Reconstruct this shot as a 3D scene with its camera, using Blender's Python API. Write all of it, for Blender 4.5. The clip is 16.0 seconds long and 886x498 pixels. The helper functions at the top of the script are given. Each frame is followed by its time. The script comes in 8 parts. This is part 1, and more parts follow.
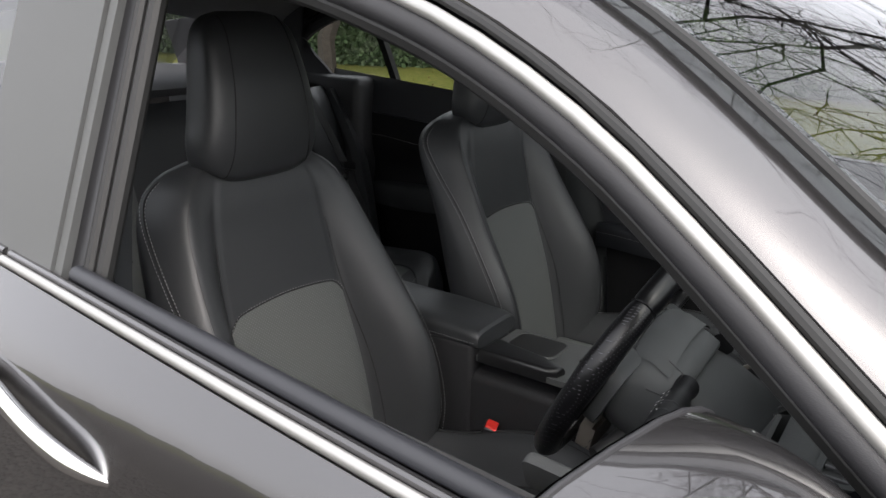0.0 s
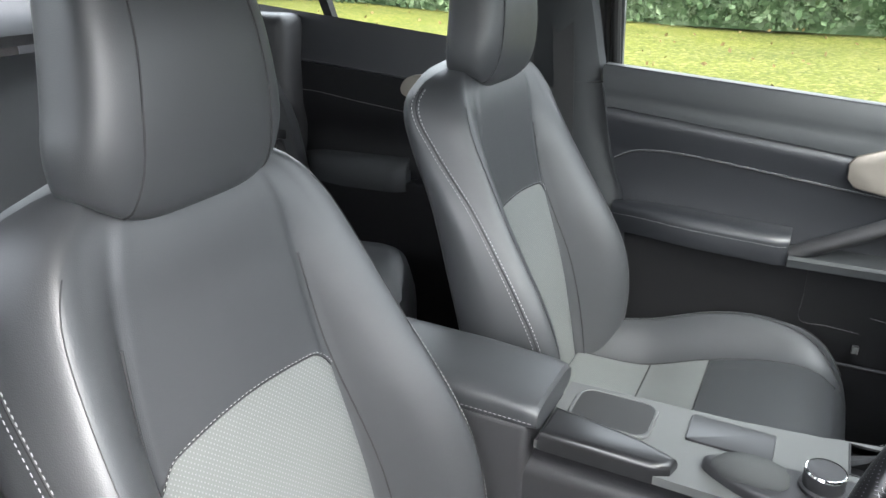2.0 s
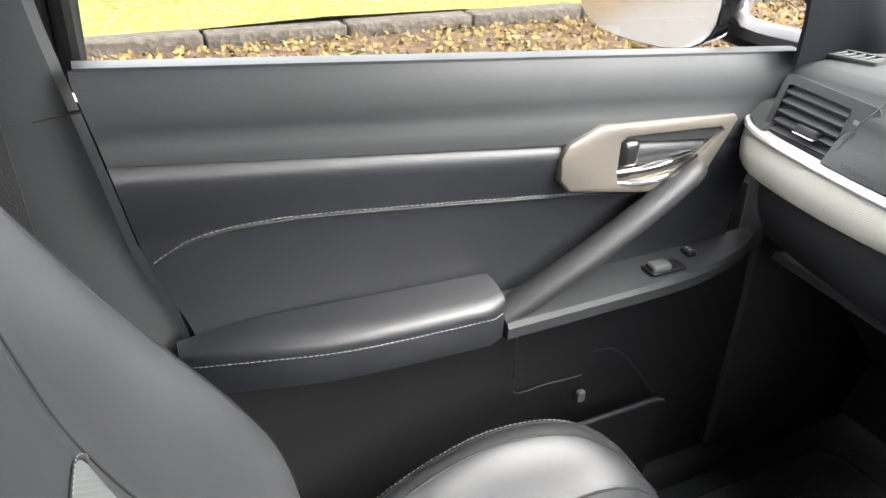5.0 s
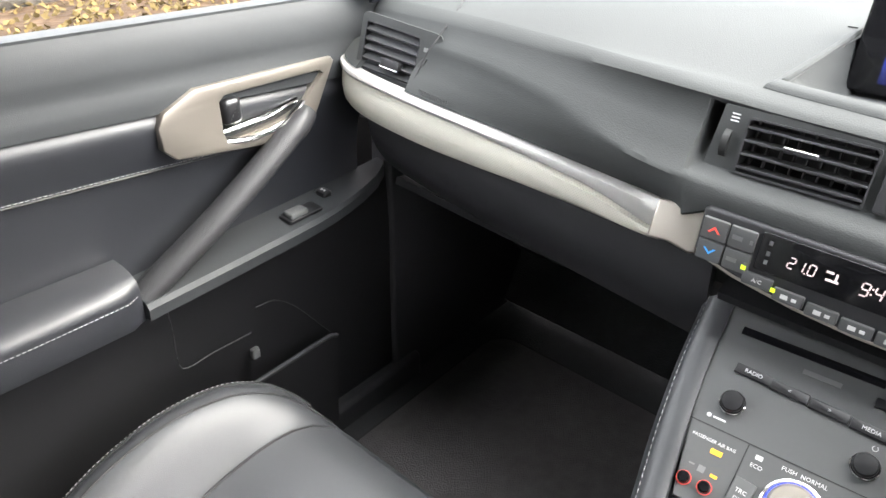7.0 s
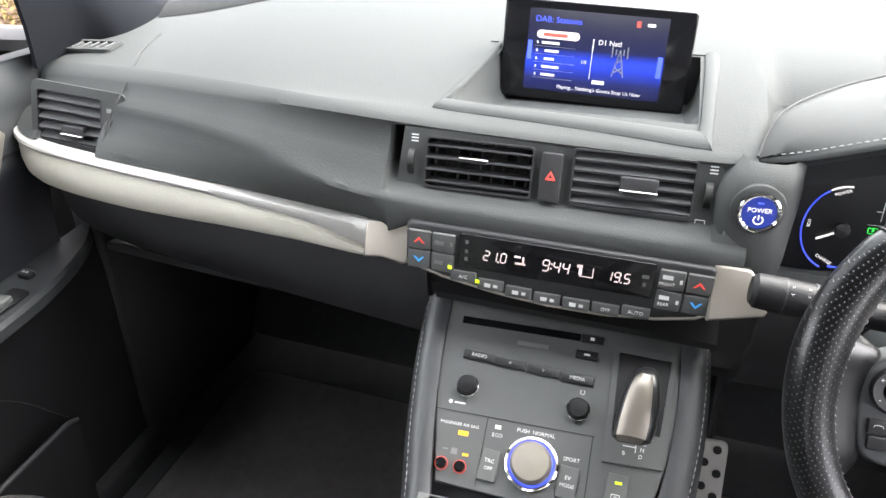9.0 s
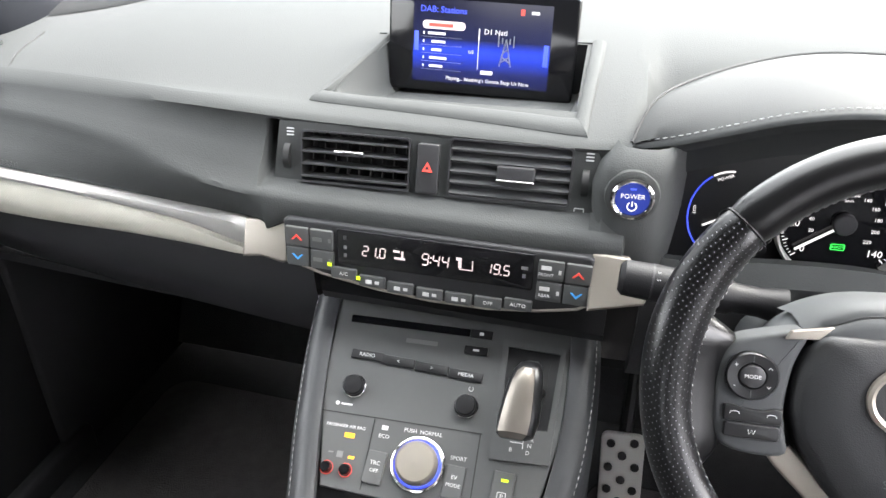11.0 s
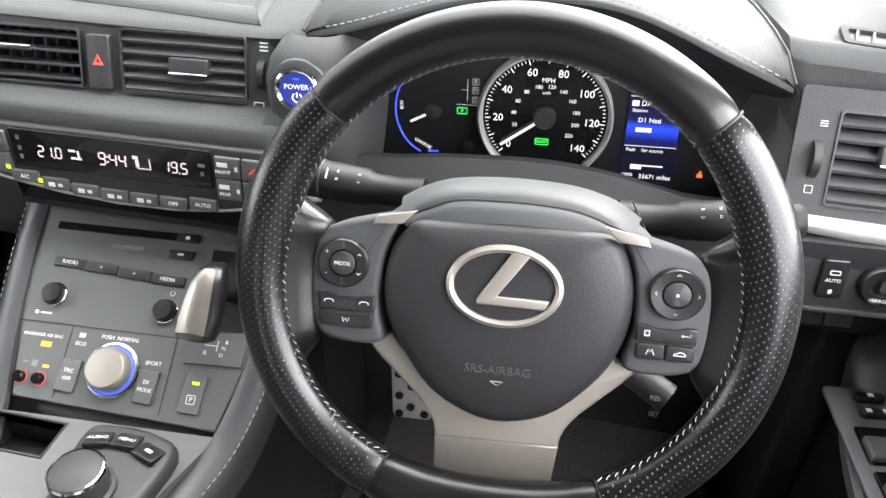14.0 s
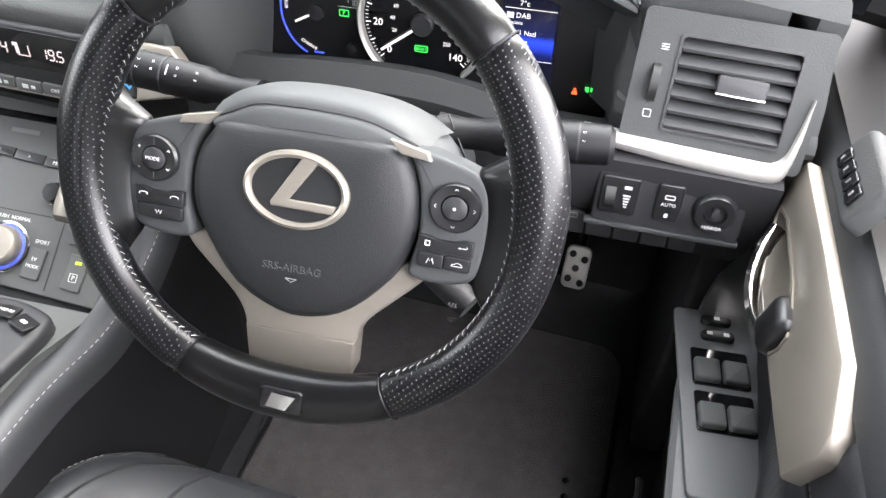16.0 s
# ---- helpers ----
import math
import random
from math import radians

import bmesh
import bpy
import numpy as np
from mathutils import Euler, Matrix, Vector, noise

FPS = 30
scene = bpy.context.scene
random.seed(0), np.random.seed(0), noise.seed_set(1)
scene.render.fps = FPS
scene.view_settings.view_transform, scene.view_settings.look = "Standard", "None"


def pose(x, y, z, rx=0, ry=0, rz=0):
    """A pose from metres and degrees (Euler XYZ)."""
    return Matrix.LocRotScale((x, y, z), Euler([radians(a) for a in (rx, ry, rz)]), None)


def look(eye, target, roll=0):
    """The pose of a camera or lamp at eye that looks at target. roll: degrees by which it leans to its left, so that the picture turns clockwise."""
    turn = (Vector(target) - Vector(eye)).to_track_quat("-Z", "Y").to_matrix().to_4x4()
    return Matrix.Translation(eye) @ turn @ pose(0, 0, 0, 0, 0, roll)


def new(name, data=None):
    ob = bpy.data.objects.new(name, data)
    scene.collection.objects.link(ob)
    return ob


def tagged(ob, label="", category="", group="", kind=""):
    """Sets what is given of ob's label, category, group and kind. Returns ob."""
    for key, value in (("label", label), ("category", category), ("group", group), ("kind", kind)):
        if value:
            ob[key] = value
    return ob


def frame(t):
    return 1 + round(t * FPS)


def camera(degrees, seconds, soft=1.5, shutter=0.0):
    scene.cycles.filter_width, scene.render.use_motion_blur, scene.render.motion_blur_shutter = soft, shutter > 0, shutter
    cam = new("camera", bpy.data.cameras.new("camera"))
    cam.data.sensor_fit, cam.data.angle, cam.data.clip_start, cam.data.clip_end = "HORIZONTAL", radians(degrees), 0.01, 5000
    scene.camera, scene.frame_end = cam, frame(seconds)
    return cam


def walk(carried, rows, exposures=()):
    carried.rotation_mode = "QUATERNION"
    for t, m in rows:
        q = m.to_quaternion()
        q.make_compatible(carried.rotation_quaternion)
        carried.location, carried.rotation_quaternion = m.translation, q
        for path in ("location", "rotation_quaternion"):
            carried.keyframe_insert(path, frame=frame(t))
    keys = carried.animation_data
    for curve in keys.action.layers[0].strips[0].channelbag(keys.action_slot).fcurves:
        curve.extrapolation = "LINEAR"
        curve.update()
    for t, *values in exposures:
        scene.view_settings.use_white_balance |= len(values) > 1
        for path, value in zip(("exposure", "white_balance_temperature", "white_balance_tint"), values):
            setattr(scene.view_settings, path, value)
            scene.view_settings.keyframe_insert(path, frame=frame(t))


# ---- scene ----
cam = camera(60.7, 16.0)

PATH = [
    (0, (1.229, 0.375, 1.312), (-0.324, -0.728, 0.701), 0.5),
    (0.5, (1.162, 0.222, 1.320), (-0.417, -0.823, 0.676), 0.9),
    (1, (1.082, 0.097, 1.291), (-0.554, -0.843, 0.628), 0.7),
    (1.5, (0.976, 0.009, 1.281), (-0.666, -0.889, 0.575), 0.6),
    (2, (0.885, -0.083, 1.271), (-0.766, -0.913, 0.506), 0.6),
    (2.5, (0.764, -0.218, 1.256), (-0.924, -0.942, 0.464), 0.7),
    (3, (0.581, -0.310, 1.203), (-1.119, -0.955, 0.371), 0.6),
    (3.5, (0.384, -0.420, 1.162), (-1.340, -0.934, 0.289), 0.8),
    (4, (0.161, -0.490, 1.146), (-1.623, -0.687, 0.262), 0.8),
    (4.5, (0.049, -0.519, 1.160), (-1.723, -0.232, 0.279), 0.6),
    (5, (-0.011, -0.492, 1.207), (-1.586, 0.273, 0.241), 1.7),
    (7.3, (0.087, -0.399, 1.233), (-0.877, 0.968, 0.136), 0.3),
    (7.5, (0.095, -0.397, 1.244), (-0.746, 1.025, 0.117), 0.1),
    (8, (0.106, -0.412, 1.257), (-0.537, 1.143, 0.175), 0.2),
    (8.2, (0.099, -0.409, 1.268), (-0.483, 1.179, 0.201), 0.1),
    (10.3, (0.123, -0.419, 1.265), (-0.378, 1.220, 0.234), 0.2),
    (10.5, (0.133, -0.411, 1.267), (-0.356, 1.235, 0.240), 0.1),
    (11, (0.180, -0.374, 1.248), (-0.276, 1.275, 0.213), 0.1),
    (11.5, (0.239, -0.356, 1.232), (-0.157, 1.271, 0.139), 0.2),
    (12, (0.299, -0.339, 1.225), (-0.051, 1.288, 0.115), 0.6),
    (12.5, (0.351, -0.328, 1.215), (0.022, 1.289, 0.084), 0.9),
    (13, (0.388, -0.327, 1.209), (0.083, 1.263, 0.034), 1.3),
    (13.5, (0.407, -0.320, 1.209), (0.102, 1.242, -0.003), 1.4),
    (14, (0.416, -0.314, 1.216), (0.107, 1.263, 0.025), 1.5),
    (14.5, (0.421, -0.319, 1.217), (0.116, 1.262, 0.030), 1.6),
    (15, (0.456, -0.301, 1.216), (0.150, 1.248, -0.011), 1.8),
    (15.5, (0.509, -0.282, 1.220), (0.181, 1.201, -0.081), 2.1),
    (16, (0.575, -0.290, 1.238), (0.218, 1.101, -0.154), 3.0),
]
EXPOSURES = [(0.0, 1.75), (0.5, 2.3), (1.0, 3.3), (1.5, 3.85), (2.0, 4.1), (3.0, 4.35), (3.5, 4.5), (4.0, 4.65), (5.0, 4.65), (7.5, 4.82), (8.2, 4.78), (11.0, 4.7), (12.5, 4.72), (14.5, 4.78), (16.0, 4.9)]
TINTS = ((0.0, 6450, 11), (0.5, 6200, 9), (1.0, 5950, 6), (1.5, 5900, 5), (2.0, 6150, 8), (3.0, 6550, 12), (16.0, 6550, 12))


def tint_at(t, k):
    """The camera's white balance at a time, between the rows above."""
    for a, b in zip(TINTS, TINTS[1:]):
        if t <= b[0]:
            return a[k] + (b[k] - a[k]) * (t - a[0]) / (b[0] - a[0])
    return TINTS[-1][k]


walk(cam, [(t, look(eye, target, roll)) for t, eye, target, roll in PATH], [(t, e, tint_at(t, 1), tint_at(t, 2)) for t, e in EXPOSURES])

# ---- daylight: bright overcast ----
SUN_UP, SUN_TURN = 46, 44  # degrees above the horizon, and from ahead to the right
world = bpy.data.worlds.new("overcast_sky")
scene.world = world
world.use_nodes = True
wn, wl = world.node_tree.nodes, world.node_tree.links
sky = wn.new("ShaderNodeTexSky")
sky.sky_type, sky.sun_disc = "NISHITA", False
sky.sun_elevation, sky.sun_rotation = radians(SUN_UP), radians(SUN_TURN)
sky.air_density, sky.dust_density, sky.ozone_density = 1.0, 8.0, 1.0
hsv = wn.new("ShaderNodeHueSaturation")
hsv.inputs["Saturation"].default_value = 0.5
wl.new(sky.outputs[0], hsv.inputs["Color"])
cloud = wn.new("ShaderNodeMix")  # a closed, even cloud cover over the sky
cloud.data_type = "RGBA"
cloud.inputs[0].default_value = 0.6
cloud.inputs[7].default_value = (5.9, 5.85, 6.0, 1)
wl.new(hsv.outputs[0], cloud.inputs[6])
wl.new(cloud.outputs[2], wn["Background"].inputs["Color"])
wn["Background"].inputs["Strength"].default_value = 0.15

SUN_TO = pose(0, 0, 0, 0, 0, -SUN_TURN) @ Vector((0, math.cos(radians(SUN_UP)), math.sin(radians(SUN_UP))))
sun = new("sun", bpy.data.lights.new("sun", "SUN"))
sun.data.energy, sun.data.angle, sun.data.color = 0.55, radians(110), (1.0, 0.985, 0.965)
sun.matrix_world = look(SUN_TO * 30, (0, 0, 0))


# ---- materials ----
def node_material(name, color, rough=0.5, metal=0.0, grain=0.0, grain_size=600.0, var=0.12, var_size=9.0, coat=0.0, spec=0.5, emit=None, emit_strength=0.0, ior=1.45):
    m = bpy.data.materials.new(name)
    m.use_nodes = True
    n, l = m.node_tree.nodes, m.node_tree.links
    b = n["Principled BSDF"]
    b.inputs["Roughness"].default_value = rough
    b.inputs["Metallic"].default_value = metal
    b.inputs["Coat Weight"].default_value = coat
    b.inputs["Coat Roughness"].default_value = 0.03
    b.inputs["Specular IOR Level"].default_value = spec
    b.inputs["IOR"].default_value = ior
    co = n.new("ShaderNodeTexCoord")
    big = n.new("ShaderNodeTexNoise")
    big.inputs["Scale"].default_value, big.inputs["Detail"].default_value = var_size, 5
    l.new(co.outputs["Object"], big.inputs["Vector"])
    mix = n.new("ShaderNodeMix")
    mix.data_type = "RGBA"
    mix.inputs[6].default_value = (*[c * (1 - var) for c in color], 1)
    mix.inputs[7].default_value = (*[min(1, c * (1 + var)) for c in color], 1)
    l.new(big.outputs["Fac"], mix.inputs[0])
    l.new(mix.outputs[2], b.inputs["Base Color"])
    rr = n.new("ShaderNodeMapRange")
    rr.inputs["To Min"].default_value, rr.inputs["To Max"].default_value = max(0.02, rough * 0.85), min(1, rough * 1.15)
    l.new(big.outputs["Fac"], rr.inputs["Value"])
    l.new(rr.outputs[0], b.inputs["Roughness"])
    if grain:
        fine = n.new("ShaderNodeTexVoronoi")
        fine.inputs["Scale"].default_value = grain_size
        l.new(co.outputs["Object"], fine.inputs["Vector"])
        bump = n.new("ShaderNodeBump")
        bump.inputs["Strength"].default_value, bump.inputs["Distance"].default_value = grain, 0.0012
        l.new(fine.outputs["Distance"], bump.inputs["Height"])
        l.new(bump.outputs[0], b.inputs["Normal"])
    if emit:
        b.inputs["Emission Color"].default_value = (*emit, 1)
        b.inputs["Emission Strength"].default_value = emit_strength
    return m


def perforated(name, color, pitch, hole, rough, tone=0.25, axes="xz"):
    """Leather with rows of small punched holes: dark pits with a raised rim, laid on two object axes."""
    m = node_material(name, color, rough, grain=0.15)
    n, l = m.node_tree.nodes, m.node_tree.links
    b = n["Principled BSDF"]
    co = n.new("ShaderNodeTexCoord")
    sep = n.new("ShaderNodeSeparateXYZ")
    l.new(co.outputs["Object"], sep.inputs[0])

    def op(kind, a, c):
        q = n.new("ShaderNodeMath")
        q.operation = kind
        for k, v in enumerate((a, c)):
            if v is None:
                continue
            if isinstance(v, (int, float)):
                q.inputs[k].default_value = v
            else:
                l.new(v, q.inputs[k])
        return q.outputs[0]

    u = op("DIVIDE", sep.outputs[axes[0].upper()], pitch)
    v = op("DIVIDE", sep.outputs[axes[1].upper()], pitch)
    a = op("ADD", u, v)
    c = op("SUBTRACT", u, v)
    fa = op("SUBTRACT", op("FRACT", a, None), 0.5)
    fc = op("SUBTRACT", op("FRACT", c, None), 0.5)
    d = op("SQRT", op("ADD", op("MULTIPLY", fa, fa), op("MULTIPLY", fc, fc)), None)
    pit = n.new("ShaderNodeMapRange")
    pit.inputs["From Min"].default_value, pit.inputs["From Max"].default_value = hole * 0.7, hole * 1.2
    l.new(d, pit.inputs["Value"])
    mix = n.new("ShaderNodeMix")
    mix.data_type = "RGBA"
    mix.inputs[6].default_value = (*[c2 * tone for c2 in color], 1)
    old = b.inputs["Base Color"].links[0].from_socket
    l.new(old, mix.inputs[7])
    l.new(pit.outputs[0], mix.inputs[0])
    l.new(mix.outputs[2], b.inputs["Base Color"])
    bump = n.new("ShaderNodeBump")
    bump.inputs["Strength"].default_value, bump.inputs["Distance"].default_value = 0.5, 0.001
    l.new(pit.outputs[0], bump.inputs["Height"])
    l.new(bump.outputs[0], b.inputs["Normal"])
    return m


LEATHER = node_material("black_leather", (0.031, 0.0325, 0.035), 0.45, grain=0.10, grain_size=900, spec=0.62)
PERF = perforated("perforated_leather", (0.105, 0.110, 0.107), 0.0062, 0.20, 0.55, tone=1.5)
WHEEL_PERF = perforated("punched_wheel_leather", (0.0035, 0.0035, 0.004), 0.0050, 0.11, 0.30, tone=26.0)
WHEEL_PERF.node_tree.nodes["Principled BSDF"].inputs["Specular IOR Level"].default_value = 0.45
WHEEL_LEATHER = node_material("smooth_wheel_leather", (0.0035, 0.0035, 0.004), 0.30, grain=0.05, grain_size=900, spec=0.45)
DOORSKIN = node_material("black_leatherette", (0.013, 0.014, 0.017), 0.45, grain=0.12, grain_size=900, spec=0.7)
DOORHARD = node_material("black_door_plastic", (0.010, 0.010, 0.011), 0.55, grain=0.12, grain_size=1200, spec=0.3)
# charcoal paled for the driver's shelf: window light put into the colour
LITSHELFSKIN = node_material("charcoal_shelf_lit_tone", (0.095, 0.098, 0.10), 0.42, grain=0.05, grain_size=1500, spec=0.5)
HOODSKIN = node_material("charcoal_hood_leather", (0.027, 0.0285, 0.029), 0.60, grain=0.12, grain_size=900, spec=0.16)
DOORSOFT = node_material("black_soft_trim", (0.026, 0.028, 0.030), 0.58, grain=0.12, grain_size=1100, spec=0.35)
SOFT = node_material("soft_dash_plastic", (0.049, 0.051, 0.051), 0.70, grain=0.16, grain_size=700, spec=0.06)
HARD = node_material("hard_black_plastic", (0.024, 0.024, 0.026), 0.5, grain=0.12, grain_size=1200, spec=0.4)
DEEP = node_material("matt_black_plastic", (0.005, 0.005, 0.006), 0.5, grain=0.12, grain_size=1200, spec=0.3)
PANEL = node_material("charcoal_console_plastic", (0.075, 0.077, 0.077), 0.52, grain=0.05, grain_size=1500, spec=0.35)
PILLARSKIN = node_material("dark_pillar_lining", (0.006, 0.0065, 0.008), 0.9, grain=0.15, grain_size=900, spec=0.03)
SMOOTH = node_material("smooth_black_plastic", (0.012, 0.012, 0.013), 0.3)
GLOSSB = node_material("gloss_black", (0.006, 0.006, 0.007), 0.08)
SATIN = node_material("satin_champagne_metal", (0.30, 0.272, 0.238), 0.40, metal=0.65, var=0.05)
# the satin metal at 0.7: shade on the passenger's plate put into the colour
DIMSATIN = node_material("champagne_metal_dimmed", (0.21, 0.19, 0.166), 0.36, metal=0.65, var=0.05)
BRIGHT = node_material("bright_satin_trim", (0.42, 0.41, 0.39), 0.42, metal=0.45, var=0.05)
STRIP = node_material("weathered_satin_strip", (0.38, 0.375, 0.36), 0.36, metal=0.7, var=0.08)
CHROME = node_material("chrome", (0.8, 0.8, 0.8), 0.1, metal=1.0, var=0.02)
BAND = perforated("ribbed_metallic_band", (0.50, 0.485, 0.42), 0.0035, 0.22, 0.45, tone=0.75)
CARPET = node_material("black_carpet", (0.040, 0.040, 0.043), 0.95, grain=0.9, grain_size=420, var=0.35, var_size=60)
MAT = node_material("grey_carpet_mat", (0.105, 0.098, 0.098), 0.95, grain=0.9, grain_size=380, var=0.35, var_size=50)
SEALSKIN = node_material("soft_window_seal", (0.022, 0.023, 0.027), 0.45, grain=0.05, grain_size=900)
RUBBER = node_material("black_rubber", (0.012, 0.012, 0.012), 0.55, var=0.2)
PAINT = node_material("dark_grey_metallic_paint", (0.062, 0.060, 0.061), 0.24, metal=0.75, coat=1.0, var=0.03, var_size=60)
PAINT.node_tree.nodes["Principled BSDF"].inputs["Coat IOR"].default_value = 1.7
SHELLSKIN = node_material("smooth_hub_plastic", (0.050, 0.053, 0.055), 0.55, grain=0.04, grain_size=1500, spec=0.3)
SHROUDSKIN = node_material("charcoal_shroud_plastic", (0.032, 0.034, 0.035), 0.55, grain=0.06, grain_size=1400, spec=0.3)
SLATSKIN = node_material("dark_slat_plastic", (0.050, 0.051, 0.053), 0.5, grain=0.05, grain_size=1500, spec=0.35)
SPEAKERMESH = perforated("punched_speaker_mesh", (0.020, 0.0205, 0.021), 0.0042, 0.24, 0.85, tone=0.15, axes="xy")
SPEAKERMESH.node_tree.nodes["Principled BSDF"].inputs["Specular IOR Level"].default_value = 0.03
STITCH = node_material("pale_grey_thread", (0.28, 0.28, 0.28), 0.8, var=0.1)
SEAM = node_material("dark_seam", (0.016, 0.016, 0.017), 0.7)
BELTWEB = node_material("dark_seat_belt_web", (0.020, 0.020, 0.021), 0.75, grain=0.5, grain_size=800)
RED = node_material("red_buckle_plastic", (0.75, 0.04, 0.03), 0.4)
STEEL = node_material("drilled_steel_pedal", (0.72, 0.70, 0.67), 0.35, metal=0.35, var=0.08)
# headliner colour raised so that it throws fill light on the cabin
HEADLINER = node_material("paled_headliner_cloth", (0.28, 0.28, 0.283), 0.95, grain=0.4, grain_size=700)
# faint glow added, also where the marks are plain unlit print
PRINT = node_material("glowing_white_print", (0.46, 0.46, 0.46), 0.6, emit=(0.8, 0.8, 0.8), emit_strength=0.011)
DIM = node_material("grey_print", (0.13, 0.13, 0.13), 0.6)
LIT = node_material("white_lit_marks", (0.28, 0.28, 0.28), 0.6, emit=(1, 0.96, 0.95), emit_strength=0.042)
PINKLIT = node_material("pinkish_lit_digits", (0.45, 0.38, 0.38), 0.6, emit=(1, 0.78, 0.77), emit_strength=0.030)
BLUELIT = node_material("blue_lit_marks", (0.05, 0.08, 0.6), 0.5, emit=(0.06, 0.10, 0.9), emit_strength=0.042)
GREENLIT = node_material("green_lit_lamp", (0.02, 0.5, 0.05), 0.5, emit=(0.05, 0.9, 0.12), emit_strength=0.055)
LIMELIT = node_material("yellow_green_lamp", (0.4, 0.6, 0.02), 0.5, emit=(0.55, 0.85, 0.02), emit_strength=0.055)
AMBERLIT = node_material("amber_lamp", (0.7, 0.3, 0.02), 0.5, emit=(1.0, 0.4, 0.02), emit_strength=0.048)
REDLIT = node_material("orange_red_lamp", (0.7, 0.12, 0.03), 0.5, emit=(1.0, 0.16, 0.05), emit_strength=0.05)
# red and blue marks likewise glow a little, printed ones included
REDMARK = node_material("glowing_red_print", (0.7, 0.06, 0.05), 0.5, emit=(0.9, 0.1, 0.06), emit_strength=0.021)
BLUEMARK = node_material("glowing_blue_print", (0.05, 0.3, 0.7), 0.5, emit=(0.06, 0.35, 0.8), emit_strength=0.021)
SCREENOFF = node_material("dark_screen_glass", (0.005, 0.005, 0.008), 0.12, emit=(0.01, 0.012, 0.04), emit_strength=0.018)
NAVY = node_material("navy_button", (0.02, 0.03, 0.16), 0.25, emit=(0.03, 0.06, 0.4), emit_strength=0.021)


def screen_gradient(name):
    """A lit display: near black above, bright blue in a band across its lower half."""
    m = bpy.data.materials.new(name)
    m.use_nodes = True
    n, l = m.node_tree.nodes, m.node_tree.links
    b = n["Principled BSDF"]
    b.inputs["Base Color"].default_value = (0.004, 0.004, 0.01, 1)
    b.inputs["Roughness"].default_value = 0.15
    co = n.new("ShaderNodeTexCoord")
    sep = n.new("ShaderNodeSeparateXYZ")
    ramp = n.new("ShaderNodeValToRGB")
    l.new(co.outputs["Generated"], sep.inputs[0])
    l.new(sep.outputs["Z"], ramp.inputs["Fac"])
    el = ramp.color_ramp.elements
    el[0].position, el[0].color = 0.0, (0.006, 0.008, 0.05, 1)
    el[1].position, el[1].color = 1.0, (0.008, 0.008, 0.02, 1)
    for p, c in ((0.16, (0.008, 0.014, 0.12, 1)), (0.41, (0.03, 0.08, 0.9, 1)), (0.54, (0.01, 0.015, 0.07, 1))):
        e = el.new(p)
        e.color = c
    l.new(ramp.outputs["Color"], b.inputs["Emission Color"])
    b.inputs["Emission Strength"].default_value = 0.055
    return m


SCREEN = screen_gradient("blue_lit_screen")


def glass_material(name, tint):
    """A clear pane that mirrors more the flatter one looks along it."""
    m = bpy.data.materials.new(name)
    m.use_nodes = True
    n, l = m.node_tree.nodes, m.node_tree.links
    n.remove(n["Principled BSDF"])
    clear, gloss, mix, face = n.new("ShaderNodeBsdfTransparent"), n.new("ShaderNodeBsdfGlossy"), n.new("ShaderNodeMixShader"), n.new("ShaderNodeLayerWeight")
    clear.inputs["Color"].default_value = (*tint, 1)
    gloss.inputs["Roughness"].default_value = 0.0
    face.inputs["Blend"].default_value = 0.5
    steep, both_sides = n.new("ShaderNodeMath"), n.new("ShaderNodeMath")
    steep.operation, steep.inputs[1].default_value = "POWER", 3.5
    both_sides.operation, both_sides.inputs[1].default_value, both_sides.inputs[2].default_value = "MULTIPLY_ADD", 0.90, 0.08
    l.new(face.outputs["Facing"], steep.inputs[0])
    l.new(steep.outputs[0], both_sides.inputs[0])
    l.new(both_sides.outputs[0], mix.inputs[0])
    l.new(clear.outputs[0], mix.inputs[1])
    l.new(gloss.outputs[0], mix.inputs[2])
    l.new(mix.outputs[0], n["Material Output"].inputs["Surface"])
    return m


GLASS = glass_material("window_glass", (0.85, 0.88, 0.86))
SCREENGLASS = glass_material("laminated_windscreen", (0.60, 0.63, 0.62))
PRIVACY = glass_material("dark_privacy_glass", (0.5, 0.52, 0.52))


# ---- mesh helpers: a shape is (vertices, faces) ----
def both(*shapes):
    vs, fs = [], []
    for v, f in shapes:
        k = len(vs)
        vs += v
        fs += [tuple(i + k for i in q) for q in f]
    return vs, fs


def moved(shape, m):
    return [m @ Vector(p) for p in shape[0]], shape[1]


def curve(pts, n=8, closed=False):
    """Catmull-Rom through pts."""
    pts = [Vector(p) for p in pts]
    k = len(pts)
    out = []
    for i in range(k if closed else k - 1):
        if closed:
            a, b, c, d = pts[i - 1], pts[i], pts[(i + 1) % k], pts[(i + 2) % k]
        else:
            b, c = pts[i], pts[i + 1]
            a = pts[i - 1] if i else b * 2 - c
            d = pts[i + 2] if i + 2 < k else c * 2 - b
        for j in range(n):
            t = j / n
            out.append(0.5 * (2 * b + (c - a) * t + (2 * a - 5 * b + 4 * c - d) * t * t + (3 * b - a - 3 * c + d) * t**3))
    if not closed:
        out.append(pts[-1])
    return out


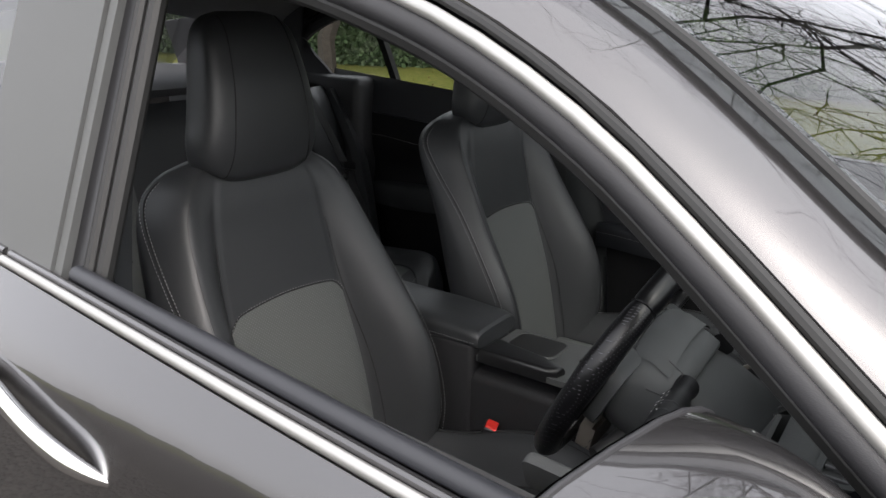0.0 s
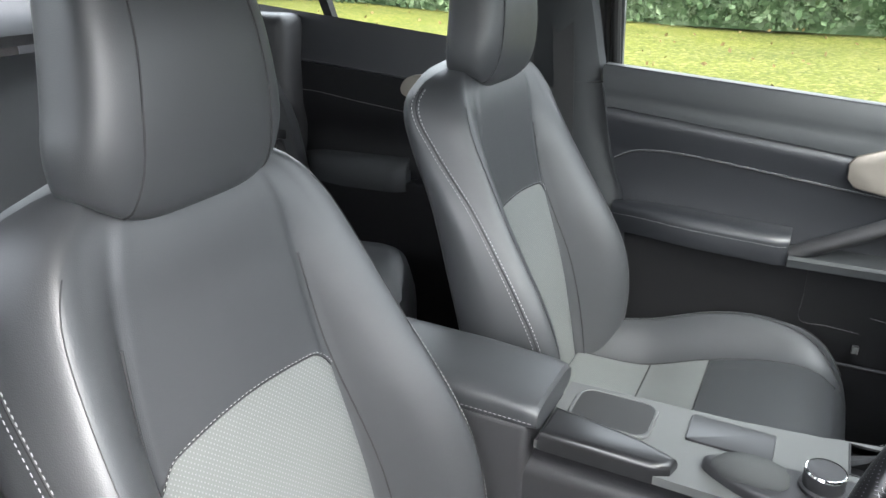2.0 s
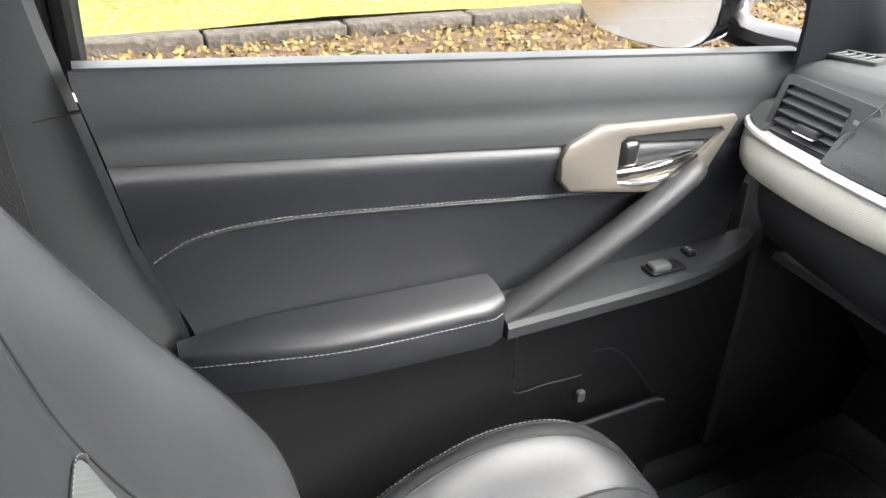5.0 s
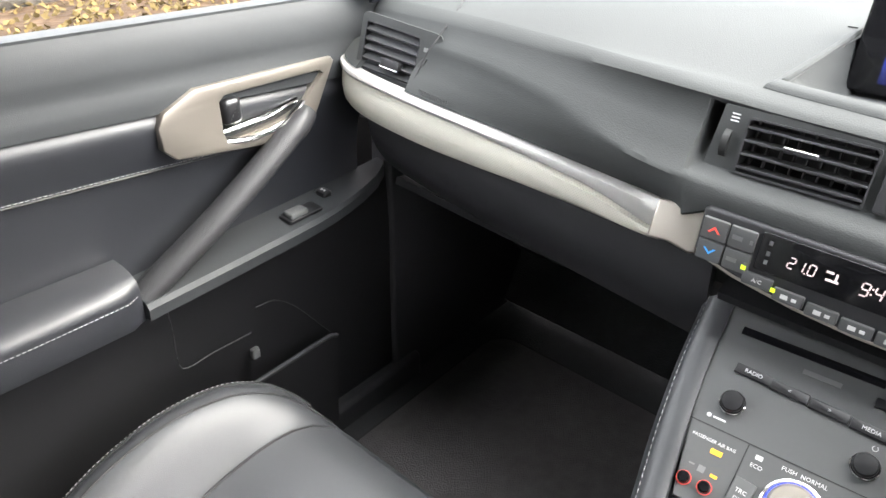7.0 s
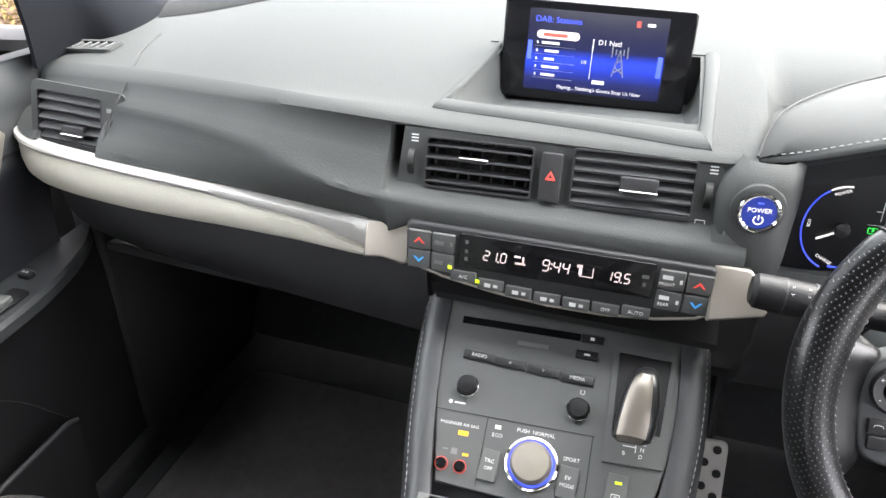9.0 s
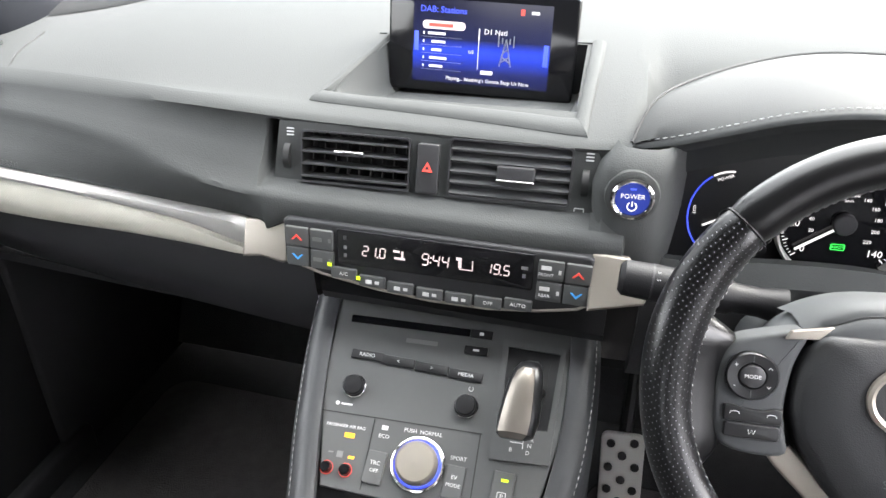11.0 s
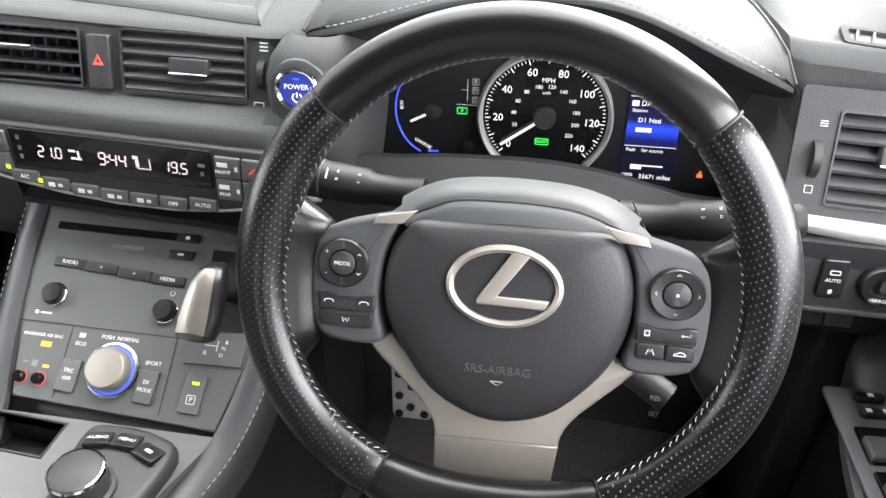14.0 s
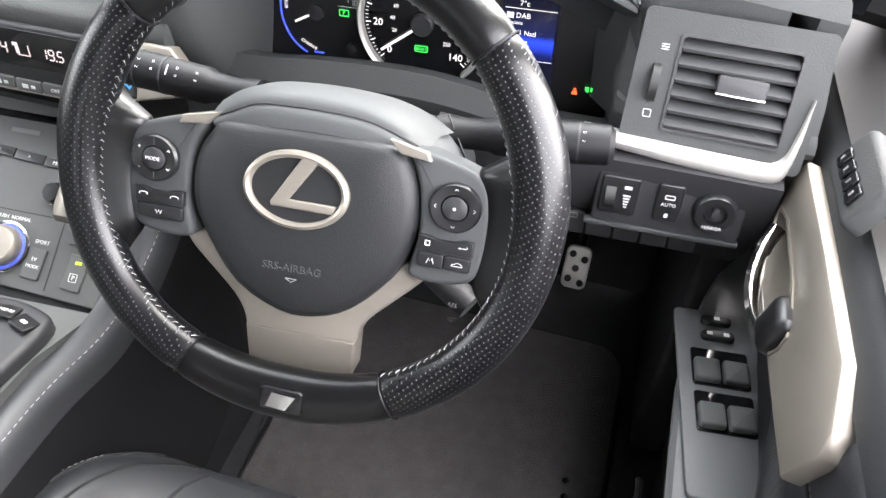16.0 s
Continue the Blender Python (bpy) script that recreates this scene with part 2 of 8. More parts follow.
def grid(rows, wrap_row=False, wrap_col=False, caps=False):
    n, k = len(rows), len(rows[0])
    vs = [Vector(p) for r in rows for p in r]
    fs = []
    for i in range(n if wrap_row else n - 1):
        for j in range(k if wrap_col else k - 1):
            fs.append((i * k + j, i * k + (j + 1) % k, (i + 1) % n * k + (j + 1) % k, (i + 1) % n * k + j))
    if caps:
        fs += [tuple(range(k - 1, -1, -1)), tuple(range((n - 1) * k, n * k))]
    return vs, fs


def thick(rows, t):
    """A surface given as rows of points, made into a plate t thick to its back."""
    n, k = len(rows), len(rows[0])
    nor = [[None] * k for _ in range(n)]
    for i in range(n):
        for j in range(k):
            a = Vector(rows[min(i + 1, n - 1)][j]) - Vector(rows[max(i - 1, 0)][j])
            b = Vector(rows[i][min(j + 1, k - 1)]) - Vector(rows[i][max(j - 1, 0)])
            c = a.cross(b)
            nor[i][j] = c.normalized() if c.length > 1e-12 else Vector((0, 0, 1))
    back = [[Vector(rows[i][j]) + nor[i][j] * t for j in range(k)] for i in range(n)]
    v1, f1 = grid(rows)
    v2, f2 = grid(back)
    m = n * k
    fs = f1 + [tuple(i + m for i in reversed(q)) for q in f2]
    rim = [j for j in range(k)] + [i * k + k - 1 for i in range(1, n)] + [(n - 1) * k + j for j in range(k - 2, -1, -1)] + [i * k for i in range(n - 2, 0, -1)]
    for a, b in zip(rim, rim[1:] + rim[:1]):
        fs.append((b, a, a + m, b + m))
    return v1 + v2, fs


def tube(pts, r, k=8, closed=False, flat=1.0, up=(0, 0, 1), taper=None):
    pts = [Vector(p) for p in pts]
    n = len(pts)
    rows = []
    for i, p in enumerate(pts):
        a = pts[i - 1] if closed or i else p
        b = pts[(i + 1) % n] if closed or i < n - 1 else p
        d = (b - a).normalized()
        s = d.cross(Vector(up))
        s = s.normalized() if s.length > 1e-5 else d.cross(Vector((1, 0, 0))).normalized()
        w = s.cross(d)
        rr = r * (taper[i] if taper else 1)
        rows.append([p + s * (rr * math.cos(2 * math.pi * j / k)) + w * (rr * flat * math.sin(2 * math.pi * j / k)) for j in range(k)])
    return grid(rows, closed, True, not closed)


def rrect(w, h, r, n=4):
    out = []
    for cx, cy, a in ((w / 2 - r, h / 2 - r, 0), (-w / 2 + r, h / 2 - r, 90), (-w / 2 + r, -h / 2 + r, 180), (w / 2 - r, -h / 2 + r, 270)):
        out += [(cx + r * math.cos(radians(a + 90 * i / n)), cy + r * math.sin(radians(a + 90 * i / n))) for i in range(n + 1)]
    return out


def ring(r, n=24, ry=None):
    return [(r * math.cos(2 * math.pi * i / n), (ry or r) * math.sin(2 * math.pi * i / n)) for i in range(n)]


def inset(o, d):
    k = len(o)
    out = []
    area = sum(o[i - 1][0] * o[i][1] - o[i][0] * o[i - 1][1] for i in range(k))
    sgn = 1 if area > 0 else -1
    for i in range(k):
        a, p, b = Vector(o[i - 1]), Vector(o[i]), Vector(o[(i + 1) % k])
        e1, e2 = (p - a), (b - p)
        e1 = e1.normalized() if e1.length > 1e-9 else e2.normalized()
        e2 = e2.normalized() if e2.length > 1e-9 else e1
        n1, n2 = Vector((-e1.y, e1.x)), Vector((-e2.y, e2.x))
        q = n1 + n2
        q = q.normalized() if q.length > 1e-6 else n1
        out.append(tuple(p + q * (sgn * d / max(0.5, q.dot(n1)))))
    return out


def prism(o, h, bevel=0.0, z0=0.0, dish=0.0):
    """An outline raised from z0 to z0 + h, its upper edge bevelled."""
    if sum(o[i - 1][0] * o[i][1] - o[i][0] * o[i - 1][1] for i in range(len(o))) < 0:
        o = o[::-1]
    rows = [[(x, y, z0) for x, y in o]]
    if bevel:
        rows.append([(x, y, z0 + h - bevel) for x, y in o])
        for a in (35, 65, 90):
            rows.append([(x, y, z0 + h - bevel + bevel * math.sin(radians(a))) for x, y in inset(o, bevel * (1 - math.cos(radians(a))))])
    else:
        rows.append([(x, y, z0 + h) for x, y in o])
    v, f = grid(rows, False, True, False)
    k = len(o)
    return v, f + [tuple(range(k - 1, -1, -1)), tuple(range(len(v) - k, len(v)))]


def lathe(profile, n=32):
    """Turned round z: profile of (radius, z)."""
    return grid([[(r * math.cos(2 * math.pi * i / n), r * math.sin(2 * math.pi * i / n), z) for i in range(n)] for r, z in profile], False, True, False)


def hole_plate(o, i, h, z0=0.0):
    """A plate between two outlines with equal counts of points."""
    rows = [[(x, y, z0) for x, y in o], [(x, y, z0 + h) for x, y in o], [(x, y, z0 + h) for x, y in i], [(x, y, z0) for x, y in i]]
    return grid(rows, True, True)


def block(x0, x1, y0, y1, z0, z1, bevel=0.003):
    return moved(prism(rrect(x1 - x0, y1 - y0, min(bevel, (x1 - x0) / 2.1, (y1 - y0) / 2.1), 3), z1 - z0, min(bevel, (z1 - z0) / 2.1)), Matrix.Translation(((x0 + x1) / 2, (y0 + y1) / 2, z0)))


def dashes(pts, length=0.004, gap=0.003, w=0.0007, lift=None):
    """Stitches along a line."""
    pts = [Vector(p) for p in pts]
    shapes, run, on = [], 0.0, Vector(pts[0])
    acc = 0.0
    cum = [0.0]
    for a, b in zip(pts, pts[1:]):
        cum.append(cum[-1] + (b - a).length)

    def at(s):
        for i in range(len(pts) - 1):
            if cum[i + 1] >= s:
                return pts[i].lerp(pts[i + 1], (s - cum[i]) / max(1e-9, cum[i + 1] - cum[i]))
        return pts[-1]

    s = 0.0
    while s + length < cum[-1]:
        a, b = at(s), at(s + length)
        shapes.append(tube([a, a.lerp(b, 0.5), b], w, 5, taper=(0.6, 1, 0.6)))
        s += length + gap
    return both(*shapes) if shapes else ([], [])


def axes(o, x, y):
    """The pose of a plane: its origin, the way to its right and its way up."""
    x, y = Vector(x).normalized(), Vector(y).normalized()
    z = x.cross(y).normalized()
    y = z.cross(x)
    return Matrix(((x.x, y.x, z.x, o[0]), (x.y, y.y, z.y, o[1]), (x.z, y.z, z.z, o[2]), (0, 0, 0, 1)))


def mesh_of(name, shape, material, angle=35):
    me = bpy.data.meshes.new(name)
    me.from_pydata([tuple(p) for p in shape[0]], [], shape[1])
    me.update()
    me.polygons.foreach_set("use_smooth", [True] * len(me.polygons))
    me.set_sharp_from_angle(angle=radians(angle))
    me.materials.append(material)
    return me


def fixed(shape):
    """Turn the faces outwards."""
    bm = bmesh.new()
    vs = [bm.verts.new(p) for p in shape[0]]
    for q in shape[1]:
        try:
            bm.faces.new([vs[i] for i in q])
        except ValueError:
            pass
    bmesh.ops.recalc_face_normals(bm, faces=bm.faces)
    bm.verts.index_update()
    out = [v.co.copy() for v in bm.verts], [tuple(v.index for v in f.verts) for f in bm.faces]
    bm.free()
    return out


PLACE = [Matrix.Identity(4)]  # the frame in which things are being laid out
BASES = {}


def thing(name, base, label, category, group="", kind=""):
    ob = new(name)
    base = PLACE[0] @ Vector(base)
    ob.location = base
    ob.empty_display_size = 0.05
    BASES[ob.name] = Matrix.Translation(base)
    return tagged(ob, label, category, group, kind)


def part(name, shape, material, parent, label="", angle=35, recalc=True):
    if recalc:
        shape = fixed(shape)
    root = parent
    while root.parent:
        root = root.parent
    back = BASES[root.name].inverted() @ PLACE[0]
    ob = new(name, mesh_of(name, moved(shape, back), material, angle))
    ob.parent = parent
    return tagged(ob, label)


def several(*shapes):
    return shapes


def pieces(name, shapes, material, parent, label=""):
    """Alike small pieces, each a part of its own."""
    for shape in shapes:
        part(name, shape, material, parent, label)


def solid(name, shape, material, label, category, group="", kind="", angle=35):
    ob = new(name, mesh_of(name, fixed(shape), material, angle))
    return tagged(ob, label, category, group, kind)


WORDS = []


def words(body, size, m, material, parent, name="lettering", align="CENTER", depth=0.0002):
    """Writing in the built-in font, on the plane m."""
    cu = bpy.data.curves.new(name, "FONT")
    cu.body, cu.size, cu.align_x, cu.align_y, cu.extrude, cu.resolution_u = body, size, align, "CENTER", depth, 2
    ob = new(name, cu)
    root = parent
    while root.parent:
        root = root.parent
    ob.parent = parent
    ob.matrix_local = BASES[root.name].inverted() @ PLACE[0] @ m
    cu.materials.append(material)
    WORDS.append(ob)
    return ob


def at2(m, x, y, z=0.0, turn=0.0):
    return m @ Matrix.Translation((x, y, z)) @ Matrix.Rotation(radians(turn), 4, "Z")


def bar(m, x, y, w, h, z=0.0003, t=0.0003):
    """A thin printed bar on a plane."""
    return moved(prism([(-w / 2, -h / 2), (w / 2, -h / 2), (w / 2, h / 2), (-w / 2, h / 2)], t), at2(m, x, y, z))


def lerp(table, t):
    """Straight-line look-up in ((t, value), ...)."""
    if t <= table[0][0]:
        return table[0][1]
    for (a, p), (b, q) in zip(table, table[1:]):
        if t <= b:
            return p + (q - p) * (t - a) / (b - a)
    return table[-1][1]


def smooth(table, t):
    """Rounded look-up in ((t, value), ...)."""
    pts = [Vector((a, b, 0)) for a, b in table]
    if t <= table[0][0]:
        return table[0][1]
    for i in range(len(table) - 1):
        if t <= table[i + 1][0]:
            b, c = table[i], table[i + 1]
            a = table[i - 1] if i else b
            d = table[i + 2] if i + 2 < len(table) else c
            h = c[0] - b[0]
            m0 = (c[1] - a[1]) / max(1e-6, c[0] - a[0]) * h
            m1 = (d[1] - b[1]) / max(1e-6, d[0] - b[0]) * h
            s = (t - b[0]) / h
            return b[1] * (2 * s**3 - 3 * s * s + 1) + m0 * (s**3 - 2 * s * s + s) + c[1] * (3 * s * s - 2 * s**3) + m1 * (s**3 - s * s)
    return table[-1][1]


# ---- the ground outside ----
def litter_material(name, a, b, c, scale, rough=0.9, bump=0.6):
    """Ground covered in mixed fine pieces of three colours."""
    m = bpy.data.materials.new(name)
    m.use_nodes = True
    n, l = m.node_tree.nodes, m.node_tree.links
    p = n["Principled BSDF"]
    p.inputs["Roughness"].default_value = rough
    p.inputs["Specular IOR Level"].default_value = 0.15
    co = n.new("ShaderNodeTexCoord")
    vor, noi = n.new("ShaderNodeTexVoronoi"), n.new("ShaderNodeTexNoise")
    vor.inputs["Scale"].default_value, noi.inputs["Scale"].default_value, noi.inputs["Detail"].default_value = scale, 0.9, 8
    l.new(co.outputs["Object"], vor.inputs["Vector"])
    l.new(co.outputs["Object"], noi.inputs["Vector"])
    sep = n.new("ShaderNodeSeparateColor")
    l.new(vor.outputs["Color"], sep.inputs[0])
    ramp = n.new("ShaderNodeValToRGB")
    l.new(sep.outputs[0], ramp.inputs["Fac"])
    e = ramp.color_ramp.elements
    e[0].color, e[1].color = (*a, 1), (*c, 1)
    k = e.new(0.55)
    k.color = (*b, 1)
    mix = n.new("ShaderNodeMix")
    mix.data_type = "RGBA"
    mix.inputs[0].default_value = 0.45
    l.new(ramp.outputs[0], mix.inputs[6])
    patch = n.new("ShaderNodeValToRGB")
    l.new(noi.outputs["Fac"], patch.inputs["Fac"])
    q = patch.color_ramp.elements
    q[0].position, q[0].color, q[1].position, q[1].color = 0.35, (*a, 1), 0.7, (*b, 1)
    l.new(patch.outputs[0], mix.inputs[7])
    l.new(mix.outputs[2], p.inputs["Base Color"])
    bp = n.new("ShaderNodeBump")
    bp.inputs["Strength"].default_value, bp.inputs["Distance"].default_value = bump, 0.02
    l.new(vor.outputs["Distance"], bp.inputs["Height"])
    l.new(bp.outputs[0], p.inputs["Normal"])
    return m


TARMAC = litter_material("worn_tarmac", (0.028, 0.026, 0.024), (0.045, 0.041, 0.037), (0.07, 0.064, 0.058), 60)
LEAFLITTER = litter_material("brown_leaf_litter", (0.017, 0.009, 0.004), (0.030, 0.017, 0.008), (0.055, 0.035, 0.020), 16)
DRYLEAF = litter_material("dry_leaf", (0.05, 0.035, 0.012), (0.08, 0.055, 0.02), (0.12, 0.09, 0.04), 16)
GRASS = litter_material("mossy_lawn", (0.026, 0.036, 0.003), (0.064, 0.070, 0.007), (0.15, 0.125, 0.045), 26)
STONE = litter_material("grey_kerb_stone", (0.017, 0.014, 0.011), (0.027, 0.023, 0.018), (0.042, 0.036, 0.030), 25)
HEDGELEAF = litter_material("ivy_leaf", (0.018, 0.034, 0.013), (0.045, 0.068, 0.03), (0.11, 0.135, 0.085), 9)
BARK = litter_material("grey_brown_bark", (0.014, 0.012, 0.010), (0.025, 0.021, 0.017), (0.04, 0.035, 0.028), 30)

solid("ground", grid([[(x, y, 0) for x in (-250, -4.9, 0, 60, 250)] for y in (-250, -20, 0, 20, 250)]), TARMAC, "worn grey tarmac drive round the parked car", "ground", kind="structure")
solid("leaf_strip", grid([[(-4.80 + i * 0.50 + (0.25 * math.sin(y * 1.7) + 0.12 * math.sin(y * 4.1)) * (i == 3), y, 0.006) for i in range(4)] for y in [k * 0.4 - 14 for k in range(80)]]), LEAFLITTER, "strip of brown fallen leaves along the kerb", "leaves", kind="structure")
lawn_rows = [[(-5.0 - i * 1.2, y, 0.08 + 0.05 * min(1, i / 6) * math.sin(i * 0.9 + y * 0.3) + 0.03 * math.sin(y * 1.3)) for i in range(40)] for y in [k * 1.0 - 40 for k in range(81)]]
solid("far_lawn", grid([[(9.0 + 6 * i + 0.4 * math.sin(y * 0.7) * (i == 0), y, 0.03) for i in range(10)] for y in [k * 4.0 - 60 for k in range(31)]]), GRASS, "lawn across the drive", "grass", kind="structure")
solid("lawn", grid(lawn_rows), GRASS, "mossy green lawn with scattered dry leaves", "grass", kind="structure")

kerb = thing("kerb", (-4.9, 0, 0), "low kerb of weathered grey stones beside the lawn", "kerb", kind="structure")
for i in range(26):
    y = -9.0 + i * 0.92
    part("kerb_stone", block(-5.01, -4.83, y + 0.006, y + 0.905, 0, 0.085 + 0.006 * math.sin(i * 2.3), 0.018), STONE, kerb)

random.seed(4)


def leaf_cloud(n, place, size):
    vs, fs = [], []
    for _ in range(n):
        p = place()
        a, b = Vector((random.gauss(0, 1), random.gauss(0, 1), random.gauss(0, 1))).normalized(), Vector((random.gauss(0, 1), random.gauss(0, 1), random.gauss(0, 1)))
        b = a.cross(b).normalized()
        s = size * random.uniform(0.6, 1.4)
        k = len(vs)
        vs += [p - a * s, p + b * s * 0.6, p + a * s, p - b * s * 0.6]
        fs.append((k, k + 1, k + 2, k + 3))
    return vs, fs


hedge = thing("hedge", (-11.6, -2, 0.1), "tall clipped ivy-green hedge along the lawn", "hedge", kind="stuff")
part("leaves", leaf_cloud(42000, lambda: Vector((-11.0 - abs(random.gauss(0, 0.35)) + 0.1 * math.sin(random.uniform(0, 6)), random.uniform(-19, 12), random.uniform(0.08, 2.3) + 0.1 * random.random())), 0.055), HEDGELEAF, hedge, recalc=False)
part("core", thick([[(-11.35, y, z) for y in (-19, -10, 0, 12)] for z in (0.05, 1.2, 2.15)], 0.7), HEDGELEAF, hedge)
solid("strip_leaves", leaf_cloud(9000, lambda: Vector((random.uniform(-4.82, -3.4), random.uniform(-6, 9), 0.012 + 0.012 * random.random())), 0.026), DRYLEAF, "fallen brown leaves heaped along the kerb", "leaves", kind="stuff")
solid("fallen_leaves", leaf_cloud(260, lambda: Vector((random.uniform(-11, -5.1), random.uniform(-10, 6), 0.13)), 0.030), DRYLEAF, "dry brown leaves scattered on the lawn", "leaves", kind="stuff")


# bare winter trees, the nearest leaning over the bonnet
def bare_tree(base, height, seed, label, spread=1.0, stout=0.02):
    random.seed(seed)
    t = thing("bare_tree", base, label, "tree", "bare trees")
    trunk, twigs = [], []

    def grow(p, d, length, r, level):
        pts = [p]
        steps = 6 if level < 2 else 4
        q = p
        for i in range(steps):
            d = (d + Vector((random.gauss(0, 0.20), random.gauss(0, 0.20), random.gauss(0.03, 0.13)))).normalized()
            q = q + d * (length / steps)
            pts.append(q)
        (trunk if level < 2 else twigs).append(tube(pts, r, 7 if level < 2 else 4, taper=[1 - 0.6 * i / steps for i in range(steps + 1)]))
        if level == 5:
            return
        for i in range((6, 5, 5, 4, 4)[level]):
            k = random.randint(2 if level else 3, steps)
            side = Vector((random.gauss(0, 1), random.gauss(0, 1), random.gauss(0, 0.45) + (0.25 if level == 0 else -0.05)))
            side = (side.normalized() * 0.9 * spread + d * 0.6).normalized()
            grow(pts[k], side, length * random.uniform(0.5, 0.72), r * 0.5, level + 1)

    grow(Vector(base), Vector((0, 0, 1)), height * 0.5, height * stout, 0)
    part("trunk", both(*trunk), BARK, t, recalc=False)
    part("twigs", both(*twigs), BARK, t, recalc=False)
    return t


bare_tree((-5.6, 4.4, 0.1), 9.5, 11, "tall bare winter tree with tangled grey twigs beside the drive", 1.5, 0.026)
bare_tree((-13.5, 4.2, 0.0), 19.0, 23, "tall bare winter tree beyond the hedge", 1.3, 0.0085)
bare_tree((-9.0, -9.5, 0), 9.0, 5, "bare winter tree standing before the hedge")

# ---- the car's outer shell ----
car = thing("car_body", (0, -0.4, 0), "dark grey metallic hatchback body, driver's window open", "car")


def belt(y):
    return 1.031 - 0.066 * (y + 0.49)


def side_x(z):
    """Half width of the body at a height."""
    return smooth(((0.18, 0.80), (0.35, 0.845), (0.6, 0.868), (0.80, 0.876), (0.90, 0.877), (0.918, 0.8745), (0.93, 0.866), (0.95, 0.850), (1.02, 0.80), (1.2, 0.735), (1.33, 0.675), (1.41, 0.60)), z)


def plan(y):
    """How far the body's flank draws in towards its ends."""
    return smooth(((-2.5, 0.78), (-2.0, 0.93), (-1.2, 0.99), (-0.4, 1.0), (0.4, 0.99), (0.9, 0.97), (1.4, 0.88), (1.75, 0.7)), y)


def flank(y0, y1, z0, z1, s, ny=10, nz=12, out=0.0):
    """Rows of points on one flank (s: +1 right, -1 left); z1 may be a function of y."""
    rows = []
    for i in range(nz + 1):
        row = []
        for j in range(ny + 1):
            y = y0 + (y1 - y0) * j / ny
            zt = z1(y) if callable(z1) else z1
            zb = z0(y) if callable(z0) else z0
            z = zb + (zt - zb) * i / nz
            row.append((s * (side_x(z) * plan(y) + out), y, z))
        rows.append(row)
    return rows


def low(y):
    return belt(y) - 0.043


for s, drop in ((1, 0.0), (-1, 0.035)):
    for nm, a, b in (("front_door_skin", -0.606, 0.50), ("rear_door_skin", -1.45, -0.612)):
        part(nm, thick(flank(a, b, 0.28, lambda y: low(y) - drop, s, 14, 24), 0.012 if s < 0 else -0.012), PAINT, car)
    part("sill_panel", thick(flank(-1.45, 0.5, 0.16, 0.274, s, 8, 4), 0.01 if s < 0 else -0.01), PAINT, car)
    part("rear_wing", thick(flank(-2.5, -1.456, 0.3, lambda y: belt(y) - 0.05 + 0.02 * (y + 1.4), s, 10, 14), 0.012 if s < 0 else -0.012), PAINT, car)
    part("front_wing", thick(flank(0.506, 1.75, 0.3, lambda y: 0.93 - 0.16 * max(0, y - 0.5) ** 1.5, s, 10, 14), 0.012 if s < 0 else -0.012), PAINT, car)
    # bright strip along the belt line, split at the door gap
    for a, b in ((-0.602, 0.46), (-1.5, -0.616)):
        spots = [a + (b - a) * k / 16 for k in range(17)]
        pts = [Vector((s * (side_x(belt(y) - 0.035) * plan(y) + 0.004), y, belt(y) - 0.036 - drop)) for y in spots]
        part("belt_strip", tube(pts, 0.0058, 12, flat=1.2), STRIP, car, "bright satin belt-line strip")
        part("belt_ledge", tube([p + Vector((-s * 0.0120, 0, 0.0045)) for p in pts], 0.0062, 10, flat=0.9), PAINT, car)
        part("belt_rubber", tube([p + Vector((-s * 0.0290, 0, 0.012)) for p in pts if p.y > -0.47 or a < -1], 0.0105, 14, flat=1.0), SEALSKIN, car, "black rubber window seal")


# window opening: distance ahead -> height above the belt in the slanted side plane
ROOFLINE = ((-1.75, 0.08), (-1.5, 0.225), (-1.15, 0.305), (-0.7, 0.335), (-0.4, 0.330), (-0.2, 0.304), (-0.06, 0.268), (0.04, 0.231), (0.15, 0.175), (0.25, 0.108), (0.36, 0.028), (0.40, 0.0))


def rail(y, up=0.0, out=0.0, s=1):
    """A point on the upper edge of the side windows, shifted up the body and outwards."""
    h = smooth(ROOFLINE, y) + up
    return Vector((s * (0.785 - 0.35 * h + out), y, 1.02 + h))


def along(y0, y1, n, fn):
    return [fn(y0 + (y1 - y0) * k / n) for k in range(n + 1)]


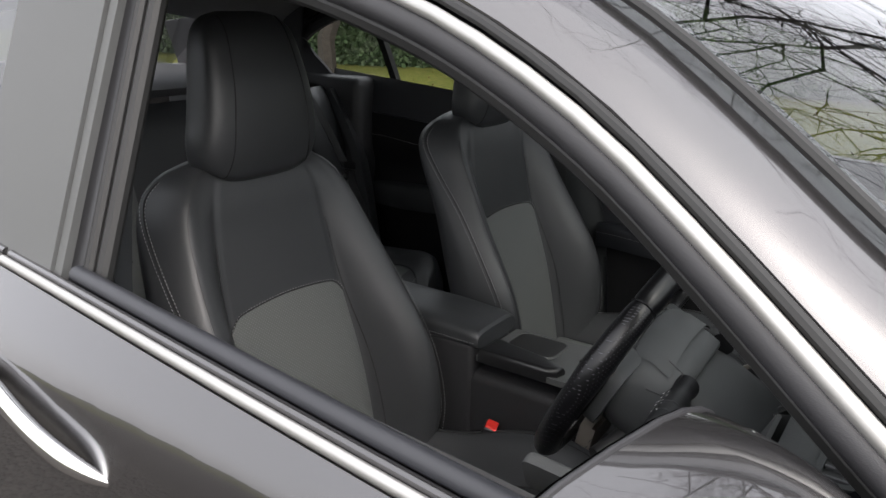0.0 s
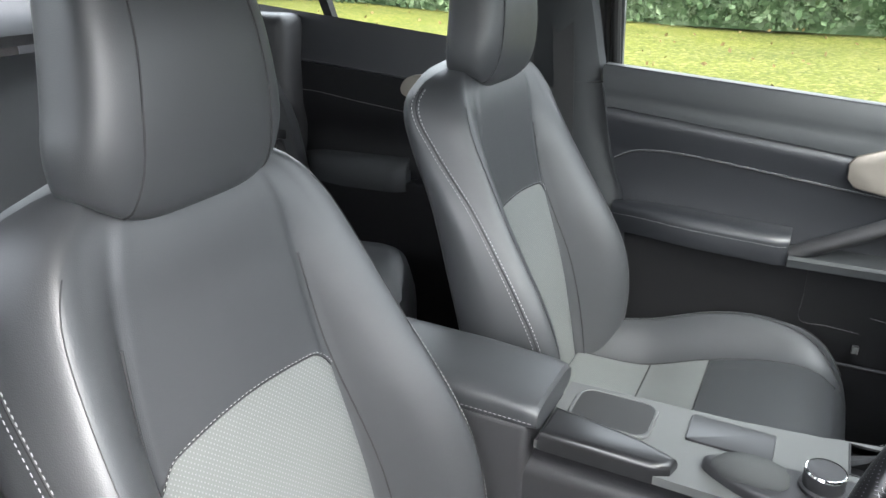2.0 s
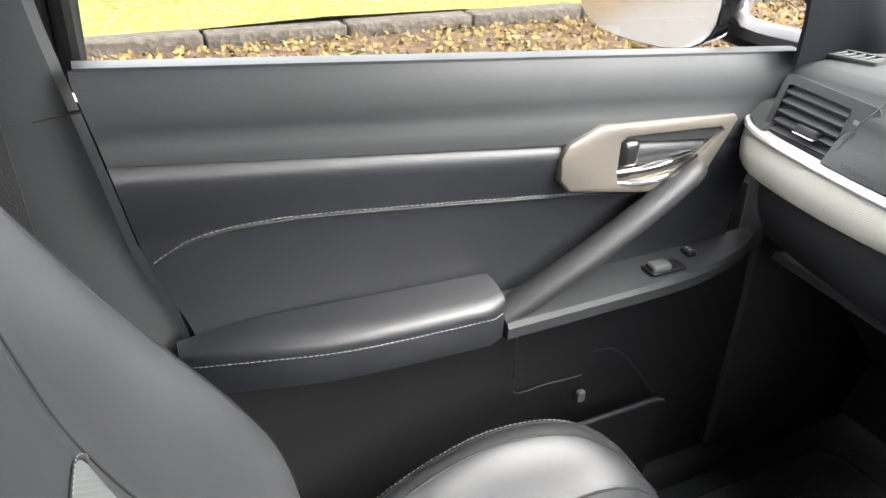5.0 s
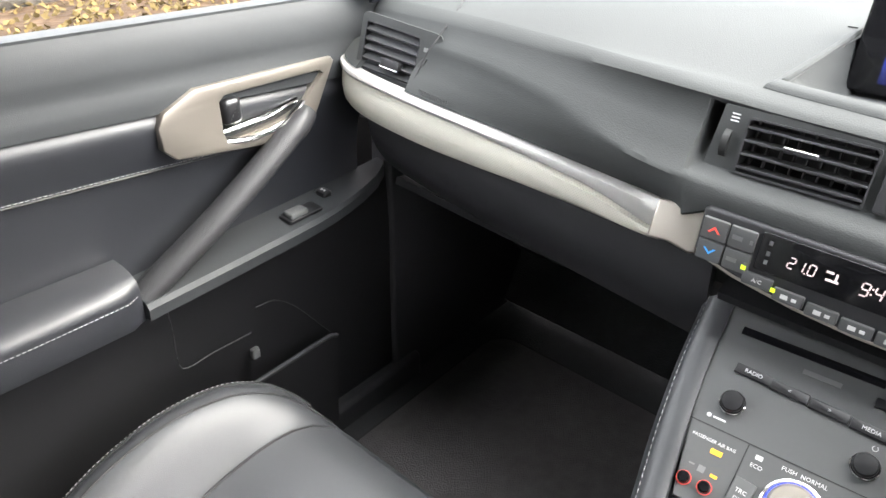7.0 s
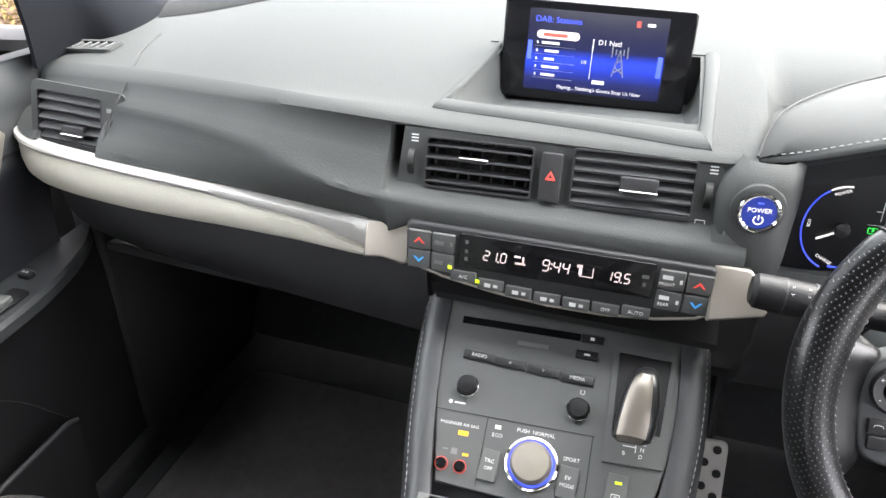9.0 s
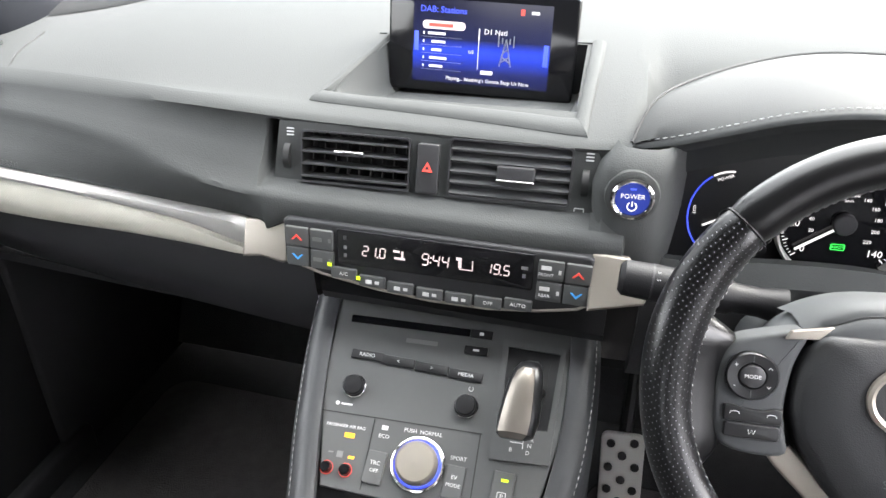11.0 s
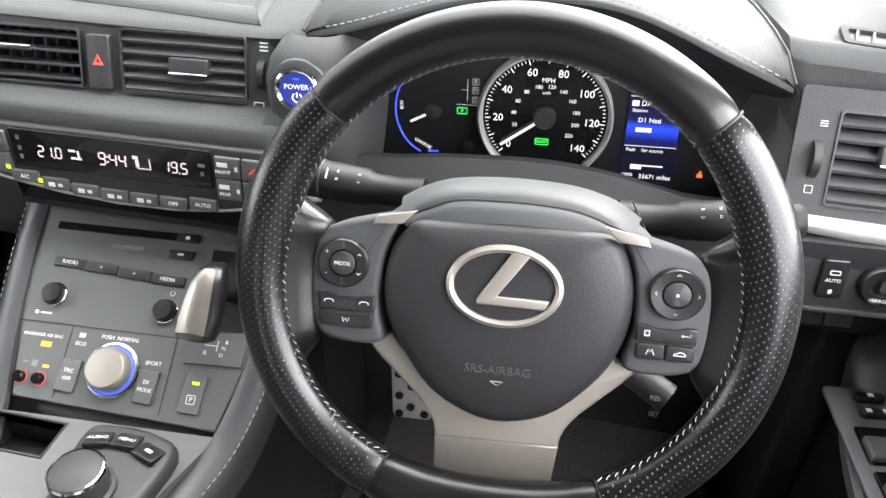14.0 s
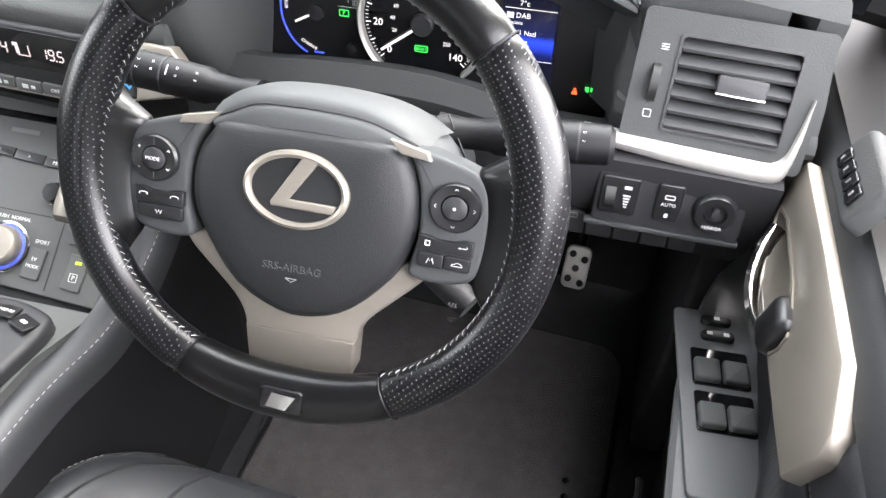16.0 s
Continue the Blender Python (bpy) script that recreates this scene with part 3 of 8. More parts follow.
for s in (1, -1):
    # outer skin of roof rail and windscreen pillar, with bright strip and rubbers
    rows = [along(-1.7, 0.43, 40, lambda y, u=u, o=o: rail(y, u, o, s)) for u, o in ((0.046, 0.018), (0.058, 0.023), (0.075, 0.018), (0.098, -0.006), (0.112, -0.034), (0.122, -0.055))]
    part("roof_rail", thick(rows, 0.01 if s > 0 else -0.01), PAINT, car)
    part("window_strip", tube(along(-1.66, 0.42, 44, lambda y: rail(y, 0.036, 0.022, s)), 0.0056, 12, flat=1.2), STRIP, car, "bright satin strip over the window")
    part("outer_rubber", tube(along(-1.66, 0.42, 44, lambda y: rail(y, 0.050, 0.021, s)), 0.005, 8), RUBBER, car)
    part("door_top_rail", tube(along(-0.50, 0.40, 36, lambda y: rail(y, 0.018, 0.012, s)), 0.0115, 10, flat=1.1), HARD, car)
    part("inner_rubber", tube(along(-0.46, 0.38, 36, lambda y: rail(y, 0.002, -0.004, s)), 0.0125, 10), RUBBER, car)
    part("inner_rail", tube(along(-0.55, 0.42, 30, lambda y: rail(y, 0.012, -0.042, s)), 0.022, 8), HARD, car)
    part("rear_top_rail", tube(along(-1.6, -0.56, 30, lambda y: rail(y, 0.012, -0.02, s)), 0.022, 10), HARD, car)

    def upright(ya, yb, off, s=s, lean=0.0):
        """An upright across the side glass, as a strip from ya to yb at the belt."""
        rows = []
        for k in range(9):
            f = k / 8
            h = -0.03 + (smooth(ROOFLINE, (ya + yb) / 2 + lean * f) + 0.075) * f
            rows.append([(s * (0.78 - 0.35 * h + off), y + lean * f, 1.02 + h) for y in (ya, yb)])
        return rows

    back_ = 0.0 if s > 0 else -0.062
    part("pillar_cover", thick(upright(-0.588, -0.508, 0.018, lean=0.012), 0.012 if s > 0 else -0.012), PANEL, car, "satin charcoal pillar cover")
    part("door_edge_cover", thick(upright(-0.507, -0.491, 0.013, lean=0.015), 0.014 if s > 0 else -0.014), PANEL, car)
    part("pillar_rubber", thick(upright(-0.490 + back_ * 0.5, -0.466 + back_, 0.002, lean=0.012), 0.016 if s > 0 else -0.016), SMOOTH, car)
    part("pillar_seal", tube([Vector(r[0]) for r in upright(-0.440 + back_, -0.43 + back_, -0.012, lean=0.004)], 0.011, 10, up=(0, 1, 0)), RUBBER, car)
    part("pillar_seal", tube([Vector(r[0]) for r in upright(-0.458 + back_, -0.44 + back_, -0.004, lean=0.004)], 0.0085, 10, up=(0, 1, 0)), RUBBER, car)
    part("rear_pillar_cover", thick(upright(-0.72, -0.592, 0.016, lean=0.02), 0.012 if s > 0 else -0.012), PANEL, car)
    part("quarter_divider", thick(upright(-1.215, -1.19, -0.012, lean=-0.05), 0.02 if s > 0 else -0.02), RUBBER, car)
    # rear side glass and the quarter light
    glass_rows = []
    for k in range(9):
        f = k / 8
        row = []
        for j in range(15):
            y = -1.62 + (1.62 - 0.72) * j / 14
            h = -0.02 + (smooth(ROOFLINE, y) + 0.03) * f
            row.append((s * (0.775 - 0.35 * h), y, 1.02 + h))
        glass_rows.append(row)
    if s < 0:
        front_rows = []
        for k in range(7):
            f = k / 6
            front_rows.append([(s * (0.772 - 0.35 * h), y, 1.02 + h) for y, h in [(y, -0.06 + (smooth(ROOFLINE, y) + 0.075) * f) for y in [-0.50 + 0.80 * j / 10 for j in range(11)]]])
        part("front_side_glass", grid(front_rows), GLASS, car, "clear closed passenger window", recalc=False)
    pane = part("rear_side_glass", grid(glass_rows), PRIVACY if s > 0 else GLASS, car, recalc=False)
    pane.visible_shadow = s < 0

# roof, windscreen, tailgate, bonnet
roof_rows = []
for k in range(13):
    y = -1.75 + 1.80 * k / 12
    zc = smooth(((-1.75, 1.34), (-1.3, 1.425), (-0.7, 1.455), (-0.2, 1.44), (0.05, 1.41)), y)
    e = rail(y, 0.118, -0.03)
    roof_rows.append([(e.x * u, y + 0.05 * (1 - u * u) * (k == 12), e.z + (zc - e.z) * (1 - u * u)) for u in [j / 8 - 1 for j in range(17)]])
part("roof_panel", thick(roof_rows, -0.02), PAINT, car)
solid("ceiling", thick([[(x * 0.985, y, z - 0.035) for x, y, z in r] for r in roof_rows], -0.008), HEADLINER, "cloth headliner under the roof, paled to bounce light into the cabin", "headliner", kind="structure")

screen_rows = []
for k in range(15):
    f = k / 14
    yc, zc = 0.10 + 0.86 * f, 1.415 - 0.43 * f - 0.05 * f * (1 - f) * -1
    ys = 0.02 + 0.50 * f
    e = rail(min(0.42, ys - 0.02), 0.108, -0.02)
    if ys > 0.42:
        e = Vector((0.735 + 0.03 * (ys - 0.42), ys, 1.11 - 0.62 * (ys - 0.42)))
    row = []
    for j in range(21):
        u = j / 10 - 1
        g = 1 - u * u
        row.append((e.x * u, ys + (yc - ys) * g**0.8, e.z + (zc - e.z) * g**0.8))
    screen_rows.append(row)
part("windscreen", grid(screen_rows), SCREENGLASS, car, "clear curved windscreen", recalc=False)
part("screen_surround", tube([r[-1] for r in screen_rows], 0.005, 8), RUBBER, car)
part("screen_surround", tube([r[0] for r in screen_rows], 0.005, 8), RUBBER, car)
part("windscreen_pillar_trim", thick([[Vector(r[-1]) + Vector((0.012, -0.02, -0.035)) for r in screen_rows], [Vector(r[-1]) + Vector((-0.03, -0.02, -0.035)) for r in screen_rows]], 0.012), HARD, car)
part("windscreen_pillar_trim", thick([[Vector(r[0]) + Vector((-0.012, -0.02, -0.035)) for r in screen_rows], [Vector(r[0]) + Vector((0.03, -0.02, -0.035)) for r in screen_rows]], 0.012), HARD, car)
# broad foot of the pillar lining, beside the dashboard's end
foot_low = curve([(-0.662, 0.30, 0.965), (-0.662, 0.385, 0.972), (-0.632, 0.425, 0.972), (-0.628, 0.48, 0.972), (-0.648, 0.56, 0.972), (-0.69, 0.66, 0.968)], 5)
foot_top = curve([(-0.690, 0.30, 1.16), (-0.690, 0.36, 1.13), (-0.694, 0.42, 1.09), (-0.700, 0.48, 1.05), (-0.712, 0.54, 1.02), (-0.725, 0.62, 0.985)], 5)
part("pillar_foot", thick([[a.lerp(b, f) + Vector((0.012 * math.sin(math.pi * f), 0, -0.010 * math.sin(math.pi * f))) for a, b in zip(foot_low, foot_top)] for f in (0, 0.12, 0.3, 0.5, 0.7, 0.88, 1)], 0.006), PILLARSKIN, car, "dark soft lining at the pillar's foot", angle=60)
bonnet = [[(x * plan(y) * 0.86, y, 0.955 - 0.11 * max(0, y - 0.75) ** 1.3 - 0.06 * x * x) for x in [j / 6 - 1 for j in range(13)]] for y in [0.55 + 0.12 * k for k in range(11)]]
part("bonnet", thick([[(x, y + 0.36 * (1 - (x / 0.86) ** 2) * (k == 0), z) for x, y, z in r] for k, r in enumerate(bonnet)], -0.015), PAINT, car)
part("nose", thick([[(x * 1.2 * (1 - 0.1 * k), 1.75 + 0.12 * (1 - x * x) - 0.05 * (k == 0), 0.82 - 0.16 * k) for x in [j / 6 * 0.55 - 0.55 for j in range(13)]] for k in range(5)], 0.015), PAINT, car)
tail = [[(x, -1.72 - 0.68 * f - 0.05 * (1 - x * x), 1.36 - 0.36 * f) for x in [(j / 6 - 1) * (0.56 + 0.1 * f) for j in range(13)]] for f in [k / 6 for k in range(7)]]
back_glass = part("tailgate_glass", grid(tail), PRIVACY, car, recalc=False)
back_glass.visible_shadow = False
part("tailgate", thick([[(x, -2.44 - 0.08 * (1 - x * x) - 0.02 * k, 1.0 - 0.17 * k) for x in [(j / 6 - 1) * 0.68 for j in range(13)]] for k in range(5)], 0.02), PAINT, car)
solid("floor", both(block(-0.74, 0.74, -2.3, 0.95, 0.16, 0.235, 0.01), thick([[(x, 0.72 + 0.25 * f, 0.24 + 0.5 * f) for x in (-0.74, -0.3, 0, 0.3, 0.74)] for f in (0, 0.5, 1)], -0.02)), CARPET, "black carpeted car floor rising to the bulkhead", "floor", kind="structure")

# wheels
def road_wheel(x, y):
    w = thing("road_wheel", (x, y, 0.32), "alloy road wheel with black tyre on the tarmac", "wheel", "road wheels")
    s = 1 if x > 0 else -1
    m = axes((x, y, 0.32), (0, s, 0), (0, 0, 1))
    part("tyre", moved(lathe([(0.20, -0.10), (0.29, -0.105), (0.318, -0.08), (0.318, 0.08), (0.29, 0.105), (0.20, 0.10)], 36), m), RUBBER, w)
    part("rim", moved(both(lathe([(0.205, -0.09), (0.205, 0.095), (0.19, 0.09), (0.185, 0.03), (0.06, 0.06), (0.05, 0.075), (0.001, 0.075)], 30)), m), SATIN, w)


for wx in (0.76, -0.76):
    road_wheel(wx, 1.13)
    road_wheel(wx, -1.62)

# outer handle of the driver's door
handle = thing("outer_door_handle", (0.87, -0.45, 0.82), "chrome pull handle over a scoop drawn as a dark disc on the driver's door", "door handle")
HS = axes((0.8765, -0.392, 0.886), (0, 1, -0.22), (-0.12, 0.22, 1))
# no hollow is cut: a black disc stands for the scoop's shade
part("scoop", moved(lathe([(0.0, 0.0016), (0.75, 0.0020), (0.93, 0.0026), (1.0, 0.0012), (1.0, -0.004)], 36), HS @ Matrix.Diagonal((0.078, 0.045, 1, 1))), GLOSSB, handle, "flat gloss black disc for the scoop's shade behind the grip")
part("scoop_edge", moved(tube([(0.079 * math.cos(a), 0.046 * math.sin(a), 0.0012) for a in [2 * math.pi * k / 40 for k in range(40)]], 0.0028, 8, closed=True), HS), PAINT, handle)
part("grip", tube(curve([(0.880, -0.530, 0.918), (0.900, -0.49, 0.910), (0.906, -0.44, 0.896), (0.908, -0.38, 0.879), (0.904, -0.33, 0.865), (0.894, -0.298, 0.853), (0.882, -0.276, 0.843)], 6), 0.0105, 14, flat=1.25, taper=[1 - 0.82 * max(0, (k / 36 - 0.62) / 0.38) ** 1.6 for k in range(37)]), CHROME, handle, "polished chrome grip")

# door mirrors
def door_mirror(s):
    m = thing("door_mirror", (s * 0.91, 0.335, 1.015), "grey painted door mirror on a black foot", "mirror", "door mirrors")
    rows = []
    for k in range(11):
        f = k / 10
        r = math.sin(math.pi * min(1, 0.08 + f * 0.92) * 0.5) ** 0.6
        y = 0.40 - 0.15 * f
        rows.append([(s * (0.90 + 0.125 * r * c), y - 0.025 * r * c, 1.02 + 0.075 * r * d) for c, d in [(abs(math.cos(a)) ** 0.7 * math.copysign(1, math.cos(a)), abs(math.sin(a)) ** 0.7 * math.copysign(1, math.sin(a))) for a in [2 * math.pi * j / 28 for j in range(28)]]])
    part("shell", grid(rows, False, True, True), PAINT, m)
    part("rim", tube(rows[-1], 0.002, 8, closed=True), HARD, m)
    g = [Vector(p) + Vector((0, -0.004, 0)) for p in rows[-1]]
    c = Vector((s * 0.90, 0.246, 1.02))
    part("mirror_glass", ([c] + g, [(0, 1 + i, 1 + (i + 1) % len(g)) for i in range(len(g))]), CHROME, m, "silvered mirror glass")
    part("foot", tube(curve([(s * 0.76, 0.42, 0.955), (s * 0.81, 0.39, 0.96), (s * 0.85, 0.365, 0.972), (s * 0.89, 0.345, 0.988)], 4), 0.040, 10, flat=0.55), RUBBER, m)


door_mirror(1)
door_mirror(-1)
# ---- front seats ----
# profiles by height: middle panel, bolster crest, side seam, rear edge (distance ahead), half width
YC = ((0.44, -0.445), (0.55, -0.470), (0.66, -0.497), (0.84, -0.552), (0.95, -0.574), (1.02, -0.584), (1.06, -0.600), (1.078, -0.622))
YB = ((0.44, -0.385), (0.55, -0.372), (0.64, -0.378), (0.72, -0.405), (0.86, -0.488), (0.96, -0.543), (1.02, -0.574), (1.06, -0.600), (1.078, -0.622))
YS = ((0.44, -0.41), (0.55, -0.392), (0.64, -0.405), (0.72, -0.436), (0.86, -0.522), (0.96, -0.602), (1.02, -0.643), (1.06, -0.640), (1.078, -0.63))
YK = ((0.44, -0.52), (0.55, -0.525), (0.66, -0.545), (0.72, -0.560), (0.86, -0.604), (0.96, -0.650), (1.02, -0.668), (1.06, -0.658), (1.078, -0.638))
WB = tuple((z, w * 0.955) for z, w in ((0.44, 0.222), (0.55, 0.243), (0.66, 0.252), (0.75, 0.250), (0.86, 0.238), (0.95, 0.222), (1.01, 0.204), (1.045, 0.175), (1.065, 0.132), (1.078, 0.06)))


SHOULDER = [0.0]  # squarer shoulders on the seat whose back stands more upright


def back_at(f, z, off=0.0):
    """A point on the front of the backrest: f from -1 to 1 across, z its height."""
    a = abs(f)
    yc, yb, ys = smooth(YC, z), smooth(YB, z), smooth(YS, z)
    y = smooth(((0, yc), (0.42, yc + 0.002), (0.53, yc + 0.003), (0.565, yc + 0.001), (0.62, yc + (yb - yc) * 0.30), (0.74, yc + (yb - yc) * 0.78), (0.88, yb), (0.96, yb + (ys - yb) * 0.45), (1.0, ys)), a)
    return Vector((f * (smooth(WB, z) + SHOULDER[0] * smooth(((0.90, 0), (0.96, 0.008), (1.01, 0.020), (1.045, 0.030), (1.065, 0.028), (1.078, 0.01)), z)), y + off, z))


ZC = ((-0.47, 0.47), (-0.40, 0.462), (-0.31, 0.463), (-0.20, 0.500), (-0.10, 0.527), (-0.02, 0.537), (0.03, 0.520), (0.055, 0.480), (0.06, 0.43))
HB = ((-0.47, 0.03), (-0.40, 0.062), (-0.28, 0.080), (-0.16, 0.072), (-0.06, 0.048), (0.01, 0.022), (0.05, 0.0), (0.06, 0.0))
WC = ((-0.47, 0.23), (-0.40, 0.25), (-0.28, 0.272), (-0.15, 0.284), (-0.06, 0.276), (0.0, 0.255), (0.04, 0.215), (0.06, 0.18))


def cush_at(f, y, off=0.0):
    a = abs(f)
    z, h = smooth(ZC, y), smooth(HB, y)
    zz = smooth(((0, z), (0.45, z + 0.001), (0.56, z + 0.002), (0.62, z + 0.25 * h), (0.72, z + 0.78 * h), (0.80, z + h), (0.88, z + 0.92 * h), (0.96, z + 0.62 * h - 0.006), (1.0, z + 0.25 * h - 0.02)), a)
    return Vector((f * smooth(WC, y), y, zz + off))


FR = [k / 40 - 1 for k in range(81)]
ZR = [0.44 + 0.008 * k for k in range(71)] + [1.012, 1.025, 1.037, 1.048, 1.058, 1.066, 1.073, 1.078]
PERF_TOP = 0.838
SEAMF = 0.56


def perf_edge(f):
    """Height of the punched panel's upper edge across the seat."""
    a = abs(f) / SEAMF
    return PERF_TOP - 0.012 * a * a - 0.05 * max(0, a - 0.8) ** 2 / 0.04 * 0.4


def front_seat(name, x, label):
    seat = thing(name, (x, -0.25, 0.235), label, "car seat", "front seats")
    T = Matrix.Translation((x, -0.003, 0.0))

    def p(nm, shape, mat, parent=None, lab="", **k):
        return part(nm, moved(shape, T), mat, parent or seat, lab, **k)

    rows = []
    for z in ZR:
        w, yk = back_at(1, z).x, smooth(YK, z)
        front = [back_at(f, z) for f in FR]
        ys = smooth(YS, z)
        kx = 1 - 0.85 * max(0.0, min(1.0, (z - 0.88) / 0.12))
        back = [Vector((w * (1 + 0.045 * kx), ys + (yk - ys) * 0.35, z)), Vector((w * (1 + 0.06 * kx), (ys + yk) / 2, z)), Vector((w * (1 + 0.03 * kx), yk + 0.01, z)), Vector((w * 0.93, yk - 0.008, z)), Vector((w * 0.6, yk - 0.03, z)), Vector((0, yk - 0.036, z))]
        back += [Vector((-q.x, q.y, q.z)) for q in back[-2::-1]]
        rows.append(front + back)
    backrest = p("backrest", grid(rows, False, True, True), LEATHER, angle=75)
    # punched middle panel, laid just proud
    pr = []
    for k in range(19):
        row = []
        for j in range(21):
            f = (j / 10 - 1) * SEAMF
            zt = perf_edge(f)
            row.append(back_at(f, 0.445 + (zt - 0.445) * k / 18, 0.0014))
        pr.append(row)
    p("punched_panel", grid(pr), PERF, backrest, "punched grey leather middle panel", recalc=False)
    edge = [back_at((j / 20 - 1) * SEAMF, perf_edge((j / 20 - 1) * SEAMF), 0.0014) for j in range(41)]
    p("seam", tube(edge, 0.0011, 5), SEAM, backrest)
    p("stitching", dashes([q + Vector((0, 0.002, 0.004)) for q in edge], 0.003, 0.003, 0.0005), STITCH, backrest)
    for s in (1, -1):
        way = curve([(0.61, 0.46, 0), (0.60, 0.58, 0), (0.59, 0.70, 0), (0.57, 0.83, 0), (0.570, 0.90, 0), (0.570, 0.945, 0)], 12)
        line = [back_at(s * q.x, q.y, 0.0012) for q in way]
        p("seam", tube(line, 0.0011, 6), SEAM, backrest)
        crest = [back_at(s * smooth(((0.46, 0.90), (0.7, 0.90), (0.9, 0.89), (1.0, 0.88), (1.04, 0.84)), z), z, 0.0007) for z in [0.46 + 0.0145 * k for k in range(40)]]
        p("seam", tube(crest, 0.0006, 5), SEAM, backrest)
        # double stitched seam down the side
        for dy in (0.0075, -0.0030):
            side = []
            for k in range(64):
                z = 0.47 + 0.0092 * k
                q = back_at(s * 1.0, z)
                side.append(Vector((q.x + s * (0.0020 if dy > 0 else 0.0046), q.y + dy - 0.005 + 0.012 * max(0.0, (0.95 - z) / 0.4), z)))
            p("stitching", dashes(side, 0.0038, 0.0026, 0.0006), STITCH, backrest, "pale double stitching")
        side = [Vector((back_at(s, z).x + s * 0.0014, back_at(s, z).y - 0.0025 + 0.012 * max(0.0, (0.95 - z) / 0.4), z)) for z in [0.47 + 0.0092 * k for k in range(64)]]
        p("seam", tube(side, 0.0010, 6), SEAM, backrest)
    # head restraint
    hr = []
    for z, w, d, yo in ((1.036, 0.080, 0.024, 0.012), (1.042, 0.104, 0.034, 0.014), (1.058, 0.118, 0.043, 0.018), (1.09, 0.121, 0.050, 0.022), (1.14, 0.115, 0.052, 0.024), (1.19, 0.107, 0.050, 0.022), (1.23, 0.100, 0.046, 0.016), (1.26, 0.093, 0.041, 0.012), (1.28, 0.084, 0.035, 0.008), (1.295, 0.066, 0.025, 0.004), (1.302, 0.040, 0.013, 0.002)):
        hr.append([Vector((w * math.copysign(abs(math.cos(a)) ** 0.55, math.cos(a)), -0.628 + yo + d * math.copysign(abs(math.sin(a)) ** 0.62, math.sin(a)), z + 0.02 * abs(math.cos(a)) ** 3 * (z < 1.1))) for a in [2 * math.pi * k / 40 for k in range(40)]])
    hr = [list(r) for r in zip(*[curve(list(c), 3) for c in zip(*hr)])]
    head = p("head_restraint", grid(hr, False, True, True), LEATHER)
    for s in (1, -1):
        line = []
        for r in hr[3:-3]:
            want = s * (0.086 - 0.12 * max(0, r[0].z - 1.06))
            for u, v in zip(r[:20], r[1:21]):
                if min(u.x, v.x) <= want <= max(u.x, v.x):
                    line.append(u.lerp(v, (want - u.x) / (v.x - u.x) if v.x != u.x else 0) + Vector((0, 0.0006, 0)))
                    break
        p("seam", tube(line, 0.0010, 5), SEAM, head)
        p("post", tube([(s * 0.06, -0.615, 1.02), (s * 0.06, -0.615, 1.09)], 0.0065, 8), CHROME, head)
    # cushion
    cr = []
    for y in [-0.47 + 0.0147 * k for k in range(36)] + [0.05, 0.056, 0.06]:
        w = smooth(WC, y)
        top = [cush_at(f, y) for f in FR]
        low_z = smooth(((-0.47, 0.40), (0.02, 0.40), (0.06, 0.42)), y)
        under = [Vector((w * 0.985, y, (top[-1].z + low_z) / 2)), Vector((w * 0.95, y, low_z)), Vector((0, y, low_z)), Vector((-w * 0.95, y, low_z)), Vector((-w * 0.985, y, (top[-1].z + low_z) / 2))]
        cr.append(top + under)
    cushion = p("cushion", grid(cr, False, True, True), LEATHER)
    for y0, y1, mat, nm in ((-0.445, -0.302, PERF_FLAT, "punched_panel"), (-0.298, -0.192, PERF_FLAT, "punched_panel"), (-0.188, 0.028, LEATHER, "front_panel")):
        p(nm, grid([[cush_at((j / 10 - 1) * 0.56, y0 + (y1 - y0) * k / 10, 0.0022) for j in range(21)] for k in range(11)]), mat, cushion, recalc=False)
    for y in (-0.300, -0.190):
        p("seam", tube([cush_at((j / 10 - 1) * 0.565, y, 0.0012) for j in range(21)], 0.0017, 5), SEAM, cushion)
    for s in (1, -1):
        p("seam", tube([cush_at(s * smooth(((-0.45, 0.80), (-0.1, 0.80), (0.0, 0.76), (0.04, 0.68)), y), y, 0.0006) for y in [-0.44 + 0.016 * k for k in range(31)]], 0.0016, 5), SEAM, cushion)
        p("seam", tube([cush_at(s * 0.57, -0.45 + 0.024 * k, 0.001) for k in range(21)], 0.0019, 5), SEAM, cushion)
        line = [cush_at(s * smooth(((-0.45, 0.93), (-0.1, 0.93), (0.03, 0.86)), y), y, 0.0015) for y in [-0.44 + 0.0165 * k for k in range(30)]]
        p("seam", tube(line, 0.0017, 5), SEAM, cushion)
        p("stitching", dashes([q + Vector((s * 0.005, 0, -0.001)) for q in line], 0.0035, 0.0028, 0.0006), STITCH, cushion)
        p("side_cover", block(s * 0.235 - 0.022, s * 0.235 + 0.022, -0.50, -0.02, 0.30, 0.43, 0.02), HARD)
        p("runner", block(s * 0.19 - 0.02, s * 0.19 + 0.02, -0.50, 0.02, 0.235, 0.30, 0.004), HARD)
        p("recliner_cover", tube([(s * 0.20, -0.43, 0.47), (s * 0.262, -0.43, 0.47)], 0.032, 14), HARD)
    return seat


PERF_FLAT = perforated("perforated_cushion_leather", (0.105, 0.110, 0.107), 0.0062, 0.20, 0.55, tone=1.5, axes="xy")
front_seat("driver_seat", 0.389, "black leather driver's seat with punched grey middle panel")
SHOULDER[0] = 0.6
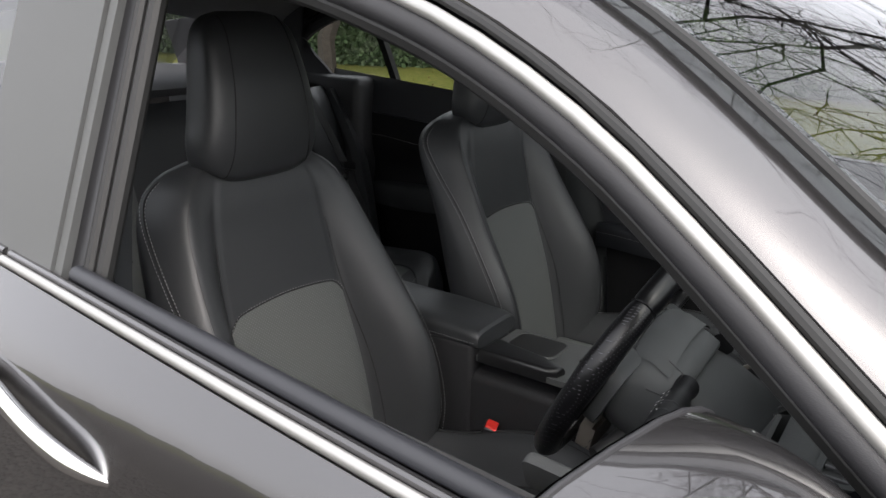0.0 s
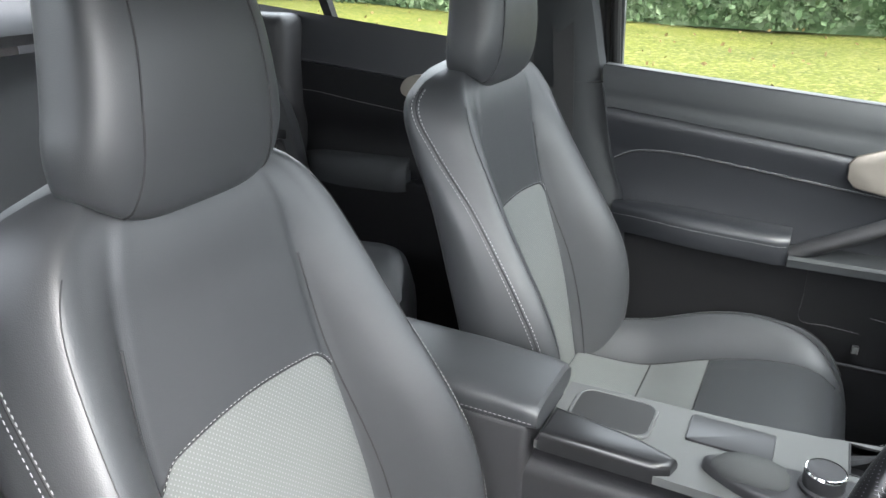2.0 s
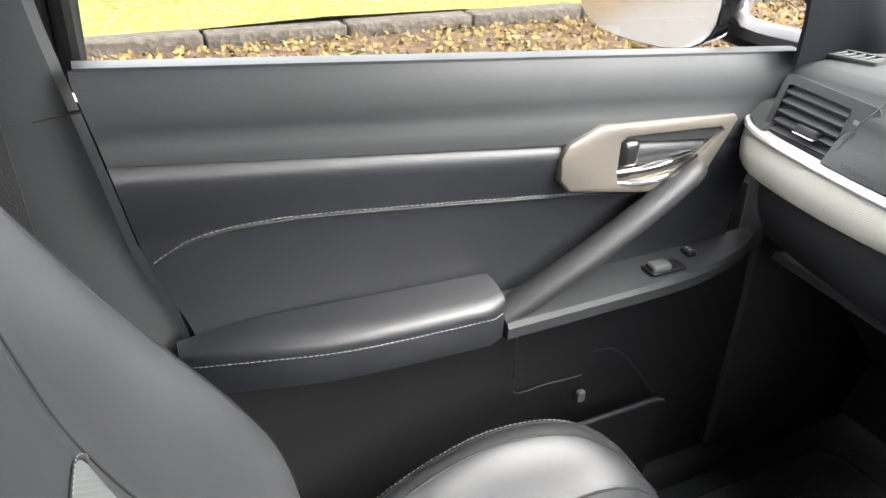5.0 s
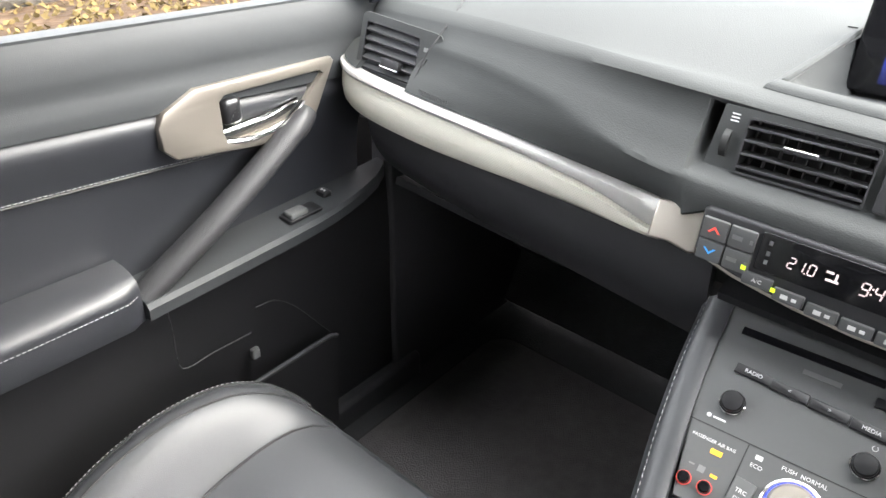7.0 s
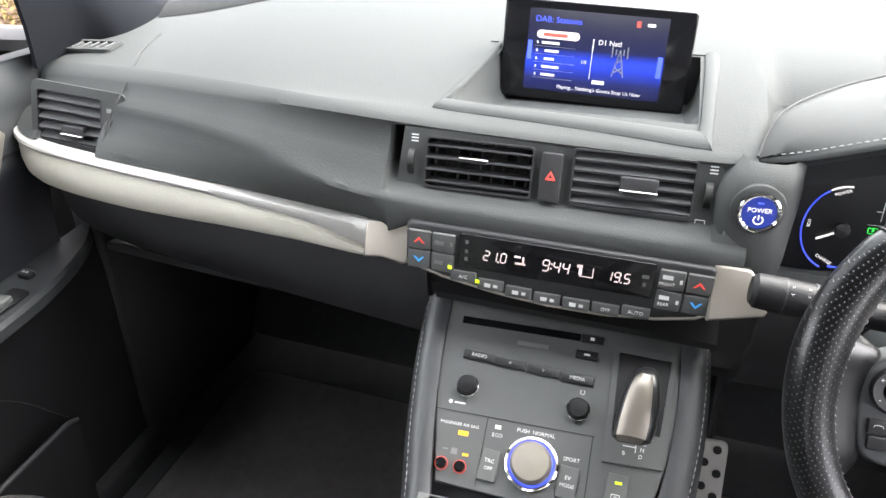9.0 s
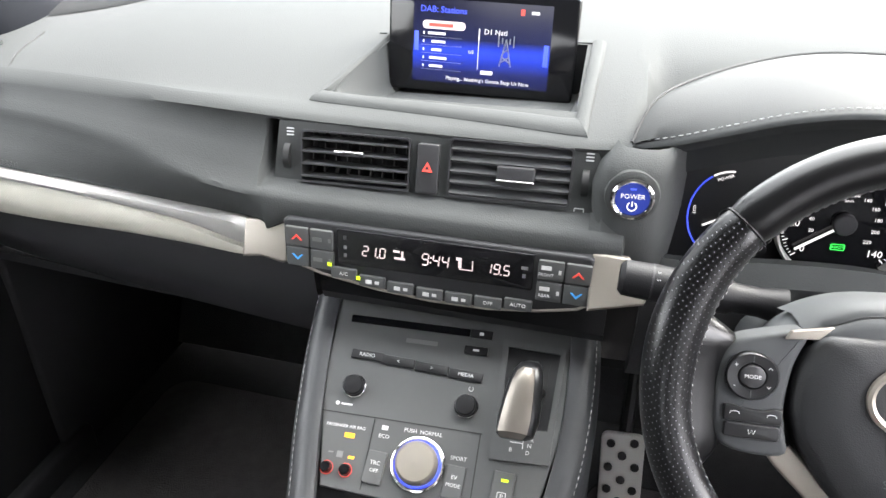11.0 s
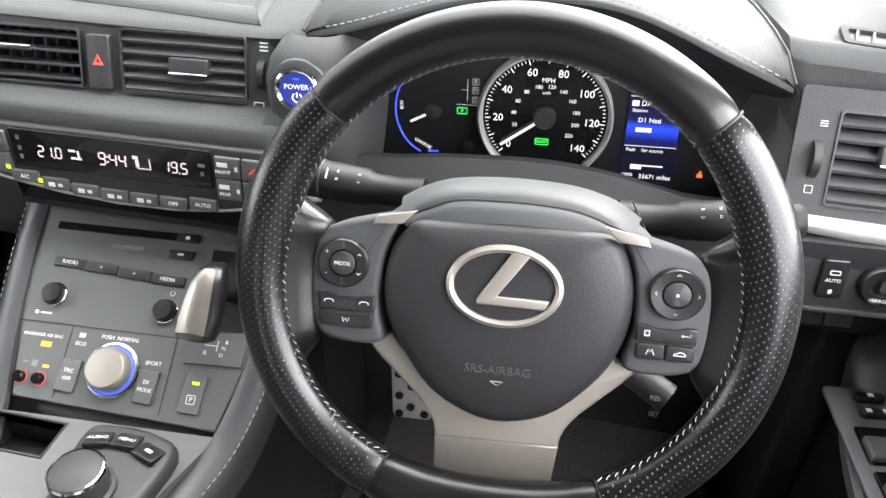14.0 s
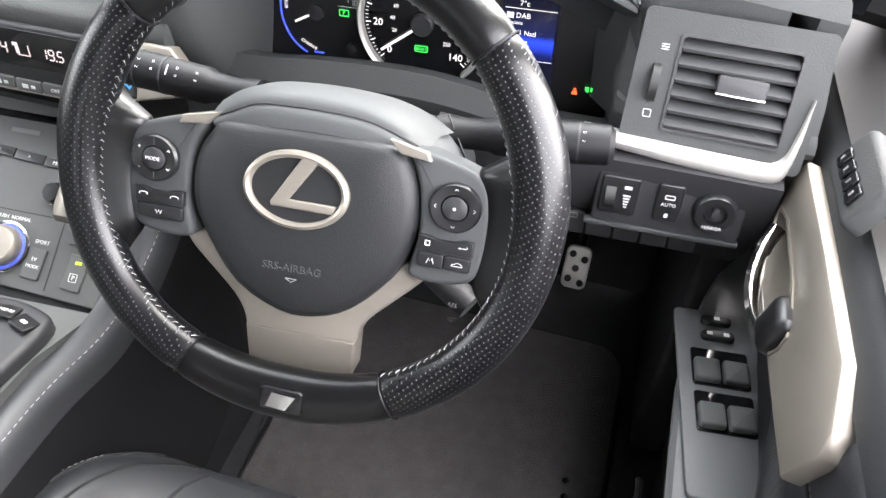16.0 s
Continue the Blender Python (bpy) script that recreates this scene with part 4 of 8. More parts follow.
front_seat("passenger_seat", -0.345, "black leather passenger seat with punched grey middle panel")

# ---- rear bench ----
PLACE[0] = Matrix.Translation((0, -0.022, -0.026))
bench = thing("rear_bench", (0, -1.1, 0.235), "black leather rear bench seat with three places", "rear seat")


def bench_at(x, y):
    draw = 1 - 0.40 * max(0, (y + 1.06) / 0.305) ** 3.2  # the ends draw in towards the front in a round corner
    z = smooth(((-1.36, 0.585), (-1.2, 0.572), (-1.0, 0.582), (-0.90, 0.597), (-0.85, 0.595), (-0.80, 0.574), (-0.772, 0.540), (-0.755, 0.47)), y)
    a = abs(x)
    return Vector((x * draw, y, z + 0.035 * smooth(((0, -0.2), (0.12, 0.1), (0.20, 0.0), (0.36, -0.1), (0.46, 0.5), (0.53, 1.0), (0.58, 0.2), (0.60, -1.2)), a)))


br = []
for k in range(25):
    y = -1.36 + (1.36 - 0.755) * k / 24
    draw = bench_at(1.0, y).x
    top = [bench_at(x, y) for x in [j / 20 * 0.6 - 0.6 for j in range(41)]]
    br.append(top + [Vector((x * draw, y, z)) for x, z in ((0.6, 0.43), (0.57, 0.30), (0, 0.30), (-0.57, 0.30), (-0.6, 0.43))])
rc = part("cushion", grid(br, False, True, True), LEATHER, bench)
for s in (1, -1):
    part("punched_panel", grid([[bench_at(s * (0.16 + 0.27 * j / 10), -1.34 + 0.46 * k / 10) + Vector((0, 0, 0.0025)) for j in range(11)] for k in range(11)]), PERF_FLAT, rc, recalc=False)
    part("seam", tube([bench_at(s * 0.44, -1.34 + 0.027 * k) + Vector((0, 0, 0.001)) for k in range(21)], 0.002, 5), SEAM, rc)
    part("seam", tube([bench_at(s * (0.16 + 0.27 * j / 10), -1.05) + Vector((0, 0, 0.002)) for j in range(11)], 0.0018, 5), SEAM, rc)
piping = [bench_at(x, -0.83) + Vector((0, 0.0, 0.002)) for x in [j / 20 * 0.44 - 0.44 for j in range(41)]]
part("stitching", dashes(piping, 0.0035, 0.0028, 0.0006), STITCH, rc)


def rback_at(x, z):
    y = smooth(((0.52, -1.235), (0.62, -1.25), (0.8, -1.30), (1.0, -1.355), (1.06, -1.385), (1.085, -1.42)), z)
    a = abs(x)
    return Vector((x, y + 0.035 * smooth(((0, 0.1), (0.15, 0), (0.34, -0.1), (0.44, 0.5), (0.52, 0.9), (0.60, 0.3), (0.65, -0.5)), a), z))


bb = [[rback_at(x, 0.52 + (1.085 - 0.52) * k / 20) for x in [j / 20 * 0.64 - 0.64 for j in range(41)]] for k in range(21)]
rb = part("backrest", thick(bb, -0.10), LEATHER, bench)
for s in (1, -1):
    part("punched_panel", grid([[rback_at(s * (0.16 + 0.25 * j / 10), 0.60 + 0.33 * k / 10) + Vector((0, 0.0025, 0)) for j in range(11)] for k in range(11)]), PERF, rb, recalc=False)
    part("seam", tube([rback_at(s * 0.425, 0.54 + 0.026 * k) + Vector((0, 0.001, 0)) for k in range(21)], 0.0022, 5), SEAM, rb)
    part("bolster", thick([[Vector((s * (0.60 + 0.08 * j / 4), smooth(((0.5, -1.17), (0.9, -1.25), (1.08, -1.36)), z) - 0.04 * (j / 4) ** 2, z)) for j in range(5)] for z in [0.5 + 0.058 * k for k in range(11)]], 0.03 * -s), LEATHER, bench)
for x in (0.37, -0.37):
    h = [[Vector((x + w * math.copysign(abs(math.cos(a)) ** 0.6, math.cos(a)), -1.42 + 0.05 * math.copysign(abs(math.sin(a)) ** 0.6, math.sin(a)), z)) for a in [2 * math.pi * k / 24 for k in range(24)]] for z, w in ((1.085, 0.08), (1.095, 0.115), (1.13, 0.13), (1.18, 0.12), (1.2, 0.10), (1.21, 0.05))]
    part("head_restraint", grid(h, False, True, True), LEATHER, bench)

# ---- seat belts and buckle ----
def ribbon(pts, w, across):
    """A flat strap along pts."""
    pts = curve(pts, 6)
    a = Vector(across).normalized() * w / 2
    return thick([[p - a for p in pts], [p + a for p in pts]], 0.0016)


PLACE[0] = Matrix.Translation((0, 0.03, 0.0))
rear_belt = thing("rear_seat_belt", (-0.50, -1.27, 0.62), "dark woven rear seat belt with metal tongue", "seat belt")
part("strap", ribbon([(-0.43, -1.375, 1.09), (-0.455, -1.325, 1.0), (-0.49, -1.275, 0.87), (-0.52, -1.235, 0.74), (-0.55, -1.20, 0.60)], 0.044, (1, 0.15, 0.25)), BELTWEB, rear_belt)
tm = axes((-0.505, -1.248, 0.835), (0.95, 0.1, 0.25), (-0.2, -0.15, 0.95))
part("tongue", moved(both(prism(rrect(0.062, 0.022, 0.006), 0.008, 0.002)), tm), SMOOTH, rear_belt, "black plastic tongue")
part("tongue_plate", moved(hole_plate(rrect(0.026, 0.034, 0.004), rrect(0.014, 0.016, 0.002), 0.003), at2(tm, 0.012, -0.03, 0.004)), CHROME, rear_belt)

PLACE[0] = Matrix.Identity(4)
buckle = thing("belt_buckle", (0.155, -0.29, 0.45), "black belt buckle with red release button", "belt buckle")
bm_ = axes((0.152, -0.282, 0.545), (0.85, 0.25, -0.1), (0.1, 0.35, 0.95))
part("body", moved(block(-0.016, 0.016, -0.09, 0.02, -0.012, 0.012, 0.006), bm_), SMOOTH, buckle)
part("release_button", moved(block(-0.013, 0.013, 0.004, 0.0225, -0.013, 0.009, 0.004), bm_), RED, buckle, "red press button")
passenger_buckle = thing("belt_buckle", (-0.08, -0.42, 0.45), "black belt buckle beside the passenger seat", "belt buckle")
part("body", moved(block(-0.014, 0.014, -0.06, 0.02, -0.012, 0.012, 0.005), axes((-0.085, -0.42, 0.50), (0, 1, 0), (0.05, 0.1, 1))), SMOOTH, passenger_buckle)
# ---- door linings ----
RIBBED = perforated("ribbed_grip_rubber", (0.022, 0.022, 0.024), 0.0030, 0.24, 0.5, tone=0.5, axes="yz")
def lining_x(z, s=1):
    """Distance of the lining's face from the car's middle."""
    if s > 0:
        return smooth(((0.26, 0.705), (0.45, 0.705), (0.62, 0.706), (0.70, 0.706), (0.80, 0.700), (0.90, 0.701), (0.915, 0.7025), (0.928, 0.706), (0.94, 0.712), (0.99, 0.718), (1.05, 0.722)), z)
    return smooth(((0.26, 0.70), (0.45, 0.70), (0.62, 0.698), (0.70, 0.702), (0.76, 0.702), (0.82, 0.695), (0.88, 0.685), (0.91, 0.682), (0.925, 0.683), (0.935, 0.6865), (0.95, 0.684), (0.975, 0.6865), (0.99, 0.692), (1.0, 0.698), (1.05, 0.73)), z)


def lining(s, y0, y1, z0, top, ny=24, nz=26, off=0.0, zlow=None):
    rows = []
    for i in range(nz + 1):
        row = []
        for j in range(ny + 1):
            y = y0 + (y1 - y0) * j / ny
            z = z0(y) if callable(z0) else z0
            z = z + ((top(y) if callable(top) else top) - z) * i / nz
            if s < 0:  # slanting rear edge
                y += (door_end(z) - y0) * (1 - j / ny)
            row.append(Vector((s * (lining_x(z - (belt(y) - 1.0), s) - (off(y, z) if callable(off) else off)), y, z)))
        rows.append(row)
    return rows


def door_end(z):
    """The rear edge of the passenger door's lining."""
    return smooth(((0.28, -0.40), (0.60, -0.425), (0.735, -0.440), (0.82, -0.470), (0.94, -0.491), (1.02, -0.507)), z)


def crease(y):
    return 0.946 - 0.1002 * (y + 0.489)


def sew(y):
    """Height of the sewn line on the door."""
    return smooth(((-0.47, 0.828), (-0.43, 0.850), (-0.36, 0.858), (-0.28, 0.854), (-0.1, 0.836), (0.09, 0.815), (0.2, 0.803)), y)


def swell(y, z):
    """How far the padded insert stands out: rounded under the crease, then falling back to the sewn line."""
    d = crease(y) - z
    return smooth(((0.0, -0.010), (0.005, -0.004), (0.012, 0.0), (0.022, 0.0015), (0.05, -0.001), (0.09, -0.006), (0.3, -0.006)), d)


def front_door_lining(s, label):
    d = thing("door_lining", (s * 0.72, -0.1, 0.3), label, "door lining", "door linings")
    w = 0.014 * s
    drop = 0.060 if s > 0 else 0.003
    up = part("upper_trim", thick(lining(s, -0.475, 0.50 if s > 0 else 0.345, crease, lambda y: belt(y) - drop, 28, 10), -w), DOORSOFT, d, "soft-touch charcoal upper trim")
    tops = [Vector((s * (lining_x(1.0 - drop, s) - 0.002), y, belt(y) - drop)) for y in [(-0.475 if s > 0 else -0.503) + (0.975 if s > 0 else 0.848) * k / 28 for k in range(29)]]
    reach = 0.042 if s > 0 else 0.05
    part("sill_cap", thick([tops, [q + Vector((s * reach * 0.4, 0, 0.0015 if s < 0 else 0.010)) for q in tops], [q + Vector((s * reach, 0, -0.014 if s < 0 else 0.036)) for q in tops]], -0.008 * s), DOORSOFT if s < 0 else RUBBER, d)
    mid = part("padded_insert", thick(lining(s, -0.475, 0.30 if s < 0 else 0.44, lambda y: 0.70, lambda y: crease(y) - 0.002, 28, 30, swell), -w), DOORSKIN, d, "black leatherette padded insert")
    line = [Vector((s * (lining_x(sew(y) - (belt(y) - 1.0), s) - 0.0012 - swell(y, sew(y))), y, sew(y))) for y in [-0.468 + 0.64 * k / 40 for k in range(41)]]
    part("seam", tube(line, 0.0016, 5), SEAM, mid)
    part("stitching", dashes([q + Vector((0, 0, 0.003)) for q in line], 0.0045, 0.0016, 0.0005), STITCH, mid, "pale sewn line")
    part("lower_panel", thick(lining(s, -0.475, 0.42, 0.28, lambda y: 0.70, 20, 12, -0.008), -w), DOORHARD, d)
    # arm rest pad, then the switch shelf ahead of it
    pad = []
    for k in range(19):
        y = -0.46 + 0.365 * k / 18
        e = min(1, (k + 0.3) / 1.6) * min(1, (18 - k + 0.35) / 1.2)
        out = (0.062 * smooth(((-0.46, 0.22), (-0.42, 0.50), (-0.36, 0.82), (-0.28, 1.0), (-0.095, 1.0)), y)) * (0.75 + 0.25 * min(1, (18 - k + 0.35) / 1.2))
        fall = 0.032 * (y + 0.46) + 0.012 * max(0, (-0.36 - y) / 0.1) ** 1.5
        x0 = 0.705
        pad.append([Vector((s * (x0 - out * a), y, b - fall)) for a, b in ((0, 0.747), (0.35, 0.747), (0.7, 0.744), (0.9, 0.739), (0.975, 0.734), (1.0, 0.726), (0.99, 0.722), (1.0, 0.718), (0.985, 0.704), (0.97, 0.690), (0.93, 0.682), (0, 0.680))])
    arm = part("armrest", grid(pad, False, True, True), DOORSKIN, d, "padded black leather armrest")
    part("stitching", dashes([r[6] + Vector((-s * 0.0010, 0, 0.0)) for r in pad], 0.0042, 0.0018, 0.0005), STITCH, arm)
    shelf = []
    for k in range(13):
        y = -0.093 + 0.44 * k / 12
        out = smooth(((-0.1, 0.066), (0.1, 0.068), (0.2, 0.064), (0.30, 0.04), (0.35, 0.012)), y)
        z = smooth(((-0.1, 0.694), (0.1, 0.699), (0.25, 0.702), (0.35, 0.705)), y)
        shelf.append([Vector((s * (0.712 - out * a), y, z + b)) for a, b in ((0, 0.006), (0.5, 0.003), (0.93, 0.0), (1.0, -0.006), (0.97, -0.022), (0, -0.03))])
    # driver's shelf takes the paler, lit tone, the passenger's the darker one
    sh = part("switch_shelf", grid(shelf, False, True, True), LITSHELFSKIN if s > 0 else DOORSOFT, d, "charcoal switch shelf")
    # lever bezel: satin plate with the release inside
    o = [(-0.022, 0.884), (-0.012, 0.900), (0.030, 0.917), (0.235, 0.906), (0.240, 0.900), (0.192, 0.815), (0.182, 0.808), (-0.005, 0.840), (-0.020, 0.856)]
    hole = [(0.060, 0.852), (0.060, 0.893), (0.068, 0.899), (0.214, 0.893), (0.219, 0.888), (0.178, 0.850), (0.152, 0.842), (0.078, 0.838), (0.064, 0.842)]
    lean = 0.22 if s > 0 else 0.0
    face = Matrix(((0, lean, -s, s * 0.684 - lean * 0.862), (1, 0, 0, 0), (0, 1, lean * s, 0), (0, 0, 0, 1)))
    lift = 0.008
    if s > 0:  # the driver's plate lies flush and leans outwards
        o = [(-0.018, 0.880), (-0.010, 0.894), (0.03, 0.909), (0.131, 0.903), (0.246, 0.893), (0.250, 0.876), (0.234, 0.856), (0.194, 0.834), (0.162, 0.826), (0.071, 0.833), (-0.012, 0.843)]
        hole = [(0.085, 0.848), (0.088, 0.858), (0.10, 0.864), (0.131, 0.868), (0.205, 0.866), (0.228, 0.858), (0.222, 0.850), (0.192, 0.838), (0.162, 0.831), (0.10, 0.835), (0.088, 0.838)]
        lift = 0.001
    rim = [[(x, y, z) for x, y in q] for q, z in ((o, lift - 0.014), (o, lift - 0.003), (inset(o, 0.0012), lift - 0.001), (inset(o, 0.0035), lift), (inset(hole, -0.002), lift), (inset(hole, -0.0006), lift - 0.0006), (hole, lift - 0.002), (hole, lift - 0.014))]
    # one metal on both doors, the passenger's in its dimmed, shaded copy
    bz = part("lever_bezel", moved(grid(rim, True, True), face), SATIN if s > 0 else DIMSATIN, d, "satin champagne lever surround")
    part("lever_cup", moved(prism(hole, 0.002, 0, -0.022), face), SATIN if s > 0 else DIMSATIN, bz)
    part("lever_cup_wall", moved(hole_plate(inset(hole, -0.001), inset(hole, 0.001), 0.022, -0.020), face), SATIN if s > 0 else DIMSATIN, bz)
    if s > 0:
        part("release_lever", moved(tube(curve([(0.118, 0.828, 0.000), (0.14, 0.826, 0.006), (0.17, 0.829, 0.007), (0.197, 0.838, 0.003), (0.214, 0.848, -0.003)], 5), 0.0042, 8, flat=1.6, up=(0, 0, 1)), face), CHROME, bz, "chrome pull lever")
        part("lock_rocker", moved(block(0.090, 0.124, 0.829, 0.866, -0.018, 0.010, 0.008), face), SMOOTH, bz)
    else:
        part("release_lever", moved(both(tube(curve([(0.060, 0.841, 0.004), (0.10, 0.836, 0.010), (0.15, 0.841, 0.010), (0.186, 0.857, 0.004)], 5), 0.0035, 8)), face), CHROME, bz, "chrome lip of the pull lever")
        part("release_blade", moved(tube(curve([(0.062, 0.853, 0.002), (0.12, 0.857, 0.006), (0.178, 0.861, 0.0)], 5), 0.0035, 8), face), CHROME, bz)
        part("lock_rocker", moved(block(0.063, 0.090, 0.859, 0.893, -0.016, 0.010, 0.008), face), SMOOTH, bz)
        part("lock_mark", moved(block(0.0905, 0.0935, 0.868, 0.888, -0.014, -0.002, 0.001), face), RED, bz, "red unlocked mark")
    # pull grip rising from the shelf to the bezel
    wall = 0.049 if s > 0 else 0.0
    g = curve([(s * (x + wall), y, z) for x, y, z in ((0.672, -0.088, 0.692), (0.668, -0.05, 0.714), (0.664, 0.02, 0.753), (0.666, 0.10, 0.797), (0.673, 0.165, 0.832), (0.682, 0.185, 0.84))], 6)
    part("pull_grip", tube(g, 0.0160, 14, flat=1.2, up=(1, 0, 0)), RIBBED, d, "ribbed black pull grip")
    # pocket in the lower panel
    pk = [Vector((s * 0.655, y, z)) for y, z in ((-0.08, 0.476), (0.03, 0.482), (0.11, 0.484), (0.17, 0.485), (0.19, 0.478))]
    pkc = curve(pk, 5)
    part("pocket_lip", thick([pkc, [q + Vector((s * 0.012, 0, -0.19)) for q in pkc]], 0.006 * s), DOORHARD, d)
    part("pocket_rim", tube(pkc, 0.0035, 8), HARD, d)
    if s < 0:
        part("recess_edge", tube(curve([(-0.690, -0.052, 0.66), (-0.690, -0.051, 0.60), (-0.690, -0.049, 0.545), (-0.690, 0.0, 0.543), (-0.690, 0.062, 0.540)], 4), 0.0009, 5), HARD, d)
        part("recess_edge", tube(curve([(-0.690, 0.075, 0.578), (-0.690, 0.11, 0.572), (-0.690, 0.145, 0.540), (-0.690, 0.185, 0.485), (-0.690, 0.205, 0.457)], 4), 0.0009, 5), HARD, d)
        part("panel_clip", block(-0.692, -0.682, 0.055, 0.068, 0.498, 0.514, 0.003), PANEL, d)
    part("pillar_base_trim", thick([[Vector((s * 0.70, y, belt(y) - 0.004)), Vector((s * 0.705, y, belt(y) + 0.10 * (y - 0.30) / 0.1))] for y in (0.345, 0.38, 0.42, 0.47)], 0.01), PILLARSKIN, d)
    return d, sh, bz


left_door, left_shelf, _ = front_door_lining(-1, "black and charcoal passenger door lining with satin lever plate")
# passenger's window switch
top = axes((-0.668, 0.15, 0.703), (0, 1, 0), (1, 0, 0.03))
part("switch_well", moved(prism(rrect(0.058, 0.028, 0.004), 0.003, 0.001), axes((-0.672, 0.158, 0.7035), (0, 1, 0), (-1, 0, 0))), SMOOTH, left_shelf)
part("window_switch", moved(block(-0.024, 0.006, -0.010, 0.010, 0, 0.008, 0.003), axes((-0.672, 0.158, 0.7055), (0, 1, 0), (-1, 0, 0))), PANEL, left_shelf)
part("lock_switch", moved(prism(rrect(0.016, 0.022, 0.005), 0.006, 0.002), axes((-0.690, 0.215, 0.705), (0, 1, 0), (-1, 0, 0))), SMOOTH, left_shelf)
pieces("lock_mark", several(*[moved(prism(ring(0.002, 8), 0.0005), axes((-0.688 - 0.006 * k, 0.215, 0.7112), (0, 1, 0), (-1, 0, 0))) for k in (0, 1)]), PRINT, left_shelf)

PLACE[0] = Matrix.Translation((0.036, 0, -0.006))
right_door, right_shelf, right_bezel = front_door_lining(1, "black and charcoal driver's door lining with window switches")

# driver's switch pack: locks, then two rows of window switches
DS = axes((0.687, 0.068, 0.7045), (1, 0.12, 0), (-0.12, 1, 0))
part("switch_plate", moved(prism(rrect(0.070, 0.20, 0.006), 0.003, 0.0015), at2(DS, 0.003, 0.08, -0.0005)), LITSHELFSKIN, right_shelf)
part("lock_switch", moved(prism(rrect(0.028, 0.010, 0.004), 0.006, 0.002), at2(DS, 0.006, 0.166, 0.002)), SMOOTH, right_shelf)
part("lock_switch", moved(prism(rrect(0.030, 0.011, 0.004), 0.006, 0.002), at2(DS, 0.006, 0.147, 0.002)), SMOOTH, right_shelf)
pieces("lock_mark", several(*[bar(DS, 0.006 + dx, dy, 0.005, 0.004, 0.0082) for dx, dy in ((0, 0.166), (-0.008, 0.147), (0.007, 0.147))]), PRINT, right_shelf)
for row, y in enumerate((0.110, 0.062)):
    part("switch_well", moved(prism(rrect(0.050, 0.041, 0.003), 0.003, 0.0008), at2(DS, 0.005, y, 0.0015)), GLOSSB, right_shelf)
    for dx in (-0.0125, 0.0125):
        part("window_switch", moved(block(-0.0112, 0.0112, -0.018, 0.006, 0, 0.008, 0.003), at2(DS, 0.005 + dx, y, 0.003)), PANEL, right_shelf)
# memory buttons on the driver's upper trim
MEM = axes((0.704, 0.154, 0.946), (0, -1, 0.06), (0.42, 0.05, 0.9))
mp = part("memory_switch", moved(prism(rrect(0.078, 0.040, 0.008), 0.013, 0.005, -0.004), MEM), SOFT, right_door, "charcoal seat memory button pod")
for k in range(4):
    key = part("memory_button", moved(prism(rrect(0.0115, 0.013, 0.002), 0.003, 0.001), at2(MEM, -0.025 + 0.0145 * k, -0.004, 0.0085)), GLOSSB, mp)
    part("button_mark", bar(MEM, -0.025 + 0.0145 * k, -0.004, 0.0022, 0.004, 0.0117), DIM, key)

PLACE[0] = Matrix.Identity(4)
